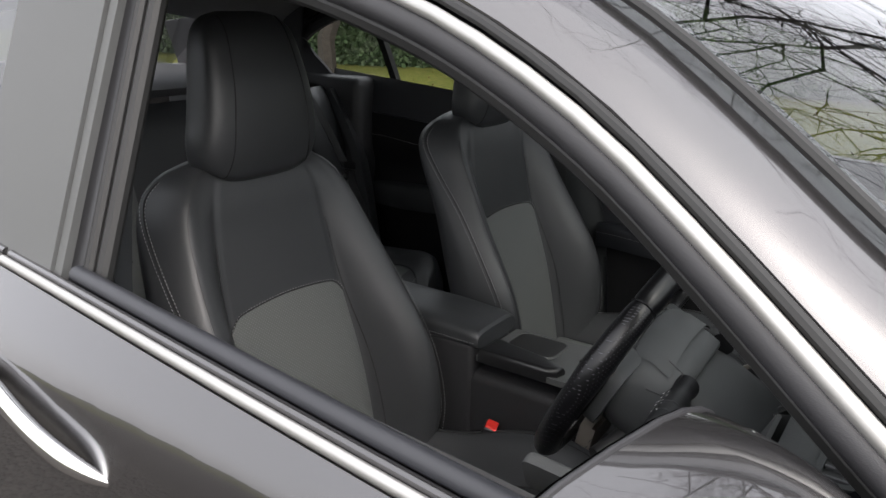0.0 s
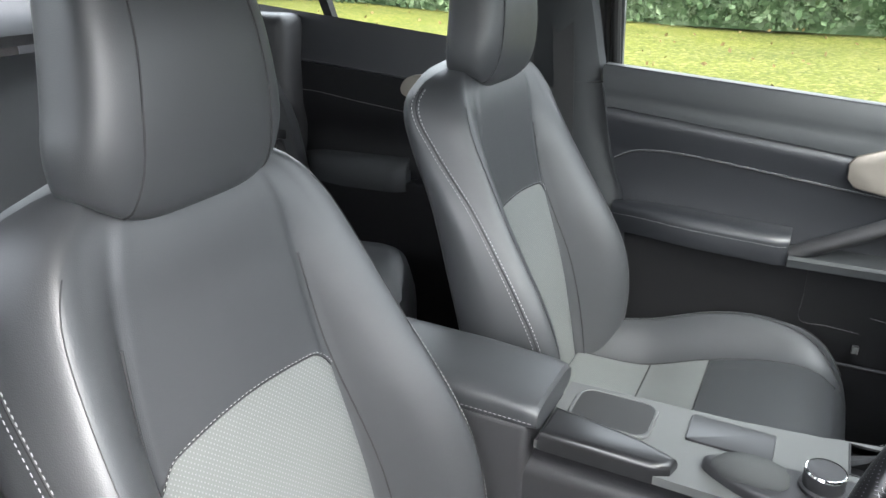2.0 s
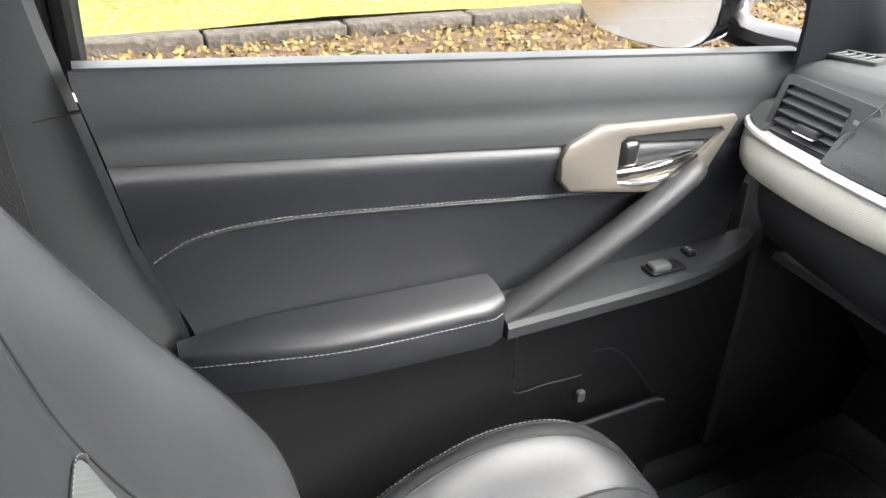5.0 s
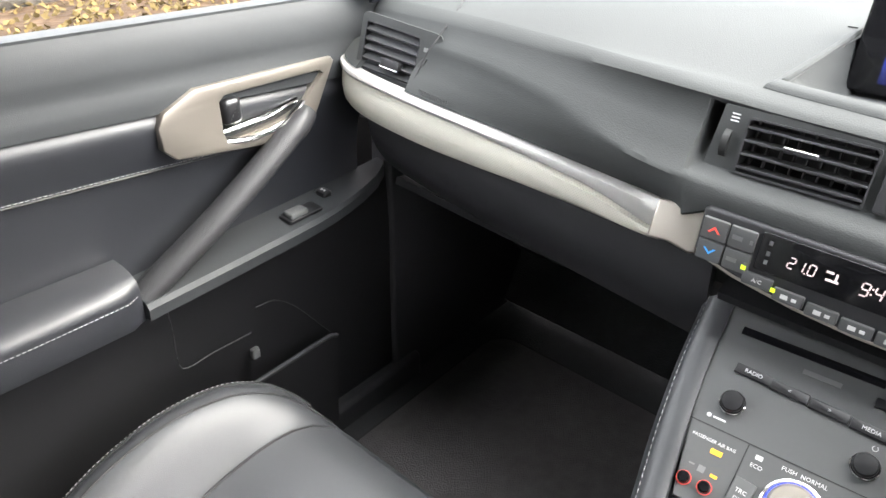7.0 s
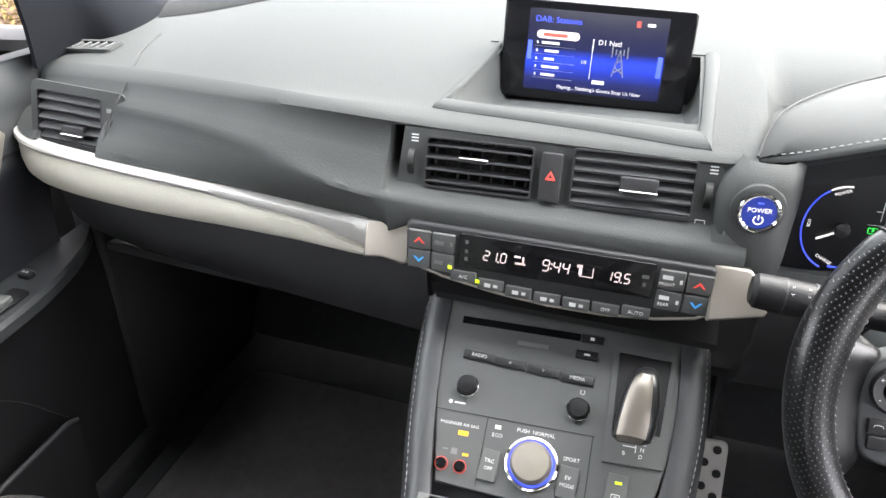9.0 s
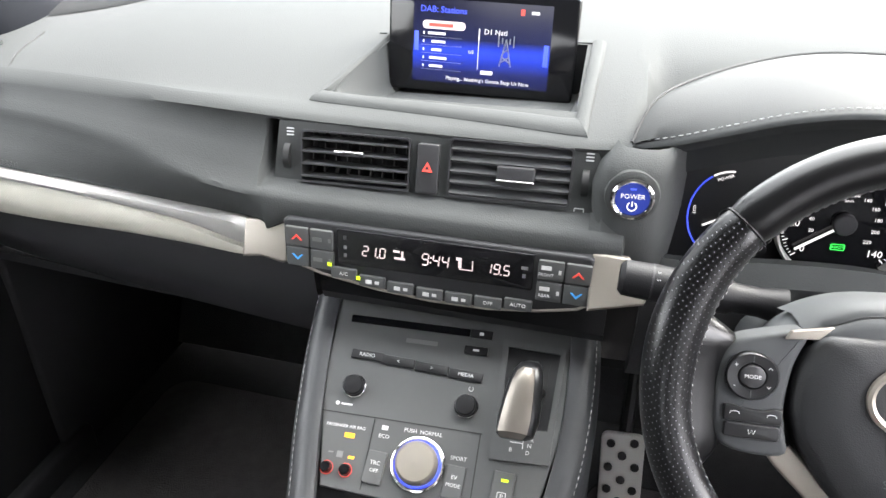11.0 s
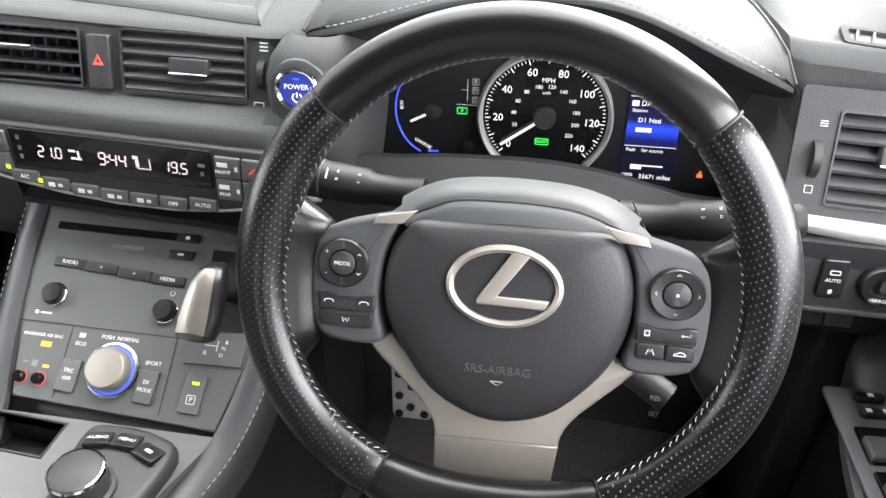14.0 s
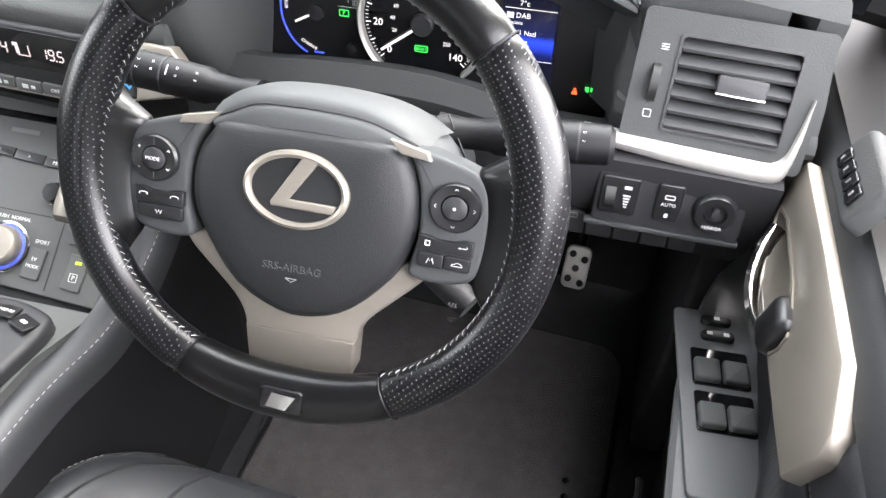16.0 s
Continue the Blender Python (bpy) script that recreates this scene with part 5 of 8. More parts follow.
# ---- rear doors and pillars inside ----
def rear_lining(s):
    d = thing("rear_door_lining", (s * 0.7, -1.0, 0.3), "black rear door lining with satin lever plate", "door lining", "rear door linings")

    def rb_(y):
        return 1.062 - 0.085 * (y + 0.9)

    part("upper_trim", thick([[Vector((s * (0.688 + 0.02 * k / 6), y, 0.955 - 0.07 * (y + 0.9) + (rb_(y) - 0.955 + 0.07 * (y + 0.9)) * k / 6)) for y in [-1.46 + 0.86 * j / 14 for j in range(15)]] for k in range(7)], -0.014 * s), DOORSKIN, d)
    # the insert dishes inwards below the sewn line and swells again into the armrest
    def dish(y, z):
        q = max(0.0, min(1.0, (z - 0.745) / 0.12))
        return 0.688 + 0.012 * math.sin(math.pi * q) * max(0.0, min(1.0, (y + 1.42) / 0.12))

    rows = [[Vector((s * dish(y, z), y, z)) for y, z in [(y, 0.735 + (0.951 - 0.07 * (y + 0.9) - 0.735) * k / 16) for y in [-1.46 + 0.86 * j / 20 for j in range(21)]]] for k in range(17)]
    part("padded_insert", thick(rows, -0.014 * s), DEEP, d, "black padded insert")
    part("lower_panel", thick([[Vector((s * 0.697, y, 0.28 + 0.455 * k / 4)) for y in [-1.3 + 0.70 * j / 10 for j in range(11)]] for k in range(5)], -0.014 * s), DEEP, d)
    line = curve([(s * (dish(y, z) - 0.0012), y, z) for y, z in ((-1.385, 0.835), (-1.37, 0.872), (-1.33, 0.897), (-1.25, 0.905), (-1.1, 0.89), (-0.8, 0.862))], 8)
    part("stitching", dashes(line, 0.005, 0.002, 0.0007), STITCH, d)
    pad = []
    for k in range(19):
        f = k / 18
        g = min(1, 0.25 + 1.6 * f) * min(1, 0.55 + 6 * (1 - f))
        pad.append([Vector((s * (0.70 - 0.052 * a * g), -1.30 + 0.33 * f, 0.668 + 0.085 * b + 0.012 * f)) for a, b in ((0, 1), (0.28, 0.98), (0.62, 0.88), (0.88, 0.70), (1, 0.45), (0.97, 0.18), (0.85, 0.02), (0, 0))])
    part("armrest", grid(pad, False, True, True), DOORSOFT, d, "rounded black armrest")
    part("door_pull", block(min(s * 0.655, s * 0.70), max(s * 0.655, s * 0.70), -0.965, -0.66, 0.690, 0.712, 0.008), DEEP, d)
    rounded = lambda pts: [(p.x, p.y) for p in curve([(y, z, 0) for y, z in pts], 4, True)]
    o = rounded([(-0.985, 0.938), (-0.968, 0.962), (-0.93, 0.972), (-0.85, 0.970), (-0.80, 0.966), (-0.795, 0.935), (-0.84, 0.918), (-0.93, 0.914), (-0.975, 0.920)])
    hole = rounded([(-0.926, 0.940), (-0.920, 0.955), (-0.90, 0.961), (-0.86, 0.961), (-0.832, 0.956), (-0.826, 0.944), (-0.845, 0.931), (-0.89, 0.925), (-0.918, 0.929)])
    face = Matrix(((0, 0, -s, s * 0.686), (1, 0, 0, 0), (0, 1, 0, 0), (0, 0, 0, 1)))
    bz = part("lever_bezel", moved(hole_plate(o, hole, 0.014, -0.004), face), SATIN, d, "satin champagne lever surround")
    part("lever_cup", moved(prism(hole, 0.002, 0, -0.02), face), SMOOTH, bz)
    part("release_lever", moved(tube(curve([(-0.92, 0.938, 0), (-0.88, 0.935, 0.008), (-0.84, 0.940, 0)], 4), 0.004, 8), face), CHROME, bz)
    part("lock_rocker", moved(block(-0.923, -0.905, 0.935, 0.958, -0.012, 0.008, 0.004), face), SMOOTH, bz)
    return d


rear_lining(-1)
rear_lining(1)
trim = thing("pillar_trim", (0, -0.56, 0.3), "dark plastic pillar and quarter linings", "trim", kind="structure")
for s in (1, -1):
    rows = []
    for k in range(15):
        f = k / 14
        z = 0.30 + 1.06 * f
        x = smooth(((0.3, 0.725), (0.8, 0.72), (1.0, 0.705), (1.2, 0.65), (1.36, 0.585)), z)
        ya, yb = -0.67, (-0.483 - 0.055 * max(0, (z - 1.0) / 0.36)) if s > 0 else door_end(z) - 0.014 - 0.045 * max(0, (z - 1.02) / 0.36)
        rows.append([Vector((s * (x + dx), y, z)) for y, dx in ((ya, 0.035), (ya + 0.012, 0.004), (ya + 0.05, -0.006), ((ya + yb) / 2, -0.010), (yb - 0.03, -0.004), (yb - 0.005, 0.01), (yb, 0.035))])
    part("pillar_cover", thick(rows, 0.008 * s), DOORSOFT, trim)
    part("cover_joint", tube([Vector((s * (lerp(((0.9, 0.713), (1.05, 0.696)), 0.985) - 0.012 + 0.012 * abs(u)), -0.58 + 0.085 * u, 0.985 + 0.006 * u)) for u in [k / 5 - 1 for k in range(11)]], 0.0018, 5), SEAM, trim)
    part("quarter_cover", thick([[Vector((s * (0.70 - 0.30 * max(0, z - 1.10)), y, z)) for y, z in ((-2.3, 1.0 + 0.05 * k), (-1.9, 1.02 + 0.055 * k), (-1.62 + 0.02 * k, 1.06 + 0.05 * k), (-1.45 - 0.035 * k, 1.085 + 0.035 * k))] for k in range(6)], 0.01 * s), HARD, trim)
    part("wheel_arch_cover", block(min(s * 0.62, s * 0.74), max(s * 0.62, s * 0.74), -2.3, -1.28, 0.25, 1.09, 0.03), HARD, trim)
    part("front_belt_strap", ribbon([(s * 0.655, -0.60, 1.22), (s * 0.672, -0.585, 1.0), (s * 0.685, -0.575, 0.7), (s * 0.69, -0.56, 0.4)], 0.045, (0, 1, 0)), BELTWEB, trim)
    part("kick_panel", block(min(s * 0.70, s * 0.745), max(s * 0.70, s * 0.745), 0.36, 0.95, 0.235, 0.80, 0.01), HARD, trim)
    part("door_step", block(min(s * 0.685, s * 0.76), max(s * 0.685, s * 0.76), -0.55, 0.42, 0.225, 0.285, 0.012), HARD, trim)
solid("parcel_shelf", thick([[(x, y, 1.065 + 0.01 * (y < -2)) for x in (-0.6, -0.2, 0.2, 0.6)] for y in (-2.3, -1.9, -1.5)], -0.02), CARPET, "black carpeted parcel shelf behind the rear seat", "shelf", kind="structure")
# dashboard, column and wheel are laid out in a frame of their own, turned a little to the car
FRONT = Matrix.Translation((0.0167, 0.0264, -0.0344)) @ pose(0, 0, 0, -0.48, -0.87, 2.68) @ Matrix.Scale(1.0361, 4)
PLACE[0] = FRONT
# ---- dashboard ----
dash = thing("dashboard", (0, 0.45, 0.7), "charcoal soft-touch dashboard with satin trim strip", "dashboard")
SX = 0.016  # middle of the display


def step(a, b, x):
    t = max(0.0, min(1.0, (x - a) / (b - a)))
    return t * t * (3 - 2 * t)


# lines along the car's width: brow over the vents, ridge of the ledge below them, upper edge of the bright strip
BROW_Y = ((-0.72, 0.385), (-0.66, 0.322), (-0.6, 0.296), (-0.45, 0.268), (-0.32, 0.243), (-0.25, 0.228), (-0.17, 0.217), (0.0, 0.215), (0.18, 0.217), (0.56, 0.222), (0.72, 0.215))
BROW_Z = ((-0.72, 0.955), (-0.6, 0.973), (-0.45, 0.981), (-0.32, 0.984), (-0.25, 0.985), (-0.17, 0.9835), (-0.09, 0.980), (0.0, 0.977), (0.07, 0.975), (0.15, 0.973), (0.18, 0.975), (0.56, 0.986), (0.72, 0.975))
RIDGE_Y = ((-0.72, 0.36), (-0.66, 0.300), (-0.6, 0.270), (-0.5, 0.250), (-0.42, 0.233), (-0.33, 0.210), (-0.26, 0.191), (-0.2, 0.178), (-0.14, 0.1725), (0.0, 0.171), (0.15, 0.172), (0.18, 0.177), (0.56, 0.176), (0.72, 0.170))
RIDGE_Z = ((-0.72, 0.945), (-0.6, 0.942), (-0.5, 0.945), (-0.42, 0.946), (-0.33, 0.941), (-0.26, 0.934), (-0.2, 0.926), (-0.14, 0.921), (-0.046, 0.917), (0.056, 0.913), (0.15, 0.910), (0.18, 0.906), (0.56, 0.900), (0.72, 0.895))
STRIP_TOP = ((-0.66, 0.918), (-0.624, 0.910), (-0.571, 0.9046), (-0.488, 0.899), (-0.409, 0.895), (-0.335, 0.891), (-0.265, 0.887), (-0.198, 0.884), (-0.15, 0.8835))
STRIP_LOW = ((-0.66, 0.908), (-0.622, 0.900), (-0.574, 0.8965), (-0.49, 0.8895), (-0.411, 0.8846), (-0.337, 0.879), (-0.266, 0.8725), (-0.2325, 0.866), (-0.1997, 0.857), (-0.165, 0.850))
BAND_LOW = ((-0.66, 0.862), (-0.638, 0.8535), (-0.585, 0.8455), (-0.5, 0.839), (-0.417, 0.838), (-0.339, 0.839), (-0.267, 0.8385), (-0.1985, 0.838), (-0.165, 0.842))


def strip_y(x):
    return smooth(((-0.66, 0.262), (-0.64, 0.240), (-0.60, 0.226), (-0.5, 0.216), (-0.35, 0.205), (-0.2, 0.192), (-0.15, 0.186)), x)


def face_y(x):
    """Distance ahead of the dashboard's face across the car."""
    return smooth(RIDGE_Y, x)


def dash_top(x, y):
    z = smooth(((0.18, 0.968), (0.24, 0.984), (0.30, 0.998), (0.36, 1.008), (0.45, 1.016), (0.6, 1.016), (0.8, 0.99), (0.95, 0.96)), y)
    far = smooth(((0.2, 0.972), (0.30, 0.980), (0.45, 0.985), (0.6, 0.985), (0.8, 0.97), (0.95, 0.95)), y)
    side = max(step(0.30, 0.70, -x), step(0.52, 0.64, x))
    return z + (far - z) * side


def well_left(y):
    return -0.108 + 0.024 * (y - 0.262) / 0.115


WELL_R = 0.128
TOP_YS = (0.90, 0.80, 0.70, 0.62, 0.54, 0.48, 0.44, 0.40, 0.37, 0.34, 0.315, 0.295, 0.278, 0.262, 0.252, 0.243, 0.235)
xs = sorted(set([round(-0.71 + 0.01 * k, 4) for k in range(143)] + [-0.108, WELL_R, -0.1585, -0.157, -0.1555, -0.154, -0.1525, 0.146, 0.152]))
xs = [x for x in xs if x in (-0.108, WELL_R) or min(abs(x + 0.108), abs(x - WELL_R)) > 0.0035]
rows = []
for x in xs:
    yb, zb, yr, zr = smooth(BROW_Y, x), smooth(BROW_Z, x), smooth(RIDGE_Y, x), smooth(RIDGE_Z, x)
    hide = step(0.182, 0.205, x) * (1 - step(0.545, 0.563, x))  # opening for the instruments
    yb, yr = yb + (0.33 - yb) * hide, yr + (0.345 - yr) * hide
    col = []
    for i, y in enumerate(TOP_YS):
        y = max(y, yb + 0.0145 + 0.0004 * (len(TOP_YS) - i))
        lean = (well_left(y) + 0.108) * (1 - min(1, abs(x + 0.108) / 0.04)) if y < 0.45 else 0.0
        z = dash_top(x, y)
        z += (zb + 0.0065 - dash_top(x, yb + 0.0145)) * math.exp(-(y - yb - 0.0145) / 0.03)
        col.append(Vector((x + lean, y, z)))
    sharp = step(-0.36, -0.17, x) * (1 - step(0.160, 0.178, x))
    open_ = step(-0.1585, -0.1525, x) * (1 - step(0.148, 0.156, x))  # the vents' recess
    dip = 0.012 * step(-0.36, -0.175, x) * (1 - open_)
    soft_ = 1 - step(-0.34, -0.19, x)  # the ledge melts into the face towards the passenger's door
    mid = [0.25, 0.5, 0.75]
    col += [Vector((x, yb + 0.010, zb + 0.0045)), Vector((x, yb + 0.0045, zb + 0.0025 - 0.001 * (1 - sharp))), Vector((x, yb + 0.001 - 0.0025 * (1 - sharp), zb - 0.0008 - 0.002 * (1 - sharp))), Vector((x, yb + 0.0025 * sharp - 0.003 * (1 - sharp), zb - 0.004 - 0.001 * (1 - sharp)))]
    for u in mid:
        y = yb + (yr - yb) * u + dip * math.sin(math.pi * u ** 0.7)
        z = zb - 0.005 + (zr + 0.002 - zb + 0.005) * u
        col.append(Vector((x, y + (0.252 - y) * open_, z)))
    zl = smooth(STRIP_TOP, x) if x < -0.15 else smooth(((-0.15, 0.8835), (-0.12, 0.897), (-0.07, 0.8935), (0.08, 0.8885), (0.18, 0.8885), (0.56, 0.885), (0.72, 0.880)), x)
    yl = strip_y(x) + 0.004 if x < -0.15 else yr
    yl = yl + (yr - yl) * step(-0.19, -0.13, x)
    col += [Vector((x, yr + 0.009 - 0.004 * soft_, zr + 0.0025 + 0.004 * soft_)), Vector((x, yr + 0.003, zr + 0.0005)), Vector((x, yr + 0.0005, zr - 0.0035 - 0.006 * soft_)), Vector((x, yr + (yl - yr) * 0.4 - 0.0015 - 0.003 * soft_, zr + (zl - zr) * 0.5)), Vector((x, yl, zl + 0.002)), Vector((x, yl + 0.006, zl - 0.002)), Vector((x, yl + 0.03, zl - 0.004)), Vector((x, yl + 0.05, 0.80))]
    if -0.609 <= x <= -0.525 or 0.592 <= x <= 0.686:  # room for the side ducts
        col = [Vector((q.x, q.y + 0.045, q.z)) if 0.896 < q.z < 0.955 else q for q in col]
    rows.append(col)
vs_, fs_ = grid(rows)
kk = len(rows[0])
c0, c1, r0, r1 = xs.index(-0.108), xs.index(WELL_R), TOP_YS.index(0.40), TOP_YS.index(0.262)
fs_ = [f for f in fs_ if not (c0 <= min(i // kk for i in f) < c1 and r0 <= min(i % kk for i in f) < r1)]
part("upper_pad", (vs_, fs_), SOFT, dash, "grained charcoal upper pad", angle=40, recalc=False)


# cowl sunk into the pad for the display: raised band, walls and a floor that falls to the screen
def on_top(x, y, up=0.0):
    zb, yb = smooth(BROW_Z, x), smooth(BROW_Y, x)
    return Vector((x, y, dash_top(x, y) + (zb + 0.0065 - dash_top(x, yb + 0.0145)) * math.exp(-(y - yb - 0.0145) / 0.03) + up))


loop = [(-0.083, 0.405), (-0.088, 0.36), (-0.100, 0.30), (-0.109, 0.268), (-0.106, 0.2615), (-0.05, 0.258), (0.02, 0.255), (0.08, 0.252), (0.122, 0.250), (0.1285, 0.256), (0.130, 0.30), (0.1315, 0.36), (0.132, 0.405)]
wide_loop = [(-0.089, 0.405), (-0.097, 0.35), (-0.113, 0.285), (-0.121, 0.250), (-0.117, 0.244), (-0.05, 0.240), (0.02, 0.236), (0.08, 0.232), (0.135, 0.229), (0.1405, 0.235), (0.1435, 0.30), (0.1465, 0.36), (0.147, 0.405)]
inner = curve([(x, y, 0) for x, y in loop], 4)
outer = curve([(x, y, 0) for x, y in wide_loop], 4)
floor_z = lambda y: 0.981 - 0.024 * max(0, min(1, (y - 0.26) / 0.11))
band_rows = [[on_top(q.x, q.y, -0.004) for q in outer], [on_top(q.x, q.y, 0.0005) for q in outer]]
for u, up_ in ((0.12, 0.0030), (0.35, 0.0042), (0.75, 0.0042), (0.95, 0.0025)):
    band_rows.append([on_top(*(o + (i - o) * u).xy, up_) for o, i in zip(outer, inner)])
band_rows.append([on_top(i.x, i.y, -0.002) for i in inner])
for lean_, dy, up_ in ((0.0045, 0.002, 0.012), (0.0085, 0.004, 0.003), (0.0125, 0.008, 0.0)):
    band_rows.append([Vector((i.x - lean_ * math.copysign(min(1, abs(i.x - SX) / 0.08), i.x - SX), i.y + dy, min(on_top(i.x, i.y).z - 0.003, floor_z(i.y + dy) + up_))) for i in inner])
cowl = part("cowl", grid(band_rows), SOFT, dash, "grained charcoal cowl round the display", recalc=False)
part("cowl_floor", grid([[Vector((x, y, floor_z(y) + 0.0004)) for x in (-0.108, -0.05, 0.02, 0.08, 0.13)] for y in (0.262, 0.30, 0.34, 0.37, 0.41)]), SOFT, cowl, recalc=False)
part("cowl_back", grid([[Vector((x, 0.403, z)) for x in (-0.10, 0.02, 0.14)] for z in (0.945, 0.98, 1.014)]), HARD, cowl, recalc=False)

# bright strip and the ribbed band below it, on the passenger's side
rows, band = [], []
for k in range(61):
    x = -0.66 + 0.487 * k / 60
    y, zt, zl = strip_y(x), smooth(STRIP_TOP, x), smooth(STRIP_LOW, x)
    h = zt - zl
    rows.append([Vector((x, y + 0.012, zt + 0.001)), Vector((x, y + 0.002, zt)), Vector((x, y - 0.003, zt - h * 0.18)), Vector((x, y - 0.0045, zt - h * 0.5)), Vector((x, y - 0.0035, zl + h * 0.12)), Vector((x, y + 0.001, zl)), Vector((x, y + 0.012, zl))])
    d = zl - smooth(BAND_LOW, x)
    band.append([Vector((x, y + 0.010, zl + 0.001)), Vector((x, y + 0.003, zl - 0.0015)), Vector((x, y - 0.002, zl - d * 0.2)), Vector((x, y - 0.003, zl - d * 0.5)), Vector((x, y - 0.0005, zl - d * 0.8)), Vector((x, y + 0.005, zl - d * 0.95)), Vector((x, y + 0.016, zl - d))])
part("trim_strip", grid(rows), BRIGHT, dash, "bright satin metal strip", recalc=False)
part("ribbed_band", grid(band), BAND, dash, "ribbed champagne metallic band", recalc=False)
part("strip_end", tube(curve([(-0.652, 0.258, 0.912), (-0.657, 0.268, 0.932), (-0.655, 0.285, 0.958)], 5), 0.0050, 8, taper=[1 - 0.095 * k for k in range(11)]), STRIP, dash)
# satin wedges at the ends of the climate panel
for y, pts in ((0.1735, [(-0.175, 0.884), (-0.150, 0.885), (-0.137, 0.890), (-0.1275, 0.896), (-0.1275, 0.850), (-0.134, 0.848), (-0.156, 0.852), (-0.175, 0.850)]), (0.163, [(0.1555, 0.889), (0.187, 0.888), (0.197, 0.878), (0.205, 0.856), (0.203, 0.852), (0.1555, 0.8425)])):
    part("satin_wedge", moved(prism([(x, (z - 0.866) / 0.9) for x, z in pts], 0.016, 0.003), axes((0, y + 0.012, 0.866), (1, 0.0, 0), (0, 0.48, 1))), SATIN, dash, "satin metal wedge beside the climate panel")


# glove box lid and the dark underside
def lid(x, f):
    low_z = 0.753 - 0.0905 * (x + 0.486)
    top_z = smooth(BAND_LOW, x) + 0.004
    return Vector((x, smooth(((-0.70, 0.31), (-0.6, 0.262), (-0.4, 0.235), (-0.13, 0.215)), x) + 0.035 * f - 0.012 * math.sin(math.pi * f), top_z + (low_z - top_z) * f))


gl = part("glove_box_lid", thick([[lid(-0.61 + 0.49 * j / 24, k / 8) for j in range(25)] for k in range(9)], 0.012), HARD, dash, "black glove box lid")
part("lid_edge", tube([lid(-0.60 + 0.47 * j / 20, 1.0) + Vector((0, -0.002, -0.002)) for j in range(21)], 0.0022, 6), PANEL, gl)
for x in (-0.158, -0.176):
    part("lid_notch", tube([lid(x, 0.02) + Vector((0, -0.004, 0)), lid(x + 0.004, 0.10) + Vector((0, -0.004, 0)), lid(x + 0.012, 0.17) + Vector((0, -0.003, 0))], 0.0013, 6), GLOSSB, gl)
part("underside", thick([[Vector((x, 0.27 + 0.23 * f, smooth(((-0.7, 0.765), (-0.13, 0.715), (0.72, 0.705)), x) - 0.05 * f)) for x in [-0.58 + 0.128 * j for j in range(11)]] for f in (0, 0.5, 1)], 0.01), DOORHARD, dash)
part("bulkhead", thick([[Vector((x, 0.50 + 0.30 * f, 0.655 - 0.33 * f)) for x in [-0.70 + 0.14 * j for j in range(11)]] for f in (0, 0.5, 1)], 0.01), CARPET, dash)


# ---- air vents ----
def vent(m, w, h, slats, tab, blade=0.0019, tilt=-20, vanes=6, back=0.03):
    """An air vent on the plane m; the tab rides on slat number tab[0] at tab[1] across."""
    v = part("air_vent", moved(hole_plate(rrect(w + 0.003, h + 0.003, 0.003), rrect(w, h, 0.003), 0.0025, -0.001), m), HARD, dash, "black slatted air vent")
    part("duct", moved(both(hole_plate(rrect(w + 0.002, h + 0.002, 0.003), rrect(w - 0.001, h - 0.001, 0.003), back, -back), prism(rrect(w, h, 0.003), 0.001, 0, -back)), m), RUBBER, v)
    for k in range(slats):
        y = h / 2 - (k + 0.55) * h / slats
        part("slat", moved(block(-w / 2, w / 2, -0.0075, 0.0075, -blade, blade, blade * 0.9), at2(m, 0, y, -0.006) @ Matrix.Rotation(radians(tilt + 90), 4, "X")), SLATSKIN, v)
    for k in range(vanes):
        x = -w / 2 + (k + 0.5) * w / vanes
        part("vane", moved(block(-0.0006, 0.0006, -h / 2, h / 2, -0.026, -0.014, 0.0004), at2(m, x, 0, 0)), RUBBER, v)
    y = h / 2 - (tab[0] + 0.55) * h / slats
    part("vent_tab", moved(prism(rrect(tab[2], tab[3], 0.0019), 0.010, 0.0015, -0.004), at2(m, tab[1], y, 0.0)), HARD, v)
    part("tab_edge", moved(block(-tab[2] / 2, tab[2] / 2, -0.001, 0.001, 0.002, 0.0072, 0.0008), at2(m, tab[1], y - tab[3] / 2 + (tab[3] if tab[4] else 0), 0.0)), CHROME, v)
    return v


VP = axes((0.008, 0.2085, 0.943), (1, 0.02, -0.018), (0, 0.30, 1))
def box4(x0, x1, y0, y1):
    return [(x0, y0), (x1, y0), (x1, y1), (x0, y1)]


left_hole, right_hole = box4(-0.1265, -0.0245, -0.019, 0.027), box4(0.014, 0.122, -0.0195, 0.0305)
part("vent_plate", moved(both(hole_plate([(-0.157, -0.037), (-0.0145, -0.037), (-0.0145, 0.0345), (-0.151, 0.0345)], left_hole, 0.006, -0.006), prism(box4(-0.0145, 0.0045, -0.037, 0.0345), 0.006, 0, -0.006), hole_plate([(0.0045, -0.037), (0.146, -0.037), (0.153, 0.0345), (0.0045, 0.0345)], right_hole, 0.006, -0.006)), VP), SOFT, dash, "charcoal plate round the middle vents")
vent(at2(VP, -0.0755, 0.004, 0.004), 0.102, 0.046, 4, (1, -0.004, 0.028, 0.004, True), blade=0.0011, tilt=6, vanes=9)
vent(at2(VP, 0.068, 0.0055, 0.004), 0.108, 0.050, 5, (2, 0.006, 0.034, 0.013, False), tilt=32, vanes=7)
hz = part("hazard_switch", moved(prism(rrect(0.020, 0.045, 0.002), 0.008, 0.001), at2(VP, -0.006, 0.0025, 0.0)), HARD, dash, "black hazard switch with red triangle")
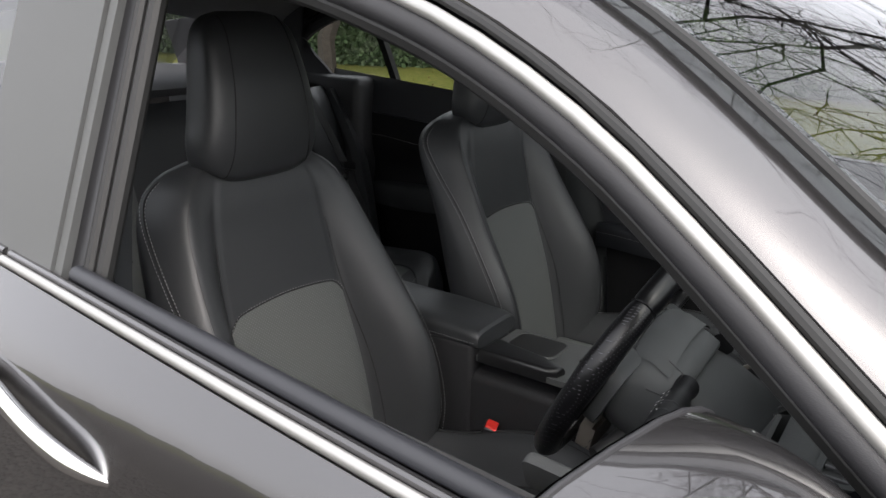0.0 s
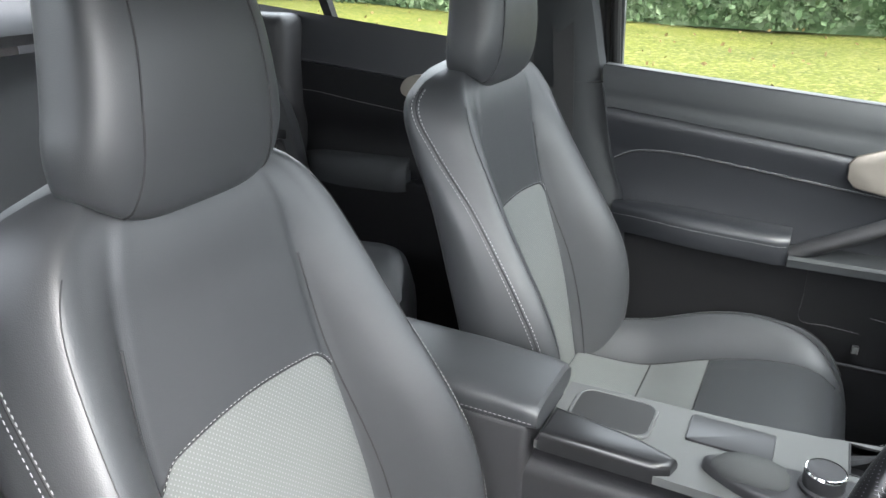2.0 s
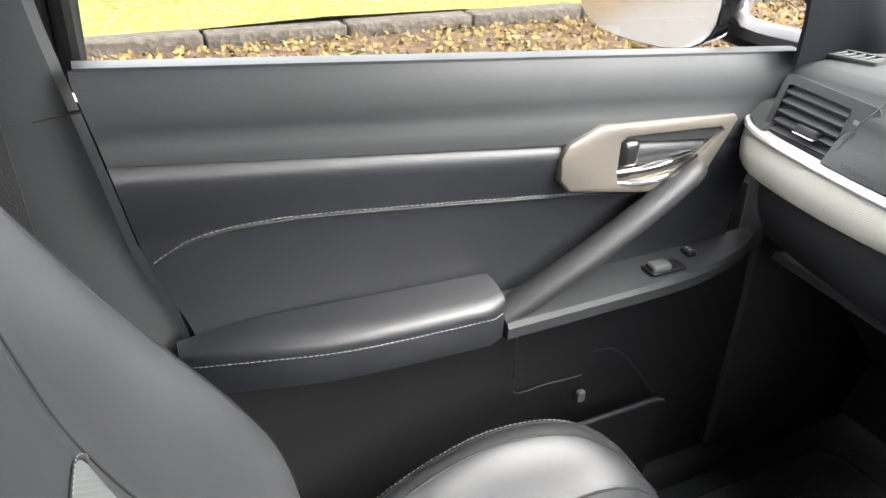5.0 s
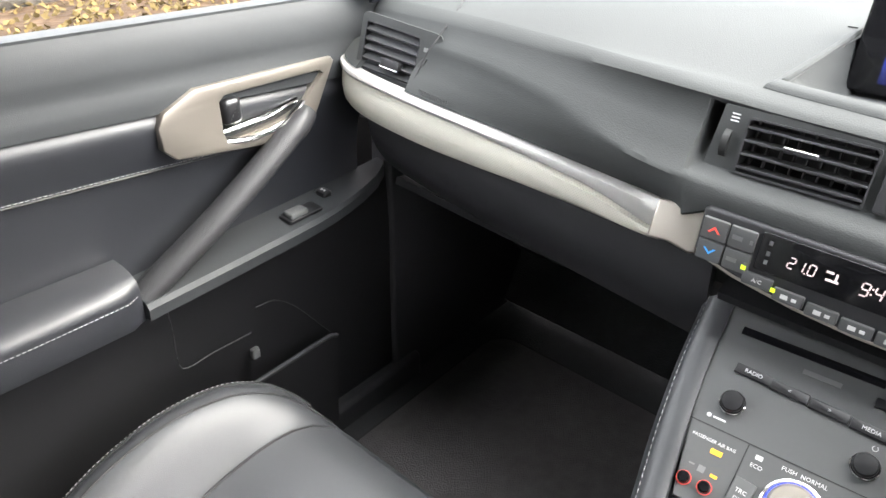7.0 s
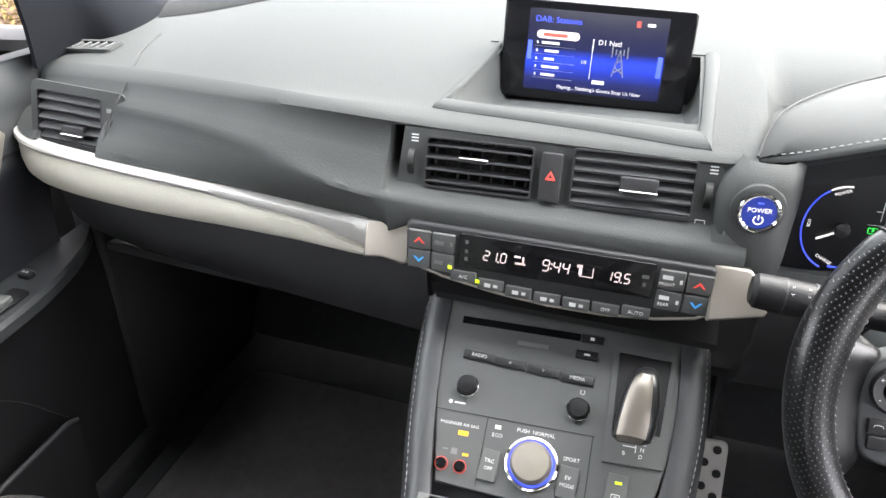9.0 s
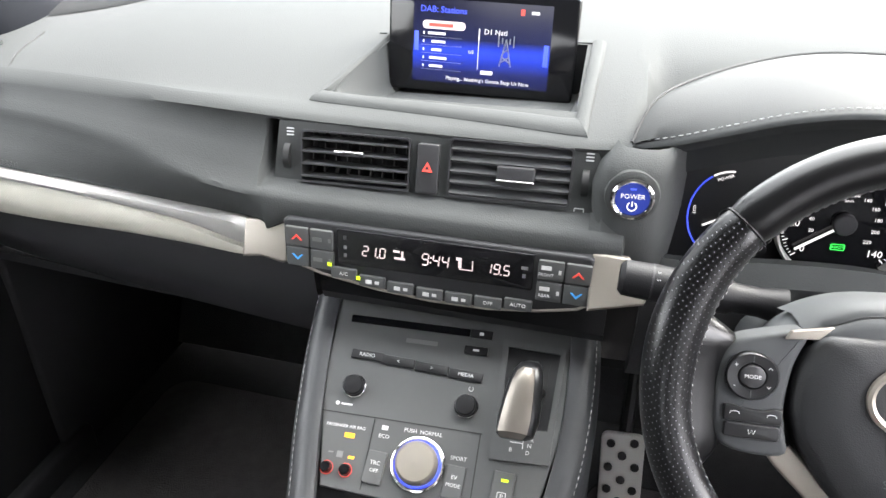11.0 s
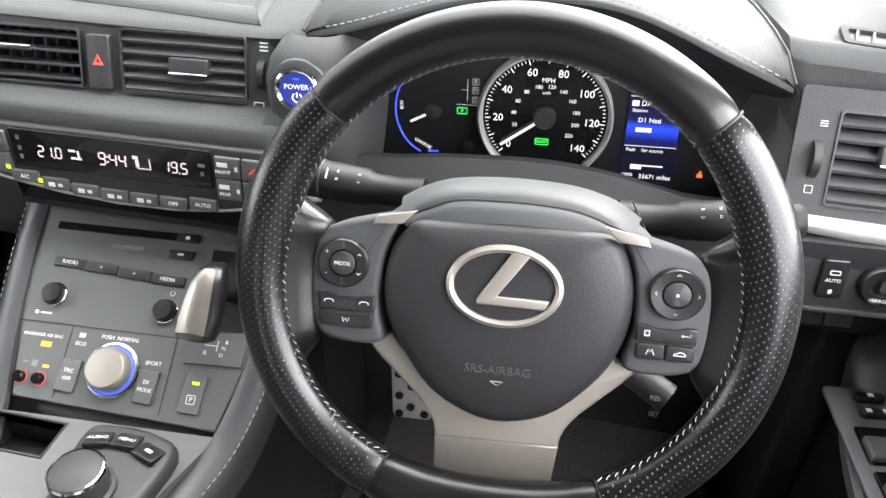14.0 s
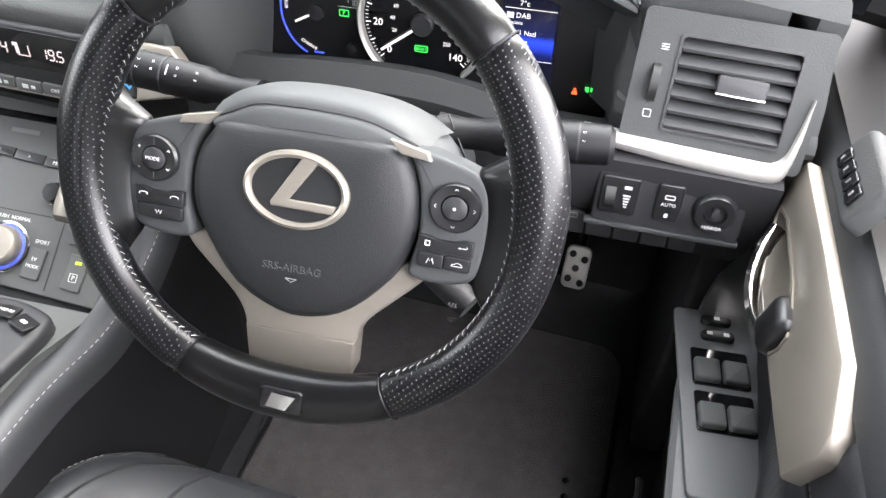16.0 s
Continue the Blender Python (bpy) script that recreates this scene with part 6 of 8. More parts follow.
tri = [(-0.005, -0.004), (0.005, -0.004), (0, 0.005)]
part("triangle_mark", moved(hole_plate(tri, [(x * 0.45, y * 0.45 - 0.0003) for x, y in tri], 0.0004), at2(VP, -0.006, 0.004, 0.0082)), REDMARK, hz)
for x in (-0.142, 0.135):
    part("thumb_wheel", moved(tube([(-0.003, 0, -0.004), (0.003, 0, -0.004)], 0.0135, 20), at2(VP, x, 0.002, -0.002)), RUBBER, dash)
    pieces("airflow_mark", several(*[bar(VP, x + 0.002, 0.022 + 0.003 * k, 0.007, 0.0012, 0.0004) for k in range(3)], moved(hole_plate(rrect(0.009, 0.008, 0.0005), rrect(0.0075, 0.0065, 0.0004), 0.0004), at2(VP, x - 0.003, -0.025, 0.0))), PRINT, dash)

VL = axes((-0.567, 0.250, 0.933), (1, 0.04, -0.10), (0.05, 0.22, 1))
part("vent_plate", moved(hole_plate([(x + 0.012, y) for x, y in rrect(0.122, 0.080, 0.008)], rrect(0.084, 0.060, 0.003), 0.003, -0.002), VL), SOFT, dash)
vent(at2(VL, 0.0, 0.0, 0.0), 0.082, 0.058, 5, (3, 0.006, 0.028, 0.011, False), tilt=36, vanes=6)
part("thumb_wheel", moved(tube([(-0.003, 0, -0.004), (0.003, 0, -0.004)], 0.0125, 18), at2(VL, 0.054, -0.003, 0.001)), RUBBER, dash)
pieces("airflow_mark", several(bar(VL, 0.052, 0.018, 0.006, 0.005, 0.0012), bar(VL, 0.047, -0.026, 0.006, 0.006, 0.0012)), DIM, dash)
part("pad_joint", tube(curve([on_top(-0.530, 0.40, 0.0006), on_top(-0.515, 0.335, 0.0006), on_top(-0.500, 0.300, 0.0006), (-0.497, 0.2585, 0.964), (-0.504, 0.244, 0.945), (-0.512, 0.234, 0.920), (-0.516, 0.2225, 0.902)], 6), 0.0010, 5), SEAM, dash)

VR = axes((0.640, 0.184, 0.921), (1, -0.03, -0.02), (0.0, 0.45, 1))
part("vent_plate", moved(hole_plate([(x - 0.004, y + 0.000) for x, y in rrect(0.136, 0.104, 0.005)], [(x + 0.001, y) for x, y in rrect(0.087, 0.071, 0.003)], 0.004, -0.003), VR), SOFT, dash)
vent(at2(VR, 0.001, 0.0, 0.001), 0.085, 0.069, 6, (2, 0.006, 0.036, 0.014, False), tilt=30, vanes=6)
part("thumb_wheel", moved(tube([(-0.003, 0, -0.004), (0.003, 0, -0.004)], 0.0150, 18), at2(VR, -0.055, -0.002, 0.0)), RUBBER, dash)
pieces("airflow_mark", several(*[bar(VR, -0.053, 0.023 + 0.0018 * k, 0.0055, 0.0007, 0.0012) for k in range(3)], moved(hole_plate(rrect(0.006, 0.006, 0.0005), rrect(0.005, 0.005, 0.0004), 0.0004), at2(VR, -0.055, -0.025, 0.0012))), PRINT, dash)
# driver's end: bright strip, switch panel
rows = []
for k in range(25):
    f = k / 24
    a = Vector((smooth(((0, -0.100), (0.55, 0.030), (0.68, 0.0485), (0.8, 0.0535), (1, 0.0585)), f), smooth(((0, -0.043), (0.55, -0.0455), (0.64, -0.0445), (0.72, -0.036), (0.85, -0.018), (1, 0.006)), f), 0.0))
    b = Vector((smooth(((0, -0.100), (0.55, 0.034), (0.66, 0.0525), (0.8, 0.0585), (1, 0.0600)), f), smooth(((0, -0.054), (0.3, -0.060), (0.55, -0.0625), (0.64, -0.0605), (0.72, -0.050), (0.85, -0.026), (1, 0.005)), f), 0.0))
    rows.append([VR @ (a.lerp(b, u) + Vector((0, 0, h))) for u, h in ((-0.1, -0.010), (0.0, 0.0015), (0.2, 0.005), (0.55, 0.0055), (0.85, 0.003), (1.0, -0.001), (1.05, -0.012))])
part("trim_strip", grid(rows), BRIGHT, dash, "bright satin metal strip")
SWP = axes((0.617, 0.1585, 0.832), (1, 0, 0), (0, 0.12, 1))
part("knee_panel", thick([[Vector((x, face_y(x) - 0.008 + 0.07 * f * f, 0.866 - 0.135 * f)) for x in [0.20 + 0.0495 * j for j in range(11)]] for f in [k / 6 for k in range(7)]], 0.012), HARD, dash, "black knee panel below the wheel")
swp = part("switch_panel", moved(prism(rrect(0.118, 0.054, 0.006), 0.010, 0.002, -0.006), SWP), HARD, dash, "black panel of small switches")
part("panel_edge", moved(block(-0.062, 0.062, -0.0022, 0.0022, 0.0, 0.0065, 0.001), at2(SWP, -0.002, -0.028)), SHROUDSKIN, swp)
for x, w in ((-0.040, 0.030), (-0.001, 0.020)):
    part("rocker", moved(prism(rrect(w, 0.034, 0.003), 0.006, 0.0015, 0.002), at2(SWP, x, 0.002)), SMOOTH, swp)
part("dimmer_wheel", moved(tube([(-0.004, 0, 0.004), (0.004, 0, 0.004)], 0.0105, 16), at2(SWP, -0.047, 0.0)), RUBBER, swp)
pieces("dimmer_mark", several(*[bar(SWP, -0.034, 0.003 - 0.0026 * k, 0.0058 - 0.0008 * k, 0.0012, 0.0082) for k in range(5)], bar(SWP, -0.034, 0.0105, 0.006, 0.0028, 0.0082)), PRINT, swp)
pieces("rocker_mark", several(moved(hole_plate(rrect(0.008, 0.004, 0.001), rrect(0.0066, 0.0026, 0.0007), 0.0004), at2(SWP, -0.001, 0.008, 0.0082)), bar(SWP, -0.001, -0.009, 0.0028, 0.0035, 0.0082)), PRINT, swp)
words("AUTO", 0.0042, at2(SWP, -0.001, 0.001, 0.0083), PRINT, swp)
mk = part("mirror_knob", moved(lathe([(0.0, 0.0), (0.017, 0.0), (0.017, 0.006), (0.015, 0.009), (0.009, 0.009), (0.008, 0.006), (0.0, 0.006)], 28), at2(SWP, 0.035, 0.001, 0.003)), SMOOTH, swp)
part("knob_pointer", moved(prism(rrect(0.006, 0.008, 0.002), 0.006), at2(SWP, 0.035, 0.002, 0.008)), HARD, mk)
words("MIRROR", 0.0042, at2(SWP, 0.035, -0.011, 0.0123), PRINT, swp)
SW2 = axes((0.625, 0.168, 0.793), (1, 0, 0), (0, 0.25, 1))
for k in range(5):
    part("blank_switch", moved(prism(rrect(0.0218, 0.021, 0.002), 0.016, 0.001, -0.012), at2(SW2, -0.081 + 0.0233 * k, -0.004, 0)), SMOOTH, dash)
pieces("switch_mark", several(*[moved(hole_plate(rrect(0.008, 0.005, 0.001), rrect(0.0066, 0.0036, 0.0007), 0.0004), at2(SW2, x, 0.002, 0.0042)) for x in (-0.081, -0.011, 0.0122)]), DIM, dash)

# loudspeaker mesh at the back of the pad
mesh_front = curve([(-0.590, 0.484, 0), (-0.53, 0.501, 0), (-0.472, 0.539, 0), (-0.440, 0.566, 0)], 5)
mesh_back = curve([(-0.640, 0.585, 0), (-0.58, 0.610, 0), (-0.51, 0.634, 0), (-0.455, 0.650, 0)], 5)
part("speaker_mesh", grid([[on_top(*a.lerp(b, f).xy, 0.0006 + 0.0022 * min(1, 8 * f)) for a, b in zip(mesh_front, mesh_back)] for f in (0, 0.05, 0.12, 0.4, 0.7, 1)]), SPEAKERMESH, dash, "dark punched loudspeaker mesh", recalc=False)
# defroster slots at both ends
for cx, cy, sg in ((-0.602, 0.352, -1), (0.646, 0.262, 1)):
    DF = axes(on_top(cx, cy, 0.0015), (0.95, -0.06, -0.06 * sg), (0, 1, 0.12))
    part("defroster_slot", moved(hole_plate(rrect(0.085, 0.030, 0.004), rrect(0.074, 0.020, 0.003), 0.004), DF), SOFT, dash)
    part("slot_floor", moved(prism(rrect(0.075, 0.021, 0.003), 0.001), DF), RUBBER, dash)
    for k in range(6):
        part("fin", moved(block(-0.0012, 0.0012, -0.010, 0.010, 0.0, 0.004, 0.0008), at2(DF, -0.031 + 0.0125 * k, 0, 0, -12)), SLATSKIN, dash)
words("SRS AIRBAG", 0.009, axes((-0.47, 0.2135, 0.908), (1, -0.11, -0.06), (0, 0.3, 1)), HARD, dash)

# ---- start button ----
PB = axes((0.1835, 0.1835, 0.9455), (1, 0.04, 0), (0, 0.10, 1))
part("button_boss", moved(lathe([(0.0235, -0.008), (0.0225, -0.0035), (0.0205, -0.0025), (0.0, -0.0030)], 36), PB), SOFT, dash)
pb = part("start_button", moved(lathe([(0.0180, -0.002), (0.0180, 0.003), (0.0164, 0.0042), (0.0146, 0.003), (0.0146, 0.0)], 36), PB), CHROME, dash, "chrome ring round the start button")
part("button_face", moved(lathe([(0.0145, 0.0), (0.0142, 0.002), (0.0, 0.0030)], 32), PB), NAVY, pb, "dark blue button face")
words("POWER", 0.0058, at2(PB, 0, 0.0025, 0.0036), LIT, pb)
part("power_mark", moved(both(tube([(0.0038 * math.cos(a), 0.0038 * math.sin(a) - 0.0062, 0.0034) for a in [radians(125 + 290 * k / 16) for k in range(17)]], 0.0006, 4), tube([(0, -0.0060, 0.0034), (0, -0.0018, 0.0034)], 0.0006, 4)), PB), LIT, pb)
part("button_lamp", bar(PB, 0.0, 0.0090, 0.005, 0.0014, 0.0030), BLUELIT, pb)

# ---- climate panel ----
CP = axes((0.0135, 0.163, 0.8685), (1, 0, -0.034), (0, 0.06, 1))
o = [(-0.142, 0.028), (-0.138, 0.031), (0.140, 0.031), (0.144, 0.028), (0.142, -0.0175), (0.134, -0.0225), (0.10, -0.0300), (0.055, -0.0352), (0.0, -0.0358), (-0.05, -0.0320), (-0.105, -0.0235), (-0.136, -0.0145), (-0.142, -0.010)]
cp = part("climate_panel", moved(prism(o, 0.012, 0.003, -0.012), CP), HARD, dash, "black climate control panel")
part("panel_rim", moved(tube([(x, y, -0.002) for x, y in o[4:12]], 0.0022, 8), CP), SATIN, cp)
disp = part("climate_display", moved(prism(rrect(0.182, 0.036, 0.002), 0.002, 0.0006), at2(CP, 0.002, 0.0095, 0.0)), GLOSSB, cp, "gloss black lit display")
DM = at2(CP, 0.002, 0.0095, 0.0021)
SEGMENTS = {"0": "abcdef", "1": "bc", "2": "abged", "4": "fgbc", "5": "afgcd", "9": "abcdfg"}


def digits(body, x, h, m):
    """Seven-segment figures, leaning a little, each one its own part."""
    w, t, lean = h * 0.5, h * 0.11, Matrix(((1, 0.10, 0, 0), (0, 1, 0, 0), (0, 0, 1, 0), (0, 0, 0, 1)))
    at = {"a": (0, h / 2, w - t, t), "g": (0, 0, w - t, t), "d": (0, -h / 2, w - t, t), "b": (w / 2, h / 4, t, h / 2 - t), "c": (w / 2, -h / 4, t, h / 2 - t), "f": (-w / 2, h / 4, t, h / 2 - t), "e": (-w / 2, -h / 4, t, h / 2 - t)}
    for ch in body:
        mm = at2(m, x, -0.001) @ lean
        if ch in ".:":
            mm = at2(m, x - h * 0.30, -0.001) @ lean
            part("digit_dot", both(*[bar(mm, 0, y, t * 1.2, t * 1.2) for y in ((-h / 2,) if ch == "." else (h * 0.22, -h * 0.22))]), PINKLIT, disp)
            x += h * 0.14
        else:
            part("digit", both(*[bar(mm, *at[q]) for q in SEGMENTS[ch]]), PINKLIT, disp)
            x += h * 0.76


digits("21.0", -0.0635, 0.0098, DM)
digits("9:44", -0.0070, 0.0112, DM)
digits("19.5", 0.0510, 0.0098, DM)
part("seat_mark", both(bar(DM, -0.034, 0.003, 0.006, 0.002), bar(DM, -0.031, -0.004, 0.010, 0.002), bar(DM, -0.0285, 0.0, 0.0018, 0.007)), PINKLIT, disp)
part("fan_mark", both(bar(DM, 0.024, 0.004, 0.005, 0.003), bar(DM, 0.025, -0.0015, 0.003, 0.007), bar(DM, 0.0305, -0.006, 0.012, 0.0008), bar(DM, 0.0365, -0.001, 0.0008, 0.010)), PINKLIT, disp)
pieces("mode_mark", several(bar(DM, -0.083, 0.010, 0.003, 0.004), bar(DM, -0.083, 0.0, 0.003, 0.004), bar(DM, -0.083, -0.008, 0.003, 0.004), bar(DM, 0.083, 0.004, 0.006, 0.003), bar(DM, 0.083, -0.004, 0.003, 0.004)), DIM, disp)
for x in (-0.128, -0.104, 0.108, 0.132):
    for y in (0.014, -0.007):
        b = part("climate_button", moved(prism(rrect(0.0225, 0.0195, 0.0015), 0.004, 0.001), at2(CP, x, y, -0.001)), PANEL, cp)
        if x == -0.128 or x == 0.132:
            ch = [(-0.0055, -0.003), (0, 0.003), (0.0055, -0.003), (0.0035, -0.003), (0, 0.0005), (-0.0035, -0.003)]
            part("arrow_mark", moved(prism([(u, v if y > 0 else -v) for u, v in ch], 0.0004), at2(CP, x, y, 0.0032)), REDMARK if y > 0 else BLUEMARK, b)
        else:
            part("button_mark", both(bar(CP, x - 0.004, y + (0.003 if x > 0 else 0), 0.009, 0.004, 0.0032), bar(CP, x + 0.008, y, 0.0025, 0.004, 0.0032)), PRINT if x > 0 else DIM, b)
            if x > 0:
                words("FRONT" if y > 0 else "REAR", 0.0042, at2(CP, x - 0.004, y - 0.004, 0.0033), PRINT, b)
pieces("lit_lamp", several(bar(CP, -0.0965, -0.0100, 0.004, 0.004, 0.0032), bar(CP, -0.0685, -0.0205, 0.004, 0.004, 0.0034)), LIMELIT, cp)
for k, body in enumerate(("A/C", "", "", "", "", "OFF", "AUTO")):
    x = -0.083 + 0.0275 * k
    y = smooth(((-0.083, -0.0185), (-0.055, -0.0232), (0.0, -0.0275), (0.055, -0.0275), (0.082, -0.0252)), x)
    b = part("climate_button", moved(prism(rrect(0.0255, 0.0115, 0.0015), 0.004, 0.001), at2(CP, x, y, -0.001)), PANEL, cp)
    if body:
        words(body, 0.0052, at2(CP, x, y, 0.0033), PRINT, b)
    else:
        part("button_mark", both(bar(CP, x - 0.003, y, 0.006, 0.004, 0.0032), bar(CP, x + 0.005, y, 0.004, 0.003, 0.0032)), PRINT, b)

# ---- display in its cowl ----
screen = thing("dash_display", (SX, 0.38, 0.957), "black dash display showing a blue radio menu", "screen")
DP = axes((SX + 0.002, 0.378, 1.0125), (1, -0.004, -0.03), (0, 0.12, 1))
part("housing", moved(prism(rrect(0.200, 0.106, 0.004), 0.016, 0.002, -0.016), DP), GLOSSB, screen, "gloss black housing")
lit = part("screen_face", moved(prism(rrect(0.146, 0.086, 0.001), 0.0006), at2(DP, 0, 0.001, 0.0)), SCREEN, screen, "lit blue screen")
part("base", block(SX - 0.05, SX + 0.05, 0.386, 0.40, 0.950, 0.985, 0.004), HARD, screen)
words("DAB: Stations", 0.0088, at2(DP, -0.066, 0.033, 0.0008), BLUELIT, lit, align="LEFT")
words("D1 Natl", 0.0075, at2(DP, 0.003, 0.014, 0.0008), LIT, lit, align="LEFT")
words("1/5", 0.005, at2(DP, -0.010, -0.008, 0.0008), LIT, lit)
words("Playing... Nothing's Gonna Stop Us Now", 0.0055, at2(DP, -0.036, -0.037, 0.0008), LIT, lit, align="LEFT")
pieces("list_line", several(*[bar(DP, -0.042, 0.0050 - 0.0085 * k, 0.044, 0.0004, 0.0008) for k in range(5)]), DIM, lit)
pieces("list_mark", several(*[bar(DP, -0.0475 + 0.002 * (k % 2), 0.0088 - 0.0085 * k, 0.019 - 0.004 * (k % 3), 0.0026, 0.0008) for k in range(5)], *[bar(DP, -0.0615, 0.0088 - 0.0085 * k, 0.0016, 0.0026, 0.0008) for k in range(5)], bar(DP, -0.002, 0.011, 0.0012, 0.012, 0.0008), bar(DP, -0.002, -0.01, 0.0006, 0.03, 0.0008), bar(DP, 0.008, -0.028, 0.013, 0.004, 0.0008), bar(DP, 0.055, 0.036, 0.008, 0.003, 0.0008)), LIT, lit)
part("chosen_row", moved(prism(rrect(0.046, 0.0085, 0.004), 0.0004), at2(DP, -0.040, 0.0175, 0.0006)), PINKLIT, lit)
part("chosen_row_mark", bar(DP, -0.043, 0.0175, 0.026, 0.0035, 0.0011), REDMARK, lit)
part("mast_mark", both(*[moved(tube(q, 0.0007, 4), at2(DP, 0.027, -0.006, 0.0012)) for q in ([(-0.006, -0.014, 0), (0, 0.014, 0)], [(0.006, -0.014, 0), (0, 0.014, 0)], [(-0.005, -0.010, 0), (0.004, -0.004, 0)], [(0.005, -0.010, 0), (-0.004, -0.004, 0)], [(-0.003, 0.0, 0), (0.003, 0.004, 0)], [(-0.008, 0.006, 0), (-0.008, 0.018, 0)], [(0.008, 0.006, 0), (0.008, 0.018, 0)], [(-0.004, 0.009, 0), (-0.004, 0.015, 0)], [(0.004, 0.009, 0), (0.004, 0.015, 0)])]), DIM, lit)
pieces("side_tab", several(bar(DP, -0.0695, 0.000, 0.0045, 0.020, 0.0007), bar(DP, 0.0690, -0.006, 0.005, 0.022, 0.0007)), BLUELIT, lit)
part("corner_mark", bar(DP, 0.042, 0.036, 0.004, 0.006, 0.0008), REDMARK, lit)

# ---- instruments under their hood ----
inst = thing("instrument_cluster", (0.38, 0.28, 0.83), "lit instrument cluster with speedometer under a stitched hood", "instrument cluster")
FRONT_EDGE = ((0.179, 0.977), (0.215, 0.985), (0.26, 1.000), (0.30, 1.013), (0.34, 1.021), (0.37, 1.023), (0.41, 1.022), (0.44, 1.0165), (0.471, 1.0055), (0.494, 0.9955), (0.516, 0.986), (0.538, 0.977), (0.563, 0.967))
BACK_SEAM = ((0, 0.179, 0.223, 0.979), (0.04, 0.186, 0.245, 0.992), (0.08, 0.197, 0.268, 1.003), (0.15, 0.222, 0.30, 1.009), (0.25, 0.268, 0.343, 1.014), (0.4, 0.325, 0.378, 1.018), (0.55, 0.38, 0.392, 1.019), (0.7, 0.44, 0.386, 1.018), (0.82, 0.50, 0.362, 1.010), (0.9, 0.537, 0.31, 0.999), (0.95, 0.550, 0.266, 0.992), (0.98, 0.558, 0.228, 0.984), (1, 0.563, 0.205, 0.969))


def hood_row(u, drop=0.0, back=0.0, rise=0.0):
    """A line across the hood: u from its front edge (0) to the seam behind it (1)."""
    out = []
    for k in range(49):
        q = k / 48
        x = 0.179 + 0.384 * q
        f = Vector((x, 0.223 - 0.018 * q - 0.006 * math.sin(math.pi * q), smooth(FRONT_EDGE, x)))
        g = Vector([smooth([(r[0], r[i]) for r in BACK_SEAM], q) for i in (1, 2, 3)])
        p = f.lerp(g, u)
        out.append(p + Vector((0, back, rise * math.sin(math.pi * q) ** 0.5 - drop)))
    return out


hr = [hood_row(0, 0.060, 0.062), hood_row(0, 0.034, 0.050), hood_row(0, 0.020, 0.022), hood_row(0, 0.010, 0.006), hood_row(0, 0.0045, 0.0), hood_row(0, 0.0012, 0.0008), hood_row(0.0, 0.0, 0.004), hood_row(0.12, 0.0, 0.0, 0.003), hood_row(0.35, 0.0, 0.0, 0.006), hood_row(0.6, 0.0, 0.0, 0.006), hood_row(0.85, 0.0, 0.0, 0.004), hood_row(0.97, 0.0, 0.0, 0.001), hood_row(1.0, 0.004)]
hd = part("hood", grid(hr), HOODSKIN, inst, "charcoal leather hood with pale stitching", angle=60, recalc=False)
part("stitching", dashes([p + Vector((0, 0.003, 0.0009)) for p in hood_row(0.03, 0.0, 0.0, 0.0012)], 0.0040, 0.0024, 0.0006), STITCH, hd, "pale stitching")
part("seam", tube([p + Vector((0, 0, 0.0006)) for p in hood_row(1.0)], 0.0012, 5), SEAM, hd)
# cheek with the start button, then the inner walls beside the dials
cheek = []
for z, dy in ((0.979, 0.024), (0.973, 0.010), (0.962, 0.002), (0.945, 0.0), (0.925, -0.001), (0.908, -0.001), (0.895, 0.0), (0.880, 0.004), (0.862, 0.012), (0.84, 0.024)):
    left = smooth(((0.84, 0.160), (0.88, 0.158), (0.905, 0.152), (0.94, 0.1475), (0.958, 0.151), (0.972, 0.160), (0.984, 0.170)), z)
    cheek.append([Vector((left + (0.236 - left) * u, y + dy, z)) for u, y in ((0.0, 0.225), (0.02, 0.205), (0.06, 0.195), (0.14, 0.1885), (0.3, 0.186), (0.5, 0.187), (0.62, 0.192), (0.72, 0.203), (0.80, 0.222), (0.88, 0.250), (0.95, 0.275), (1.0, 0.290))])
part("side_shroud", grid(cheek), SOFT, inst, "charcoal cheek round the start button", angle=60, recalc=False)
part("side_shroud", grid([[Vector((0.566 - 0.034 * u + 0.012 * v * (1 - u), 0.2025 + 0.088 * u, smooth(FRONT_EDGE, 0.566 - 0.034 * u) - 0.002 - (0.105 + 0.03 * u) * v)) for u in (0, 0.04, 0.1, 0.3, 0.6, 0.85, 1)] for v in (0, 0.1, 0.3, 0.6, 0.85, 1)]), SOFT, inst, "charcoal cheek beside the dials", angle=60, recalc=False)
IP = axes((0.380, 0.279, 0.892), (1, 0, 0.012), (0, 0.10, 1))
o = [(-0.172, -0.066), (-0.168, 0.03), (-0.12, 0.072), (0, 0.092), (0.10, 0.085), (0.165, 0.055), (0.178, 0.0), (0.175, -0.07)]
fp = part("dial_plate", moved(prism(o, 0.003, 0.001, -0.006), IP), SMOOTH, inst, "matt black dial plate")
lowlip = curve([(0.188, 0.240, 0.872), (0.21, 0.228, 0.862), (0.25, 0.222, 0.863), (0.30, 0.220, 0.869), (0.38, 0.219, 0.872), (0.438, 0.219, 0.866), (0.48, 0.220, 0.856), (0.515, 0.222, 0.848), (0.57, 0.225, 0.845)], 6)
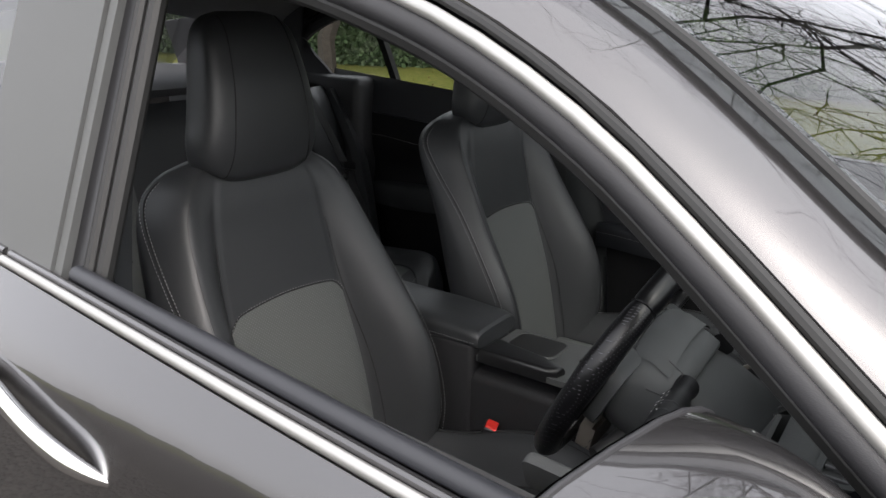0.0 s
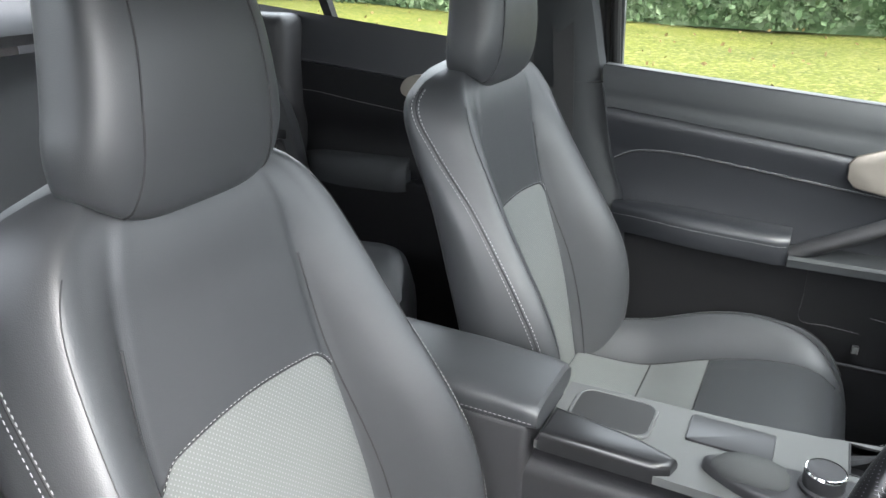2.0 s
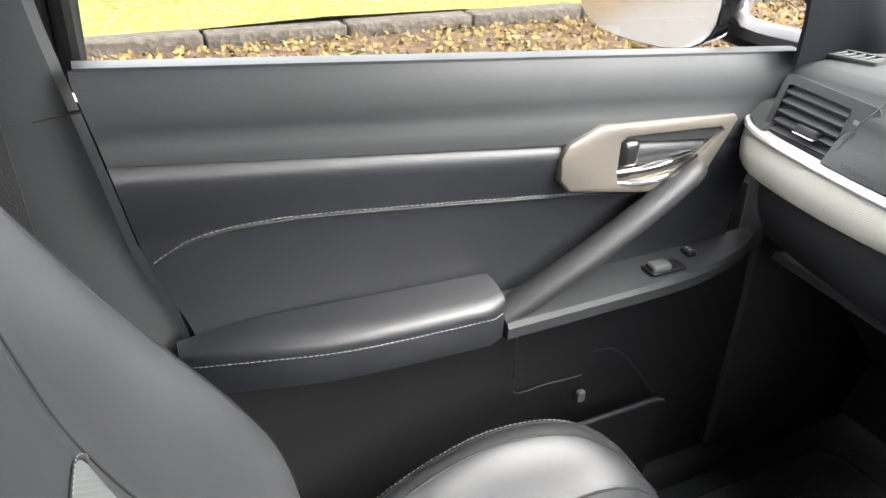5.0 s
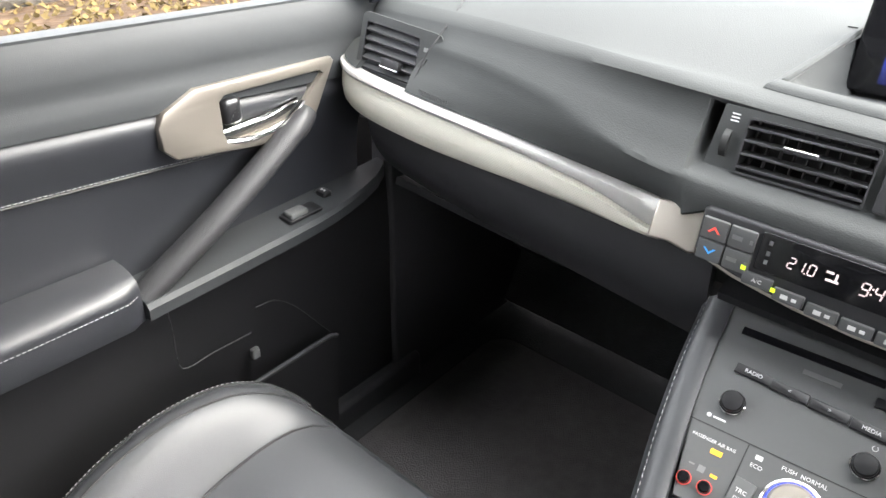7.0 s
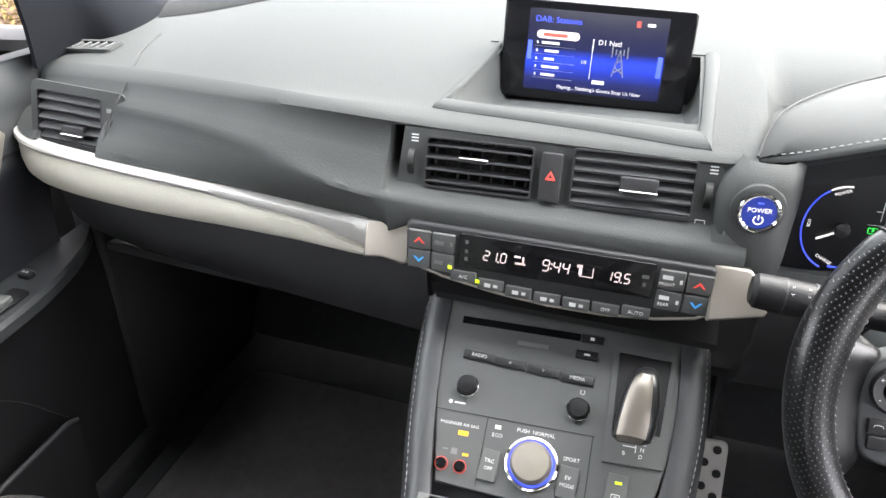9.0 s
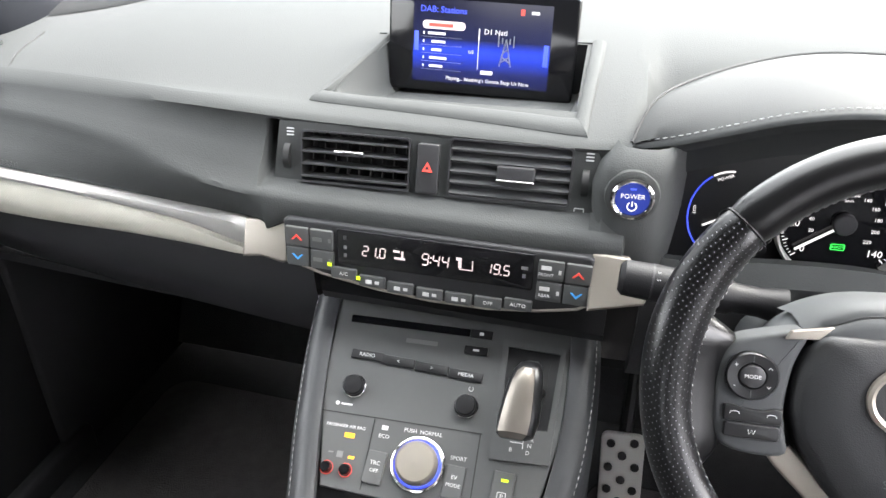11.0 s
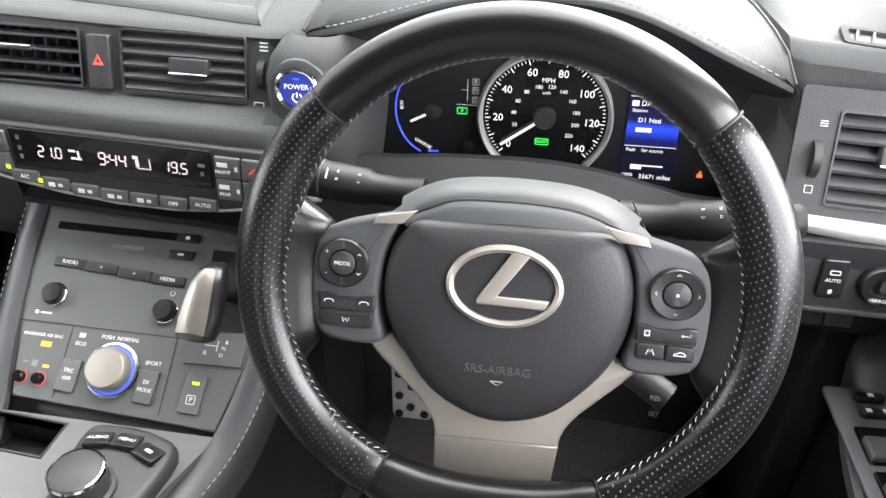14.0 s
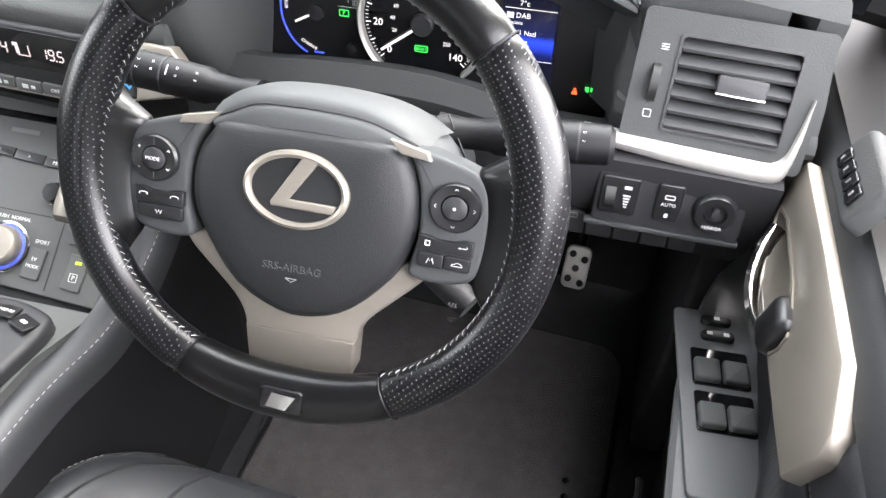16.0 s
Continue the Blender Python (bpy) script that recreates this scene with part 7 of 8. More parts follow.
part("lower_bezel", thick([[q + Vector((0, 0.056, -0.032)) for q in lowlip], [q + Vector((0, 0.02, -0.008)) for q in lowlip], lowlip, [q + Vector((0, -0.006, -0.012)) for q in lowlip], [q + Vector((0, 0.004, -0.05)) for q in lowlip]], 0.006), SOFT, inst, "charcoal lower bezel")
# speedometer
sp = part("speedometer", moved(both(grid([[((0.0592 + r) * math.cos(a), (0.0592 + r) * math.sin(a), z) for r, z in ((0.0022, -0.002), (0.0022, 0.006), (0.0, 0.009), (-0.0025, 0.006), (-0.0025, -0.002))] for a in [radians(-48 + 276 * k / 72) for k in range(73)]])), IP), BRIGHT, fp, "satin ring of the speedometer")
part("dial_face", moved(prism(ring(0.0565, 48), 0.002, 0, -0.003), IP), GLOSSB, sp)
ticks = []
for k in range(71):
    a = radians(222 - 264 * k / 70)
    l = 0.005 if k % 5 == 0 else 0.0026
    ticks.append(moved(bar(Matrix.Identity(4), 0.0545 - l / 2, 0, l, 0.0009 if k % 5 == 0 else 0.0005), IP @ Matrix.Rotation(a, 4, "Z")))
part("scale", both(*ticks), LIT, sp)
for k, n_ in enumerate(range(0, 141, 20)):
    a = radians(222 - 264 * k / 7)
    words(str(n_), 0.0096, at2(IP, 0.0425 * math.cos(a), 0.0425 * math.sin(a), 0.0006), LIT, sp)
for k, n_ in enumerate(range(20, 221, 20)):
    a = radians(222 - 264 * (n_ * 0.6214) / 140)
    words(str(n_), 0.0048, at2(IP, 0.0285 * math.cos(a), 0.0285 * math.sin(a), 0.0006), LIT, sp)
words("MPH", 0.0058, at2(IP, 0.001, 0.034, 0.0006), LIT, sp)
words("km/h", 0.0036, at2(IP, 0.0, 0.0225, 0.0006), LIT, sp)
na = radians(216)
part("needle", moved(bar(Matrix.Identity(4), 0.026, 0, 0.044, 0.0024, 0.0035, 0.0008), IP @ Matrix.Rotation(na, 4, "Z")), LIT, sp, "white needle")
part("needle_hub", moved(lathe([(0.0105, 0.0), (0.0105, 0.005), (0.009, 0.0065), (0.0, 0.0065)], 24), IP), HARD, sp)
part("ready_lamp", moved(hole_plate(rrect(0.0125, 0.0062, 0.001), rrect(0.0112, 0.0049, 0.0008), 0.0004), at2(IP, -0.001, -0.024, 0.0004)), GREENLIT, sp)
words("READY", 0.0036, at2(IP, -0.001, -0.024, 0.0008), GREENLIT, sp)
# power gauge
EG = at2(IP, -0.103, -0.002, -0.0025)
part("power_arc", moved(tube([(0.036 * math.cos(a), 0.044 * math.sin(a), 0.0008) for a in [radians(120 + 130 * k / 24) for k in range(25)]], 0.0009, 5), EG), BLUELIT, fp, "blue arc of the power gauge")
part("power_arc_end", moved(both(tube([(0.036 * math.cos(a), 0.044 * math.sin(a), 0.0008) for a in [radians(88 + 30 * k / 8) for k in range(9)]], 0.0010, 5)), EG), LIT, fp)
part("charge_mark", bar(EG, 0.000, -0.040, 0.010, 0.002, 0.0008), BLUELIT, fp)
words("POWER", 0.0044, at2(EG, -0.006, 0.0375, 0.001, 22), LIT, fp)
words("CHARGE", 0.0044, at2(EG, -0.010, -0.033, 0.001, -28), LIT, fp)
words("ECO", 0.0040, at2(EG, -0.030, 0.004, 0.001, 90), LIT, fp)
part("needle", moved(bar(Matrix.Identity(4), 0.014, 0, 0.020, 0.0020, 0.0025, 0.0008), EG @ Matrix.Rotation(radians(207), 4, "Z")), LIT, fp)
part("needle_hub", moved(lathe([(0.0075, 0.0), (0.0075, 0.004), (0.0, 0.005)], 20), EG), HARD, fp)
for body, y in (("R", 0.030), ("N", 0.022), ("D", 0.013)):
    words(body, 0.005, at2(EG, 0.039, y, 0.001), PRINT, fp)
pieces("gear_mark", several(*[moved(hole_plate(rrect(0.006, 0.006, 0.0008), rrect(0.0052, 0.0052, 0.0006), 0.0003), at2(EG, 0.039, y, 0.0008)) for y in (0.030, 0.022, 0.013)], bar(EG, 0.0315, 0.022, 0.0006, 0.02, 0.0008), bar(EG, 0.029, 0.022, 0.006, 0.0006, 0.0008), bar(EG, 0.034, 0.008, 0.026, 0.0004, 0.0008)), PRINT, fp)
part("park_lamp", moved(hole_plate(rrect(0.0095, 0.0062, 0.001), rrect(0.0083, 0.005, 0.0008), 0.0004), at2(EG, 0.027, 0.002, 0.0008)), GREENLIT, fp)
words("P", 0.0048, at2(EG, 0.027, 0.002, 0.001), GREENLIT, fp)
part("reset_stem", moved(lathe([(0.005, 0), (0.005, 0.008), (0.0, 0.009)], 16), at2(IP, -0.068, -0.032, -0.003)), SMOOTH, fp)
# trip display
TD = at2(IP, 0.097, -0.008, -0.0025)
td = part("trip_display", moved(prism(rrect(0.050, 0.098, 0.002), 0.0008), TD), SCREENOFF, fp, "dark trip display")
part("blue_field", bar(TD, 0.0, 0.008, 0.046, 0.046, 0.0009), SCREEN, td)
for body, sz, x, y in (("Outside", 0.0042, -0.021, 0.044), ("DAB", 0.0066, -0.013, 0.026), ("Stations", 0.0042, -0.020, 0.0195), ("D1 Natl", 0.0062, -0.014, 0.0105), ("Push    for source", 0.0046, -0.021, -0.018), ("ODO", 0.0042, -0.022, -0.043)):
    words(body, sz, at2(TD, x, y, 0.0014), LIT, td, align="LEFT")
words("7°c", 0.0066, at2(TD, -0.006, 0.037, 0.0014), LIT, td)
words("33671 miles", 0.0060, at2(TD, 0.008, -0.044, 0.0014), LIT, td)
pieces("display_mark", several(bar(TD, -0.018, 0.026, 0.006, 0.005, 0.0014), bar(TD, -0.008, 0.0015, 0.014, 0.004, 0.0014), bar(TD, 0, 0.0325, 0.046, 0.0005, 0.0014), bar(TD, 0, -0.014, 0.046, 0.0005, 0.0014), bar(TD, -0.010, -0.0345, 0.010, 0.0045, 0.0014), bar(TD, 0.004, -0.033, 0.020, 0.0012, 0.0014)), LIT, td)
part("arrow_lamp", moved(both(prism([(-0.003, 0.002), (0.0005, 0.002), (0.0005, -0.003), (-0.001, -0.003), (-0.003, -0.001)], 0.0004), bar(Matrix.Identity(4), 0.0032, 0.0, 0.0022, 0.004, 0.0)), at2(IP, 0.1565, -0.041, 0.001)), GREENLIT, fp)
part("belt_lamp", moved(both(prism(ring(0.0011, 10), 0.0004), prism([(-0.002, -0.0014), (0.002, -0.0014), (0.0026, -0.0052), (-0.0026, -0.0052)], 0.0004)), at2(IP, 0.1445, -0.0425, 0.001)), REDLIT, fp, "orange-red belt warning lamp")
# ---- steering column and stalks ----
def glyph(m, pts, r=0.00028):
    """A thin printed line on the plane m."""
    return moved(tube([(x, y, 0) for x, y in pts], r, 4), m)


HANDSET = [(-0.0030, -0.0008), (-0.0026, 0.0006), (-0.001, 0.0011), (0.001, 0.0011), (0.0026, 0.0006), (0.0030, -0.0008)]
HOOK = [(-0.0028, 0.0), (-0.0014, 0.0013), (-0.0028, 0.0), (-0.0014, -0.0010), (-0.0028, 0.0), (0.0022, 0.0), (0.0028, 0.0010), (0.0022, 0.0018)]
SQUARE = [(-0.0016, -0.0016), (0.0012, -0.0016), (0.0012, 0.0016), (-0.0016, 0.0016), (-0.0016, -0.0016)]
LANES = [(-0.0024, -0.0018), (-0.0010, 0.0018), (-0.0002, 0.0), (0.0010, 0.0018), (0.0024, -0.0018)]
CARSIDE = [(-0.0036, -0.0008), (-0.0032, 0.0004), (-0.0014, 0.0006), (-0.0004, 0.0016), (0.0018, 0.0014), (0.0034, 0.0002), (0.0036, -0.0008), (-0.0036, -0.0008)]
SPEECH = [(-0.0022, 0.0014), (-0.0012, -0.0014), (0.0, 0.0012), (0.0012, -0.0014), (0.0022, 0.0014)]
column = thing("steering_column", (0.37, 0.12, 0.80), "black steering column shroud with two stalks", "steering column")


def shroud_row(y, wide, top, bottom, p=0.62):
    """A rounded section across the steering column."""
    zc, h = (top + bottom) / 2, (top - bottom) / 2
    return [Vector((0.369 + wide * math.copysign(abs(math.cos(a)) ** p, math.cos(a)), y - 0.25 * h * math.sin(a), zc + h * math.copysign(abs(math.sin(a)) ** p, math.sin(a)))) for a in [2 * math.pi * j / 36 for j in range(36)]]


part("shroud", grid([shroud_row(*r) for r in ((0.094, 0.080, 0.902, 0.800), (0.0925, 0.0865, 0.9085, 0.792), (0.096, 0.089, 0.911, 0.788), (0.13, 0.091, 0.900, 0.778), (0.18, 0.088, 0.870, 0.765), (0.23, 0.080, 0.838, 0.758))], False, True, True), SHROUDSKIN, column, "charcoal plastic column shroud")
part("shroud_joint", tube([Vector((0.369 + q * 0.0925, y, 0.843 - 0.2 * (y - 0.1))) for q, y in ((1, 0.10), (1, 0.14), (0.99, 0.18), (0.97, 0.22))], 0.0012, 5), SEAM, column)
for s, base, tip in ((-1, (0.300, 0.105, 0.905), (0.178, 0.109, 0.914)), (1, (0.440, 0.100, 0.905), (0.563, 0.106, 0.912))):
    b, t = Vector(base), Vector(tip)
    st = part("stalk", tube([b, b.lerp(t, 0.15), b.lerp(t, 0.30), b.lerp(t, 0.34), b.lerp(t, 0.8), b.lerp(t, 0.97), t], 0.0140, 18, taper=(1.0, 0.80, 0.82, 1.0, 1.05, 1.0, 0.75)), DEEP, column, "black stalk with white symbols")
    d = (t - b).normalized()
    for f in (0.62, 0.80):
        part("twist_collar", tube([b.lerp(t, f - 0.006), b.lerp(t, f + 0.006)], 0.0150, 18), HARD, st)
    n_ = Vector((0, -0.62, 0.78))
    SM = axes(b.lerp(t, 0.6) + n_ * 0.0146, d * s, n_.cross(d * s))
    pieces("stalk_mark", several(*[glyph(at2(SM, dx, dy, 0.0006), [(x * 0.5, y * 0.5) for x, y in (SQUARE if abs(dx) < 0.015 else SPEECH)], 0.00016) for dx, dy in ((-0.020, 0.003), (-0.020, -0.003), (-0.008, 0.004), (-0.008, -0.002), (0.012, 0.003), (0.012, -0.003), (0.028, 0.003), (0.028, -0.003))], bar(SM, 0.004, 0, 0.0008, 0.008, 0.0006)), PRINT, st)
cr = part("cruise_stalk", tube([(0.43, 0.05, 0.84), (0.458, 0.035, 0.824), (0.484, 0.022, 0.814)], 0.011, 12), HARD, column, "small cruise control stalk")
CM = axes((0.474, 0.012, 0.818), (0.85, -0.1, 0.1), (0, 0.4, 0.9))
for body, y in (("RES", 0.005), ("SET", -0.006)):
    words(body, 0.0045, at2(CM, 0, y, 0.004), DIM, cr)

# ---- steering wheel ----
wheel = thing("steering_wheel", (0.369, 0.005, 0.908), "black punched-leather three-spoke steering wheel with satin lower spoke", "steering wheel")
TW = radians(27)
WM = axes((0.3688, 0.0124, 0.9011), (1, 0, 0.012), (0, math.sin(TW), math.cos(TW)))
RR, RT = 0.1565, 0.0160


def rim_at(a, q, extra=0.0):
    """A point on the rim: a round the wheel, q round the grip (0 faces outwards, 90 the driver)."""
    A, Q = radians(a), radians(q)
    bulge = 1 + 0.10 * math.exp(-(((a % 360) - 165) / 16) ** 2) + 0.10 * math.exp(-((((a + 180) % 360 - 180) - 15) / 16) ** 2)
    low_ = math.exp(-((((a % 360) - 270) / 26) ** 2))
    rt = RT * bulge * (1 + 0.08 * low_)
    r = RR * (1 - 0.085 * math.exp(-((((a % 360) - 270) / 42) ** 2))) + (rt + extra) * math.cos(Q) * (1.02 + 0.10 * low_)
    return Vector((r * math.cos(A), r * math.sin(A), (rt * 0.92 + extra) * math.sin(Q) + 0.004))


for nm, a0, a1, mat, lab in (("rim_top", 43, 138, WHEEL_LEATHER, "smooth black leather"), ("rim_grip", 138, 240, WHEEL_PERF, "punched black leather grip"), ("rim_bottom", 240, 300, WHEEL_LEATHER, "smooth black leather"), ("rim_grip", 300, 403, WHEEL_PERF, "punched black leather grip")):
    n_ = int((a1 - a0) / 2.5)
    arc = [a0 + 0.3 + (a1 - a0 - 0.6) * k / n_ for k in range(n_ + 1)]
    rp = part(nm, moved(grid([[rim_at(a, q, -0.0012 * (k in (0, n_))) for q in range(0, 360, 15)] for k, a in enumerate(arc)], False, True, True), WM), mat, wheel, lab)
    # cross stitching round the inner side of the grip
    sts = []
    a = a0 + 1.0
    while a < a1 - 1:
        sts.append(tube([rim_at(a, 160, 0.0002), rim_at(a + 0.6, 165, 0.0005), rim_at(a + 1.2, 170, 0.0002)], 0.00030, 4))
        a += 2.3
    if nm != "rim_bottom":
        part("stitching", moved(both(*sts), WM), STITCH, rp, "pale cross stitching", recalc=False)
    part("joint", moved(tube([rim_at(a0, q, -0.0002) for q in range(0, 360, 15)], 0.0008, 5, closed=True), WM), DEEP, rp)

# hub cover, with a domed face
HM = WM @ Matrix.Diagonal((1, 0.95, 1, 1))
HUBSKIN = node_material("grained_hub_plastic", (0.015, 0.0155, 0.017), 0.5, grain=0.16, grain_size=1100, spec=0.4)
hub_o = [(-0.066, 0.033), (-0.0575, 0.041), (-0.03, 0.0435), (0, 0.0445), (0.03, 0.0445), (0.060, 0.0425), (0.0705, 0.035), (0.0785, 0.012), (0.079, -0.012), (0.0745, -0.032), (0.0640, -0.053), (0.040, -0.079), (0.015, -0.0905), (-0.011, -0.0908), (-0.043, -0.0745), (-0.0650, -0.0445), (-0.0760, -0.0205), (-0.0775, 0.003), (-0.0735, 0.021)]
hub2 = [(p.x, p.y) for p in curve([(x, y, 0) for x, y in hub_o], 3, True)]
rows = [[(x * g, y * g + 0.004 * (g - 1), z) for x, y in hub2] for g, z in ((1.0, -0.035), (1.0, -0.008), (0.99, -0.002), (0.965, 0.002), (0.88, 0.006), (0.6, 0.0085), (0.3, 0.0095), (0.02, 0.010))]
hub = part("hub_cover", moved(grid(rows, False, True, True), HM), HUBSKIN, wheel, "grained black hub cover")
# smooth shell over the hub: from the grained pad's upper edge to a rounded top that turns away
SHELL = ((-1.0, 0.0355, 0.0405, 0.046, 0.05), (-0.8, 0.0375, 0.047, 0.055, 0.06), (-0.55, 0.0405, 0.055, 0.063, 0.067), (-0.2, 0.043, 0.057, 0.066, 0.07), (0.15, 0.0435, 0.057, 0.066, 0.07), (0.5, 0.042, 0.0545, 0.063, 0.067), (0.8, 0.0375, 0.047, 0.054, 0.059), (1.0, 0.034, 0.039, 0.044, 0.048))
rows = []
for k in range(29):
    u = k / 14 - 1
    ys = [smooth([(r[0], r[i]) for r in SHELL], u) for i in (1, 2, 3, 4)]
    fall = 0.006 * u * u + 0.012 * max(0, abs(u) - 0.8)
    rows.append([Vector((0.003 + u * wd, y, z - fall)) for wd, y, z in ((0.068, ys[0] - 0.004, -0.003), (0.069, ys[0], 0.002), (0.071, ys[0] + (ys[1] - ys[0]) * 0.5, 0.0010), (0.072, ys[1] - 0.0015, -0.002), (0.0725, ys[1], -0.0045), (0.0735, ys[1] + 0.0012, -0.0045), (0.075, ys[2] - 0.003, -0.008), (0.076, ys[2], -0.013), (0.078, ys[3], -0.026), (0.082, ys[3], -0.050))])

def back_row(z, wide, top, bottom):
    """A rounded section through the back of the hub, in the wheel's plane."""
    yc, h = (top + bottom) / 2, (top - bottom) / 2
    return [Vector((0.003 + wide * math.copysign(abs(math.cos(a)) ** 0.7, math.cos(a)), yc + h * math.copysign(abs(math.sin(a)) ** 0.7, math.sin(a)), z)) for a in [2 * math.pi * j / 40 for j in range(40)]]


rear = part("hub_rear", moved(grid([back_row(*r) for r in ((-0.022, 0.100, 0.052, -0.050), (-0.028, 0.101, 0.056, -0.058), (-0.040, 0.098, 0.061, -0.066), (-0.060, 0.094, 0.063, -0.068), (-0.076, 0.092, 0.062, -0.066), (-0.079, 0.088, 0.058, -0.062))], False, True, True), HM), SHELLSKIN, wheel, "charcoal rear shell of the hub", angle=60)
part("service_cover", moved(both(tube([(0.074, 0.0595, -0.046), (0.0785, 0.0595, -0.066), (0.0938, 0.030, -0.066), (0.0985, 0.026, -0.046)], 0.0007, 4)), HM), SEAM, rear)
part("upper_shroud", moved(grid(rows), HM), SHELLSKIN, wheel, "smooth charcoal upper hub shell", angle=50)
part("shell_joint", moved(tube([r[4] + Vector((0, 0.0006, 0.0006)) for r in rows[1:-1]], 0.0005, 4), HM), SEAM, wheel)
words("SRS-AIRBAG", 0.0078, at2(HM, 0, -0.0525, 0.0092), SHELLSKIN, hub)
part("horn_mark", moved(tube([(-0.004, -0.060, 0.0088), (0.0, -0.0625, 0.0088), (0.004, -0.060, 0.0088), (-0.004, -0.060, 0.0088)], 0.0005, 4), HM), DIM, hub)
# emblem: a satin oval with a bent bar
em = part("emblem", moved(grid([[((0.0335 + r) * math.cos(a), (0.0245 + r) * math.sin(a) + 0.004, z) for r, z in ((0.0028, 0.008), (0.0022, 0.0115), (0.0, 0.0128), (-0.0022, 0.0115), (-0.0028, 0.008))] for a in [2 * math.pi * k / 48 for k in range(48)]], True), HM), SATIN, hub, "satin oval emblem")
bent = [(0.004, 0.0235), (0.016, 0.0235), (-0.004, -0.0065), (0.028, -0.0065), (0.026, -0.0125), (-0.016, -0.0125), (-0.0165, -0.0095)]
part("emblem_bar", moved(prism([(x, y + 0.004) for x, y in bent], 0.004, 0.001, 0.0085), HM), SATIN, em)

# side spokes: leather root flowing from the rim, control pod, satin tick
for s in (-1, 1):
    rows = []
    for k in range(25):
        y = -0.072 + 0.128 * k / 24
        xi = smooth(((-0.075, 0.1345), (-0.064, 0.1290), (-0.054, 0.1225), (-0.045, 0.1180), (-0.02, 0.1200), (0.0, 0.1205), (0.02, 0.1170), (0.031, 0.1120), (0.037, 0.1165), (0.043, 0.1260), (0.050, 0.1340), (0.057, 0.1370)), y)
        xo = math.sqrt(RR * RR - y * y) + 0.002
        rows.append([Vector((s * (xi + (xo - xi) * u), y, h)) for u, h in ((0.0, -0.010), (0.03, -0.003), (0.12, 0.001), (0.35, 0.005), (0.6, 0.010), (0.85, 0.0150), (1.0, 0.0165))])
    part("spoke", moved(thick(rows, 0.012 * s), HM), WHEEL_LEATHER, wheel, "leather root of the side spoke")
    o = [(s * x, y) for x, y in ((0.1255, 0.0015), (0.1225, 0.022), (0.113, 0.0325), (0.0865, 0.0405), (0.070, 0.0415), (0.0775, 0.018), (0.0805, -0.012), (0.078, -0.030), (0.0765, -0.044), (0.092, -0.0475), (0.116, -0.0435), (0.1245, -0.027))]
    pod = part("control_pod", moved(prism([(p.x, p.y) for p in curve([(x, y, 0) for x, y in o], 3, True)], 0.026, 0.004, -0.025), HM), SHELLSKIN, wheel, "charcoal control pod")
    part("satin_tick", moved(prism([(s * 0.0575, 0.0475), (s * 0.082, 0.0425), (s * 0.0850, 0.0365), (s * 0.0655, 0.0385)], 0.0055, 0.001, 0.001), HM), SATIN, wheel)
    cx, cy = s * 0.1030, 0.0085
    part("round_key", moved(lathe([(0.0168, 0.0), (0.0168, 0.003), (0.0155, 0.0048), (0.0092, 0.0040), (0.0085, 0.003)], 32), at2(HM, cx, cy, 0.001)), SMOOTH, pod)
    part("middle_key", moved(lathe([(0.0080, 0.0), (0.0080, 0.005), (0.0068, 0.0058), (0.0, 0.0058)], 24), at2(HM, cx, cy, 0.001)), HARD, pod)
    if s < 0:
        words("MODE", 0.0037, at2(HM, cx, cy, 0.0072), PRINT, pod)
        words("+", 0.0045, at2(HM, cx - 0.0105, cy + 0.007, 0.0058), PRINT, pod)
        words("-", 0.0045, at2(HM, cx - 0.0105, cy - 0.007, 0.0058), PRINT, pod)
        pieces("key_mark", several(*[glyph(at2(HM, cx + 0.0105, cy + dy, 0.0058, tn), [(-0.0012, -0.0007), (0, 0.0007), (0.0012, -0.0007)]) for dy, tn in ((0.0065, 0), (-0.0065, 180))]), PRINT, pod)
        part("key_split", bar(HM, cx, cy + 0.0125, 0.0006, 0.006, 0.0054), PANEL, pod)
        part("key_split", bar(HM, cx, cy - 0.0125, 0.0006, 0.006, 0.0054), PANEL, pod)
    else:
        part("key_dot", moved(prism(ring(0.0010, 10), 0.0004), at2(HM, cx, cy, 0.0069)), PRINT, pod)
        pieces("key_mark", several(*[glyph(at2(HM, cx + dx, cy + dy, 0.0058, tn), [(-0.0012, -0.0005), (0, 0.0006), (0.0012, -0.0005)]) for dx, dy, tn in ((0.0125, 0, -90), (-0.0125, 0, 90), (0, 0.0125, 0), (0, -0.0125, 180))]), PRINT, pod)
    y1, y2 = -0.0190, -0.0302
    kx = s * 0.0998
    part("wide_key", moved(prism([(-0.0180, -0.0048), (0.0180, -0.0048), (0.0180, 0.0060), (0.012, 0.0062), (0.006, 0.0042), (-0.006, 0.0042), (-0.012, 0.0062), (-0.0180, 0.0060)], 0.004, 0.001), at2(HM, kx, y1, 0.0)), SMOOTH, pod)
    if s < 0:
        part("wide_key", moved(prism(rrect(0.0345, 0.0100, 0.002), 0.004, 0.001), at2(HM, kx, y2, 0.0)), SMOOTH, pod)
        pieces("key_mark", several(glyph(at2(HM, kx - 0.0115, y1 + 0.001, 0.0043), HANDSET), glyph(at2(HM, kx + 0.0115, y1 + 0.001, 0.0043), HANDSET), glyph(at2(HM, kx, y2, 0.0043), SPEECH)), PRINT, pod)
    else:
        for dx in (-0.0088, 0.0088):
            part("small_key", moved(prism(rrect(0.0170, 0.0100, 0.002), 0.004, 0.001), at2(HM, kx + dx, y2, 0.0)), SMOOTH, pod)
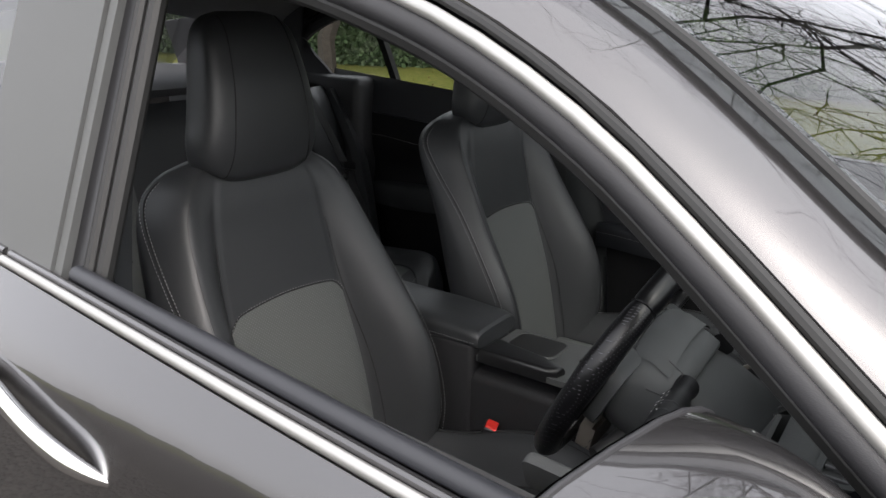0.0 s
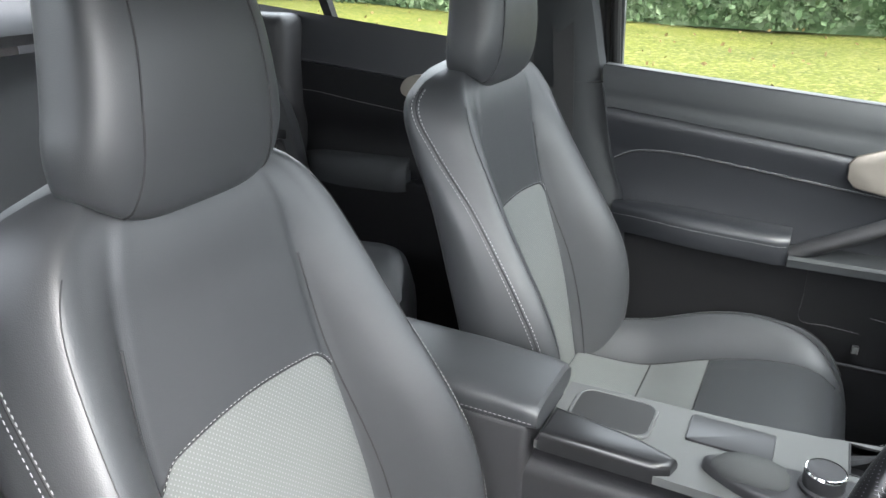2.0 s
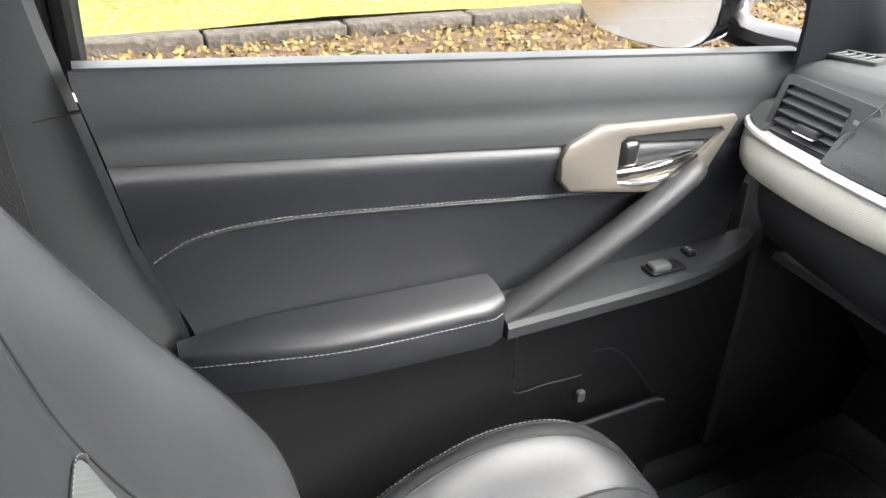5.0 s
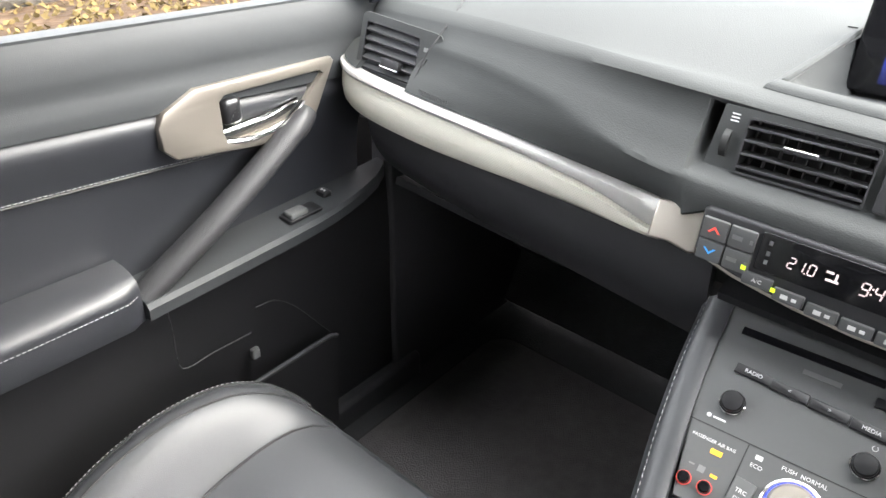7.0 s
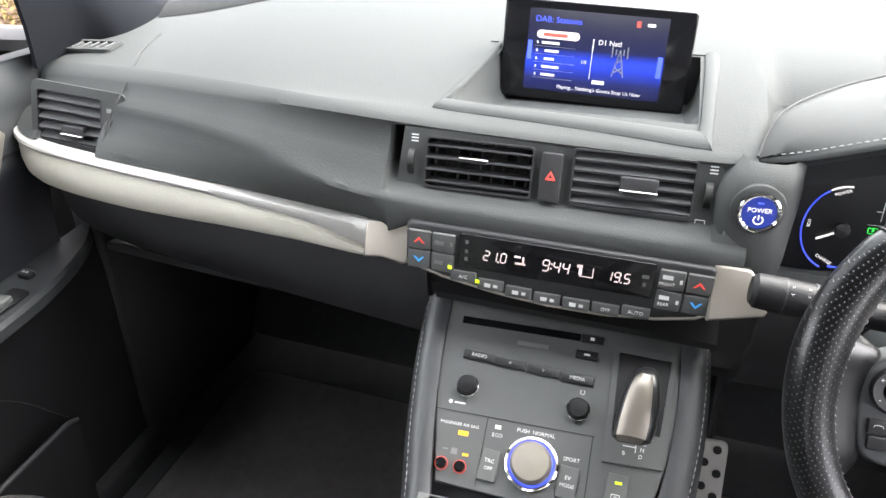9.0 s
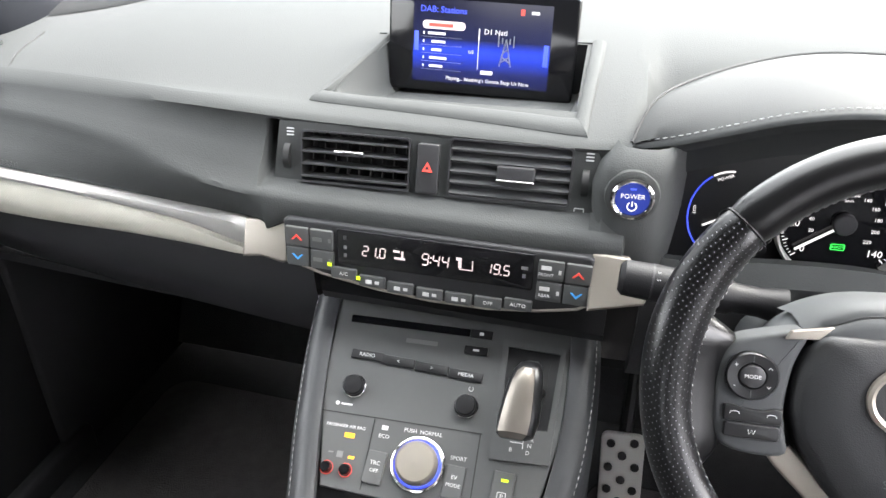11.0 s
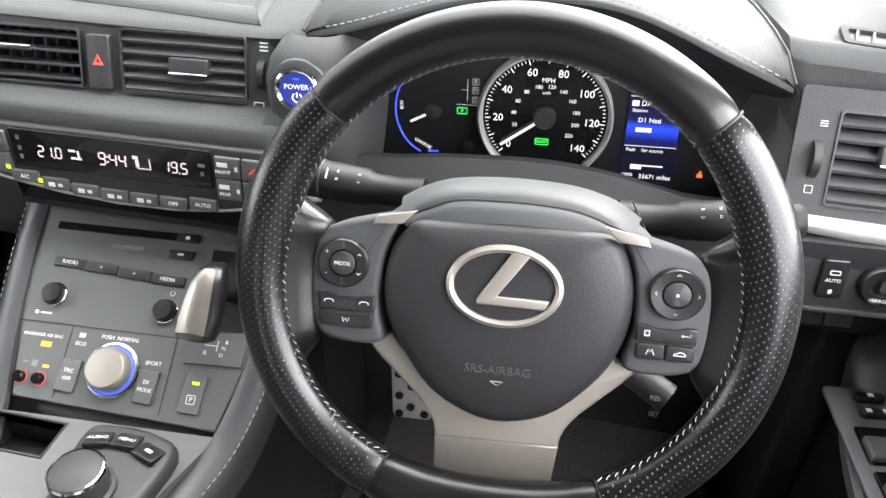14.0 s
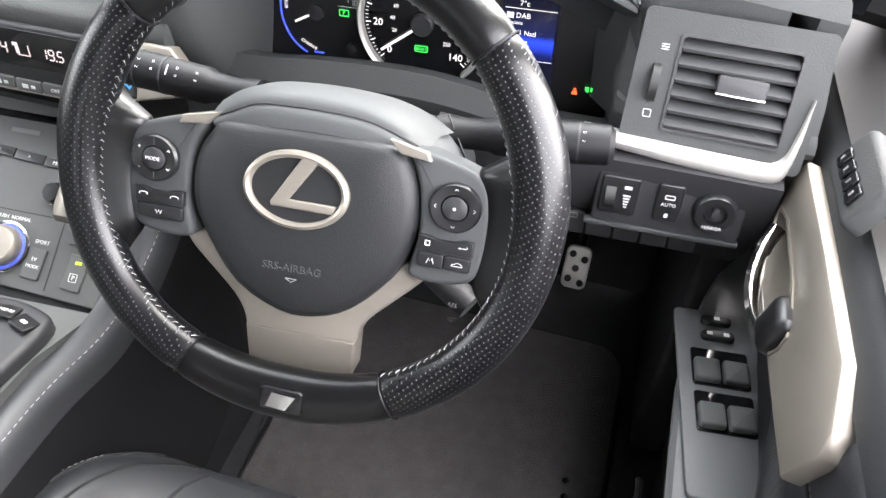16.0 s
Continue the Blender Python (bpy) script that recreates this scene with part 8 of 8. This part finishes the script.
        pieces("key_mark", several(glyph(at2(HM, kx - 0.0115, y1 + 0.001, 0.0043), SQUARE, 0.0005), glyph(at2(HM, kx + 0.0115, y1 + 0.001, 0.0043), HOOK), glyph(at2(HM, kx - 0.0088, y2, 0.0043), LANES), glyph(at2(HM, kx + 0.0088, y2, 0.0043), CARSIDE)), PRINT, pod)
# lower spoke of satin metal: two arms and a foot that turns away
arm_l = [(p.x, p.y) for p in curve([(-0.0865, -0.0485, 0), (-0.0800, -0.0570, 0), (-0.064, -0.0725, 0), (-0.0495, -0.0870, 0), (-0.0420, -0.0990, 0), (-0.0385, -0.1115, 0)], 4)]
arm_r = [(p.x, p.y) for p in curve([(0.0415, -0.1095, 0), (0.0445, -0.0985, 0), (0.0515, -0.0868, 0), (0.066, -0.0715, 0), (0.0810, -0.0560, 0), (0.0875, -0.0480, 0)], 4)]
part("lower_spoke", moved(prism(arm_l + arm_r + [(0.072, -0.040), (0.045, -0.068), (0.0, -0.080), (-0.045, -0.068), (-0.072, -0.040)], 0.014, 0.0025, -0.024), HM), SATIN, wheel, "satin champagne metal lower spoke")
part("spoke_foot", moved(prism([(-0.0395, 0.0), (0.0425, 0.002), (0.0400, -0.030), (0.034, -0.0345), (-0.034, -0.0355), (-0.0395, -0.031)], 0.020, 0.002, -0.020), HM @ Matrix.Translation((0, -0.110, -0.0100)) @ pose(0, 0, 0, 14, 0, 0)), SATIN, wheel)
bd = part("badge", moved(prism(rrect(0.031, 0.0175, 0.003), 0.004, 0.001), at2(WM, 0.003, -0.141, 0.0175)), GLOSSB, wheel, "small dark badge with silver shape")
part("badge_shape", moved(prism([(-0.010, -0.005), (0.004, -0.006), (0.011, 0.005), (-0.006, 0.006)], 0.001), at2(WM, 0.003, -0.141, 0.0216)), CHROME, bd)

# ---- centre console ----
console = thing("centre_console", (0.03, -0.1, 0.235), "charcoal centre console with sloping radio and gear lever", "console")
CA = radians(35)
ST = axes((0.0, 0.19, 0.785), (1, 0, 0), (0, math.cos(CA), math.sin(CA)))
o = [(-0.094, 0.016), (0.145, 0.010), (0.146, -0.09), (0.126, -0.178), (-0.070, -0.170), (-0.088, -0.08)]
stack = part("radio_panel", moved(prism(o, 0.006, 0.002, -0.006), ST), PANEL, console, "matt charcoal radio panel")
part("disc_slot", moved(prism(rrect(0.122, 0.0075, 0.001), 0.001), at2(ST, -0.015, -0.005, 0)), GLOSSB, stack)
for x, y, w, h in ((0.058, -0.0055, 0.022, 0.0085), (0.055, -0.0225, 0.023, 0.0085)):
    part("key", moved(prism(rrect(w, h, 0.001), 0.003, 0.0008), at2(ST, x, y, 0)), SMOOTH, stack)
pieces("key_mark", several(bar(ST, 0.058, -0.0055, 0.004, 0.003, 0.0031), bar(ST, 0.055, -0.0225, 0.006, 0.002, 0.0031)), PRINT, stack)
for k, (x, body) in enumerate(((-0.051, "RADIO"), (-0.019, "<"), (0.015, ">"), (0.049, "MEDIA"))):
    key = part("key", moved(prism(rrect(0.033, 0.0095, 0.001), 0.003, 0.0008), at2(ST, x, -0.0415 - 0.0022 * k, 0, -2)), SMOOTH, stack)
    words(body, 0.0052, at2(ST, x, -0.0415 - 0.0022 * k, 0.0032, -2), PRINT, key)
part("maker_mark", bar(ST, 0.0, -0.0205, 0.032, 0.0045, 0.0002), DIM, stack, "grey bar where the maker's name stands")
pieces("jack_mark", several(bar(ST, -0.061, -0.0917, 0.011, 0.0016, 0.0002), moved(prism(ring(0.002, 10), 0.0003), at2(ST, -0.0705, -0.0915, 0))), PRINT, stack)
for x, y in ((-0.057, -0.0735), (0.054, -0.0775)):
    kn = part("rotary_knob", moved(lathe([(0.0108, 0), (0.0108, 0.004), (0.0098, 0.005), (0.0098, 0.0085), (0.0088, 0.0100), (0.0, 0.0104)], 30), at2(ST, x, y, 0)), SMOOTH, stack, "black rotary knob")
    part("knob_ring", moved(lathe([(0.0114, 0), (0.0114, 0.0025), (0.0108, 0.003)], 30), at2(ST, x, y, 0)), CHROME, kn)
part("power_mark", moved(tube([(0.0022 * math.cos(a), 0.0022 * math.sin(a), 0.0004) for a in [radians(120 + 300 * k / 10) for k in range(11)]], 0.0004, 4), at2(ST, 0.056, -0.060, 0)), PRINT, stack)
part("panel_joint", both(bar(ST, -0.006, -0.1005, 0.158, 0.0010, 0.0002), moved(bar(ST, 0, 0, 0.0010, 0.066, 0.0002), Matrix.Translation(ST.to_3x3() @ Vector((-0.0305, -0.1345, 0)))), moved(bar(ST, 0, 0, 0.0010, 0.070, 0.0002), Matrix.Translation(ST.to_3x3() @ Vector((0.0715, -0.1355, 0))))), SEAM, stack)
words("PASSENGER AIR BAG", 0.0042, at2(ST, -0.057, -0.1125, 0.0003), PRINT, stack)
part("airbag_lamp", both(bar(ST, -0.0515, -0.1205, 0.010, 0.0045, 0.0003)), AMBERLIT, stack)
part("heat_lamp", bar(ST, -0.0455, -0.1405, 0.006, 0.0025, 0.0003), AMBERLIT, stack)
pieces("heat_mark", several(bar(ST, -0.057, -0.139, 0.006, 0.006, 0.0003), bar(ST, -0.066, -0.138, 0.005, 0.0015, 0.0003)), DIM, stack)
for x in (-0.067, -0.0485):
    kn = part("heat_knob", moved(lathe([(0.0052, 0), (0.0052, 0.005), (0.004, 0.0065), (0, 0.0065)], 18), at2(ST, x, -0.1525, 0)), GLOSSB, stack)
    part("knob_ring", moved(tube([(0.0062 * math.cos(a), 0.0062 * math.sin(a), 0.0004) for a in [2 * math.pi * k / 20 for k in range(20)]], 0.00032, 4, closed=True), at2(ST, x, -0.1525, 0)), REDMARK, kn)
# drive mode dial; a glowing skirt stands for the chrome's blue reflection
dl = part("mode_dial", moved(lathe([(0.0200, 0.003), (0.0200, 0.010), (0.0192, 0.0135), (0.017, 0.0155), (0.0, 0.0162)], 40), at2(ST, 0.0185, -0.137, 0)), SATIN, stack, "satin metal mode dial")
part("blue_glow_skirt", moved(lathe([(0.0222, 0), (0.0222, 0.0012), (0.0212, 0.0026), (0.0200, 0.003), (0.0, 0.003)], 40), at2(ST, 0.0185, -0.137, 0)), BLUELIT, dl, "thin glowing ring for the blue reflection in the chrome")
part("dial_skirt", moved(tube([(0.0238 * math.cos(a), 0.0238 * math.sin(a), 0.0015) for a in [2 * math.pi * k / 48 for k in range(48)]], 0.0020, 8, closed=True), at2(ST, 0.0185, -0.137, 0)), CHROME, dl)
for body, x, y in (("ECO", -0.0185, -0.1165), ("PUSH  NORMAL", 0.018, -0.1075), ("SPORT", 0.055, -0.126)):
    words(body, 0.0052, at2(ST, x, y, 0.0003), PRINT, stack)
part("mode_marks", bar(ST, -0.019, -0.1085, 0.006, 0.004, 0.0003), PRINT, stack)
for x, y, a_, b_ in ((-0.021, -0.146, "TRC", "OFF"), (0.054, -0.1475, "EV", "MODE")):
    key = part("key", moved(prism(rrect(0.0185, 0.030, 0.0015), 0.003, 0.001), at2(ST, x, y, 0, -3)), PANEL, stack)
    words(a_, 0.0052, at2(ST, x, y + 0.004, 0.0032, -3), PRINT, key)
    words(b_, 0.0048, at2(ST, x, y - 0.003, 0.0032, -3), PRINT, key)
pk = part("park_key", moved(prism(rrect(0.0200, 0.0345, 0.0015), 0.003, 0.001), at2(ST, 0.0985, -0.1485, 0, -3)), PANEL, stack)
part("key_lamp", bar(ST, 0.1000, -0.1390, 0.0065, 0.0025, 0.0032), LIMELIT, pk)
part("park_mark", moved(hole_plate(rrect(0.0082, 0.0082, 0.001), rrect(0.007, 0.007, 0.0008), 0.0003), at2(ST, 0.0985, -0.1535, 0.0031)), PRINT, pk)
words("P", 0.0062, at2(ST, 0.0985, -0.1535, 0.0032), PRINT, pk)
# gear gate and lever
gt = part("gear_gate", moved(hole_plate([(0.080, -0.008), (0.141, -0.010), (0.137, -0.120), (0.083, -0.122)], [(0.086, -0.014), (0.136, -0.016), (0.132, -0.090), (0.088, -0.092)], 0.003), ST), PANEL, stack)
part("gate_floor", moved(prism([(0.086, -0.014), (0.136, -0.016), (0.132, -0.090), (0.088, -0.092)], 0.0008), ST), SMOOTH, gt)
part("gate_slot", moved(both(prism(rrect(0.006, 0.040, 0.002), 0.0006), moved(prism(rrect(0.020, 0.006, 0.002), 0.0006), Matrix.Translation((-0.007, -0.01, 0)))), at2(ST, 0.124, -0.045, 0.001)), RUBBER, gt)
for body, x, y in (("R", 0.1195, -0.100), ("N", 0.1175, -0.1055), ("D", 0.1165, -0.112), ("B", 0.101, -0.111)):
    words(body, 0.0052, at2(ST, x, y, 0.0033), PRINT, gt)
pieces("gear_mark", several(bar(ST, 0.1115, -0.104, 0.0008, 0.010, 0.0032), bar(ST, 0.1055, -0.104, 0.012, 0.0008, 0.0032)), PRINT, gt)
LEVER = ((-0.1075, 0.0375, 0.0110, 0.0050), (-0.1045, 0.0385, 0.0165, 0.0105), (-0.092, 0.0405, 0.0185, 0.0125), (-0.076, 0.0430, 0.0175, 0.0130), (-0.060, 0.0450, 0.0155, 0.0130), (-0.048, 0.0455, 0.0130, 0.0110), (-0.041, 0.0445, 0.0095, 0.0075), (-0.038, 0.0430, 0.0050, 0.0035))
lever = part("gear_lever", moved(grid([[Vector((0.1045 + 0.0013 * k + w * math.copysign(abs(math.cos(a)) ** 0.75, math.cos(a)), v, zz + d * math.copysign(abs(math.sin(a)) ** 0.75, math.sin(a)))) for a in [2 * math.pi * j / 22 for j in range(22)]] for k, (v, zz, w, d) in enumerate(LEVER)], False, True, True), ST), SMOOTH, console, "black gear lever")
part("lever_plate", moved(thick([[(0.1030 + 0.0013 * k + u * w * 0.86, v, zz + 0.0004 - 0.0035 * u * u) for u in (-1, -0.6, -0.2, 0.2, 0.6, 1)] for k, (v, zz, w) in enumerate(((-0.1062, 0.0450, 0.0105), (-0.1030, 0.0500, 0.0135), (-0.092, 0.0532, 0.0135), (-0.076, 0.0562, 0.0118), (-0.062, 0.0583, 0.0095), (-0.053, 0.0582, 0.0070), (-0.0495, 0.0574, 0.0040)))], -0.003), ST), DIMSATIN, lever, "brushed metal lever face")
part("lever_stem", moved(tube([(0.118, -0.055, 0.0), (0.112, -0.060, 0.04)], 0.008, 10), ST), SMOOTH, lever)

# padded leather sides with a sewn edge
def side_rail(pts, w, s):
    pts = curve(pts, 6)
    def run(profile):
        return [[p + Vector((s * w * a, 0, b)) for p in pts] for a, b in profile]

    r = part("side_pad", thick(run(((-1.0, -0.004), (-0.9, 0.003), (-0.5, 0.006), (0.1, 0.005), (0.6, -0.001), (0.95, -0.014), (1.0, -0.034))), 0.006 * s), LEATHER, console, "sewn black leather side pad")
    # below the sewn edge the flank's shadow is put in as near-black colour
    part("shaded_flank", thick(run(((0.93, -0.032), (0.95, -0.16), (0.90, -0.32))), 0.006 * s), DOORHARD, console)
    part("stitching", dashes([q + Vector((s * w * 0.62, 0, 0.0008)) for q in pts], 0.0042, 0.0026, 0.0005), STITCH, r, "pale stitching")


side_rail([(-0.107, 0.203, 0.794), (-0.104, 0.15, 0.757), (-0.096, 0.09, 0.716), (-0.084, 0.03, 0.676), (-0.072, -0.04, 0.648), (-0.068, -0.12, 0.640), (-0.066, -0.22, 0.640)], 0.016, -1)
side_rail([(0.158, 0.200, 0.790), (0.160, 0.15, 0.756), (0.155, 0.09, 0.716), (0.140, 0.03, 0.680), (0.118, -0.04, 0.668), (0.110, -0.12, 0.664), (0.108, -0.165, 0.664)], 0.016, 1)
PLACE[0] = Matrix.Translation((0.012, -0.008, 0.006))
# flat deck between stack and armrest
front_deck = [(-0.084, 0.024), (0.106, 0.024), (0.126, 0.087), (-0.092, 0.073)]
tray_hole = [(-0.080, 0.033), (-0.012, 0.033), (-0.012, 0.0715), (-0.080, 0.0715)]
part("deck", both(hole_plate(front_deck, tray_hole, 0.012, 0.656), prism([(-0.084, 0.024), (-0.078, 0.0), (-0.066, -0.10), (-0.055, -0.33), (0.100, -0.33), (0.102, -0.04), (0.106, 0.024)], 0.012, 0, 0.656)), PANEL, console, "charcoal console deck")
# the deck is closed here; a black plate stands for the well's shade
part("cup_well_shade", moved(prism(rrect(0.080, 0.105, 0.02), 0.002), Matrix.Translation((-0.005, -0.255, 0.6686))), RUBBER, console, "flat dark plate for the shade in the cup holder well")
part("well_rim", tube([(-0.005 + x, -0.255 + y, 0.669) for x, y in rrect(0.082, 0.107, 0.02)], 0.003, 6, closed=True), PANEL, console)
part("front_tray", both(hole_plate([(x * 1.02 + 0.001, y * 1.02 - 0.001) for x, y in tray_hole], tray_hole, 0.034, 0.632), prism(tray_hole, 0.002, 0, 0.632)), SMOOTH, console, "dark open tray")
part("tray_rim", tube([(x, y, 0.668) for x, y in tray_hole], 0.0016, 6, closed=True), HARD, console)
part("lid_panel", moved(prism(rrect(0.060, 0.105, 0.004), 0.004, 0.001), Matrix.Translation((-0.020, -0.105, 0.6675))), SMOOTH, console, "small dark storage lid")
PLACE[0] = Matrix.Translation((0.014, 0.042, 0.012))
# controller: pod, keys and the jog knob
pod_o = [(0.016, 0.010), (0.040, 0.022), (0.080, 0.020), (0.104, 0.004), (0.098, -0.06), (0.092, -0.12), (0.060, -0.175), (0.040, -0.17), (0.030, -0.12), (0.022, -0.05)]
pod = part("controller_pod", moved(prism([(p.x, p.y) for p in curve([(x, y, 0) for x, y in pod_o], 4, True)], 0.018, 0.007, 0.660), Matrix.Identity(4)), HARD, console, "black controller pod")
for x, y, body, tn in ((0.035, 0.000, "AUDIO", 14), (0.060, 0.003, "MENU", 0), (0.084, -0.004, "", -18)):
    KM = at2(Matrix.Translation((0, 0, 0.6775)), x, y, 0, tn) @ Matrix.Rotation(radians(-18), 4, "X")
    key = part("key", moved(prism(rrect(0.0235, 0.018, 0.002), 0.004, 0.001), KM), SMOOTH, pod)
    if body:
        words(body, 0.0056, at2(KM, 0, 0, 0.0042), PRINT, key)
    else:
        part("key_mark", bar(KM, 0, 0, 0.007, 0.0035, 0.0042), PRINT, key)
jg = part("jog_knob", moved(lathe([(0.0255, 0.0), (0.0255, 0.006), (0.0225, 0.008), (0.0225, 0.024), (0.0212, 0.0275), (0.0195, 0.0285), (0.0, 0.0280)], 44), Matrix.Translation((0.052, -0.048, 0.676))), HARD, console, "black jog knob with chrome edge")
part("knob_edge", moved(lathe([(0.0222, 0.0245), (0.0228, 0.0265), (0.0216, 0.0285), (0.0205, 0.0288)], 44), Matrix.Translation((0.052, -0.048, 0.676))), CHROME, jg)
part("palm_rest", moved(grid([[Vector((0.058 + w * math.cos(a), y, 0.676 + h * max(-0.3, math.sin(a)))) for a in [2 * math.pi * j / 20 for j in range(20)]] for y, w, h in ((-0.082, 0.012, 0.006), (-0.09, 0.022, 0.014), (-0.11, 0.027, 0.019), (-0.135, 0.025, 0.020), (-0.155, 0.018, 0.015), (-0.168, 0.006, 0.005))], False, True, True), Matrix.Identity(4)), SOFT, pod)
PLACE[0] = Matrix.Translation((0.004, -0.013, 0.002))
# lid rail running forward from the armrest, then the armrest box
part("rail_cover", moved(prism([(0.040, -0.32), (0.110, -0.32), (0.110, -0.175), (0.100, -0.155), (0.080, -0.15), (0.060, -0.20)], 0.028, 0.010, 0.660), Matrix.Identity(4)), SMOOTH, console, "smooth black rail ahead of the armrest")
arm = part("armrest_lid", moved(grid([[Vector((0.036 + w * math.copysign(abs(math.cos(a)) ** 0.5, math.cos(a)), y, 0.690 + (zt - 0.690) * max(0, math.copysign(abs(math.sin(a)) ** 0.45, math.sin(a))) + 0.012 * min(0, math.sin(a)))) for a in [2 * math.pi * j / 36 for j in range(36)]] for y, w, zt in ((-0.635, 0.062, 0.715), (-0.63, 0.070, 0.725), (-0.61, 0.073, 0.729), (-0.45, 0.073, 0.728), (-0.345, 0.072, 0.722), (-0.328, 0.071, 0.718), (-0.3235, 0.070, 0.712))], False, True, True), Matrix.Identity(4)), LEATHER, console, "padded black leather armrest lid")
part("stitching", dashes([(0.036 + 0.0735, y, 0.694) for y in [-0.62 + 0.29 * k / 30 for k in range(31)]], 0.004, 0.0028, 0.0006), STITCH, arm)
part("armrest_box", block(-0.036, 0.108, -0.63, -0.335, 0.30, 0.690, 0.012), HARD, console, "black armrest box")
part("tunnel_side", both(block(-0.068, 0.104, -0.40, 0.10, 0.235, 0.630, 0.02), block(-0.10, 0.14, 0.09, 0.50, 0.235, 0.66, 0.02)), HARD, console)
part("lower_face", thick([[Vector((x, 0.236 + 0.10 * f, 0.80 + 0.035 * f)) for x in (-0.12, 0.0, 0.17)] for f in (0, 0.5, 1)], 0.01), SMOOTH, console)

PLACE[0] = Matrix.Translation((0.014, 0.045, 0))
# ---- footwells ----
def pedal(name, label, m, w, h, holes, pad_r):
    p = thing(name, m.translation, label, "pedal", "pedals")
    part("plate", moved(prism(rrect(w, h, 0.010), 0.008, 0.003), m), STEEL, p)
    pieces("stud", [moved(lathe([(pad_r, 0), (pad_r, 0.0035), (pad_r * 0.6, 0.0045), (0, 0.0045)], 14), m @ Matrix.Translation((x, y, 0.0075))) for x, y in holes], RUBBER, p)
    part("arm", tube([m.translation + Vector((0, 0.02, 0)), m.translation + Vector((0, 0.12, 0.12)), m.translation + Vector((0, 0.18, 0.25))], 0.010, 8), SMOOTH, p)


PM = axes((0.210, 0.412, 0.385), (1, 0.03, 0.06), (0, 0.22, 1))
pedal("footrest", "drilled steel footrest plate with black rubber studs", PM, 0.062, 0.135, [(-0.017, 0.052), (0.016, 0.056), (0.0, 0.033), (-0.019, 0.012), (0.019, 0.016), (0.0, -0.008), (-0.019, -0.026), (0.018, -0.024), (-0.002, -0.045), (0.019, -0.056), (-0.020, -0.058)], 0.0062)
pedal("accelerator_pedal", "tall drilled steel accelerator pedal with studs", axes((0.556, 0.512, 0.419), (1, 0, 0), (0, 0.45, 0.9)), 0.038, 0.068, [(-0.009, 0.022), (0.010, 0.016), (-0.001, 0.0), (-0.009, -0.018), (0.010, -0.022)], 0.0052)
for nm, x0, x1, y0, y1, lab in (("floor_mat", 0.165, 0.665, -0.15, 0.52, "dark grey carpet mat in the driver's footwell"), ("floor_mat", -0.655, -0.14, -0.15, 0.56, "dark grey carpet mat in the passenger footwell")):
    fm = thing(nm, ((x0 + x1) / 2, (y0 + y1) / 2, 0.235), lab, "floor mat", "floor mats")
    part("carpet", moved(prism(rrect(x1 - x0, y1 - y0, 0.05, 6), 0.010, 0.003), Matrix.Translation(((x0 + x1) / 2, (y0 + y1) / 2, 0.2365))), MAT, fm)
    part("binding", tube([((x0 + x1) / 2 + x, (y0 + y1) / 2 + y, 0.243) for x, y in rrect(x1 - x0, y1 - y0, 0.05, 6)], 0.004, 6, closed=True), RUBBER, fm)
part("fixing_hooks", both(*[moved(lathe([(0.006, 0), (0.005, 0.006), (0, 0.007)], 12), Matrix.Translation((x, y, 0.246))) for x, y in ((0.61, 0.25), (0.612, 0.225))]), CHROME, bpy.data.objects["floor_mat"])

# ---- lettering becomes mesh ----
deps = bpy.context.evaluated_depsgraph_get()
deps.update()
for ob in WORDS:
    me = bpy.data.meshes.new_from_object(ob.evaluated_get(deps))
    par, mat_, nm = ob.parent, ob.matrix_local.copy(), ob.name
    bpy.data.objects.remove(ob)
    t = new(nm, me)
    t.parent = par
    t.matrix_local = mat_
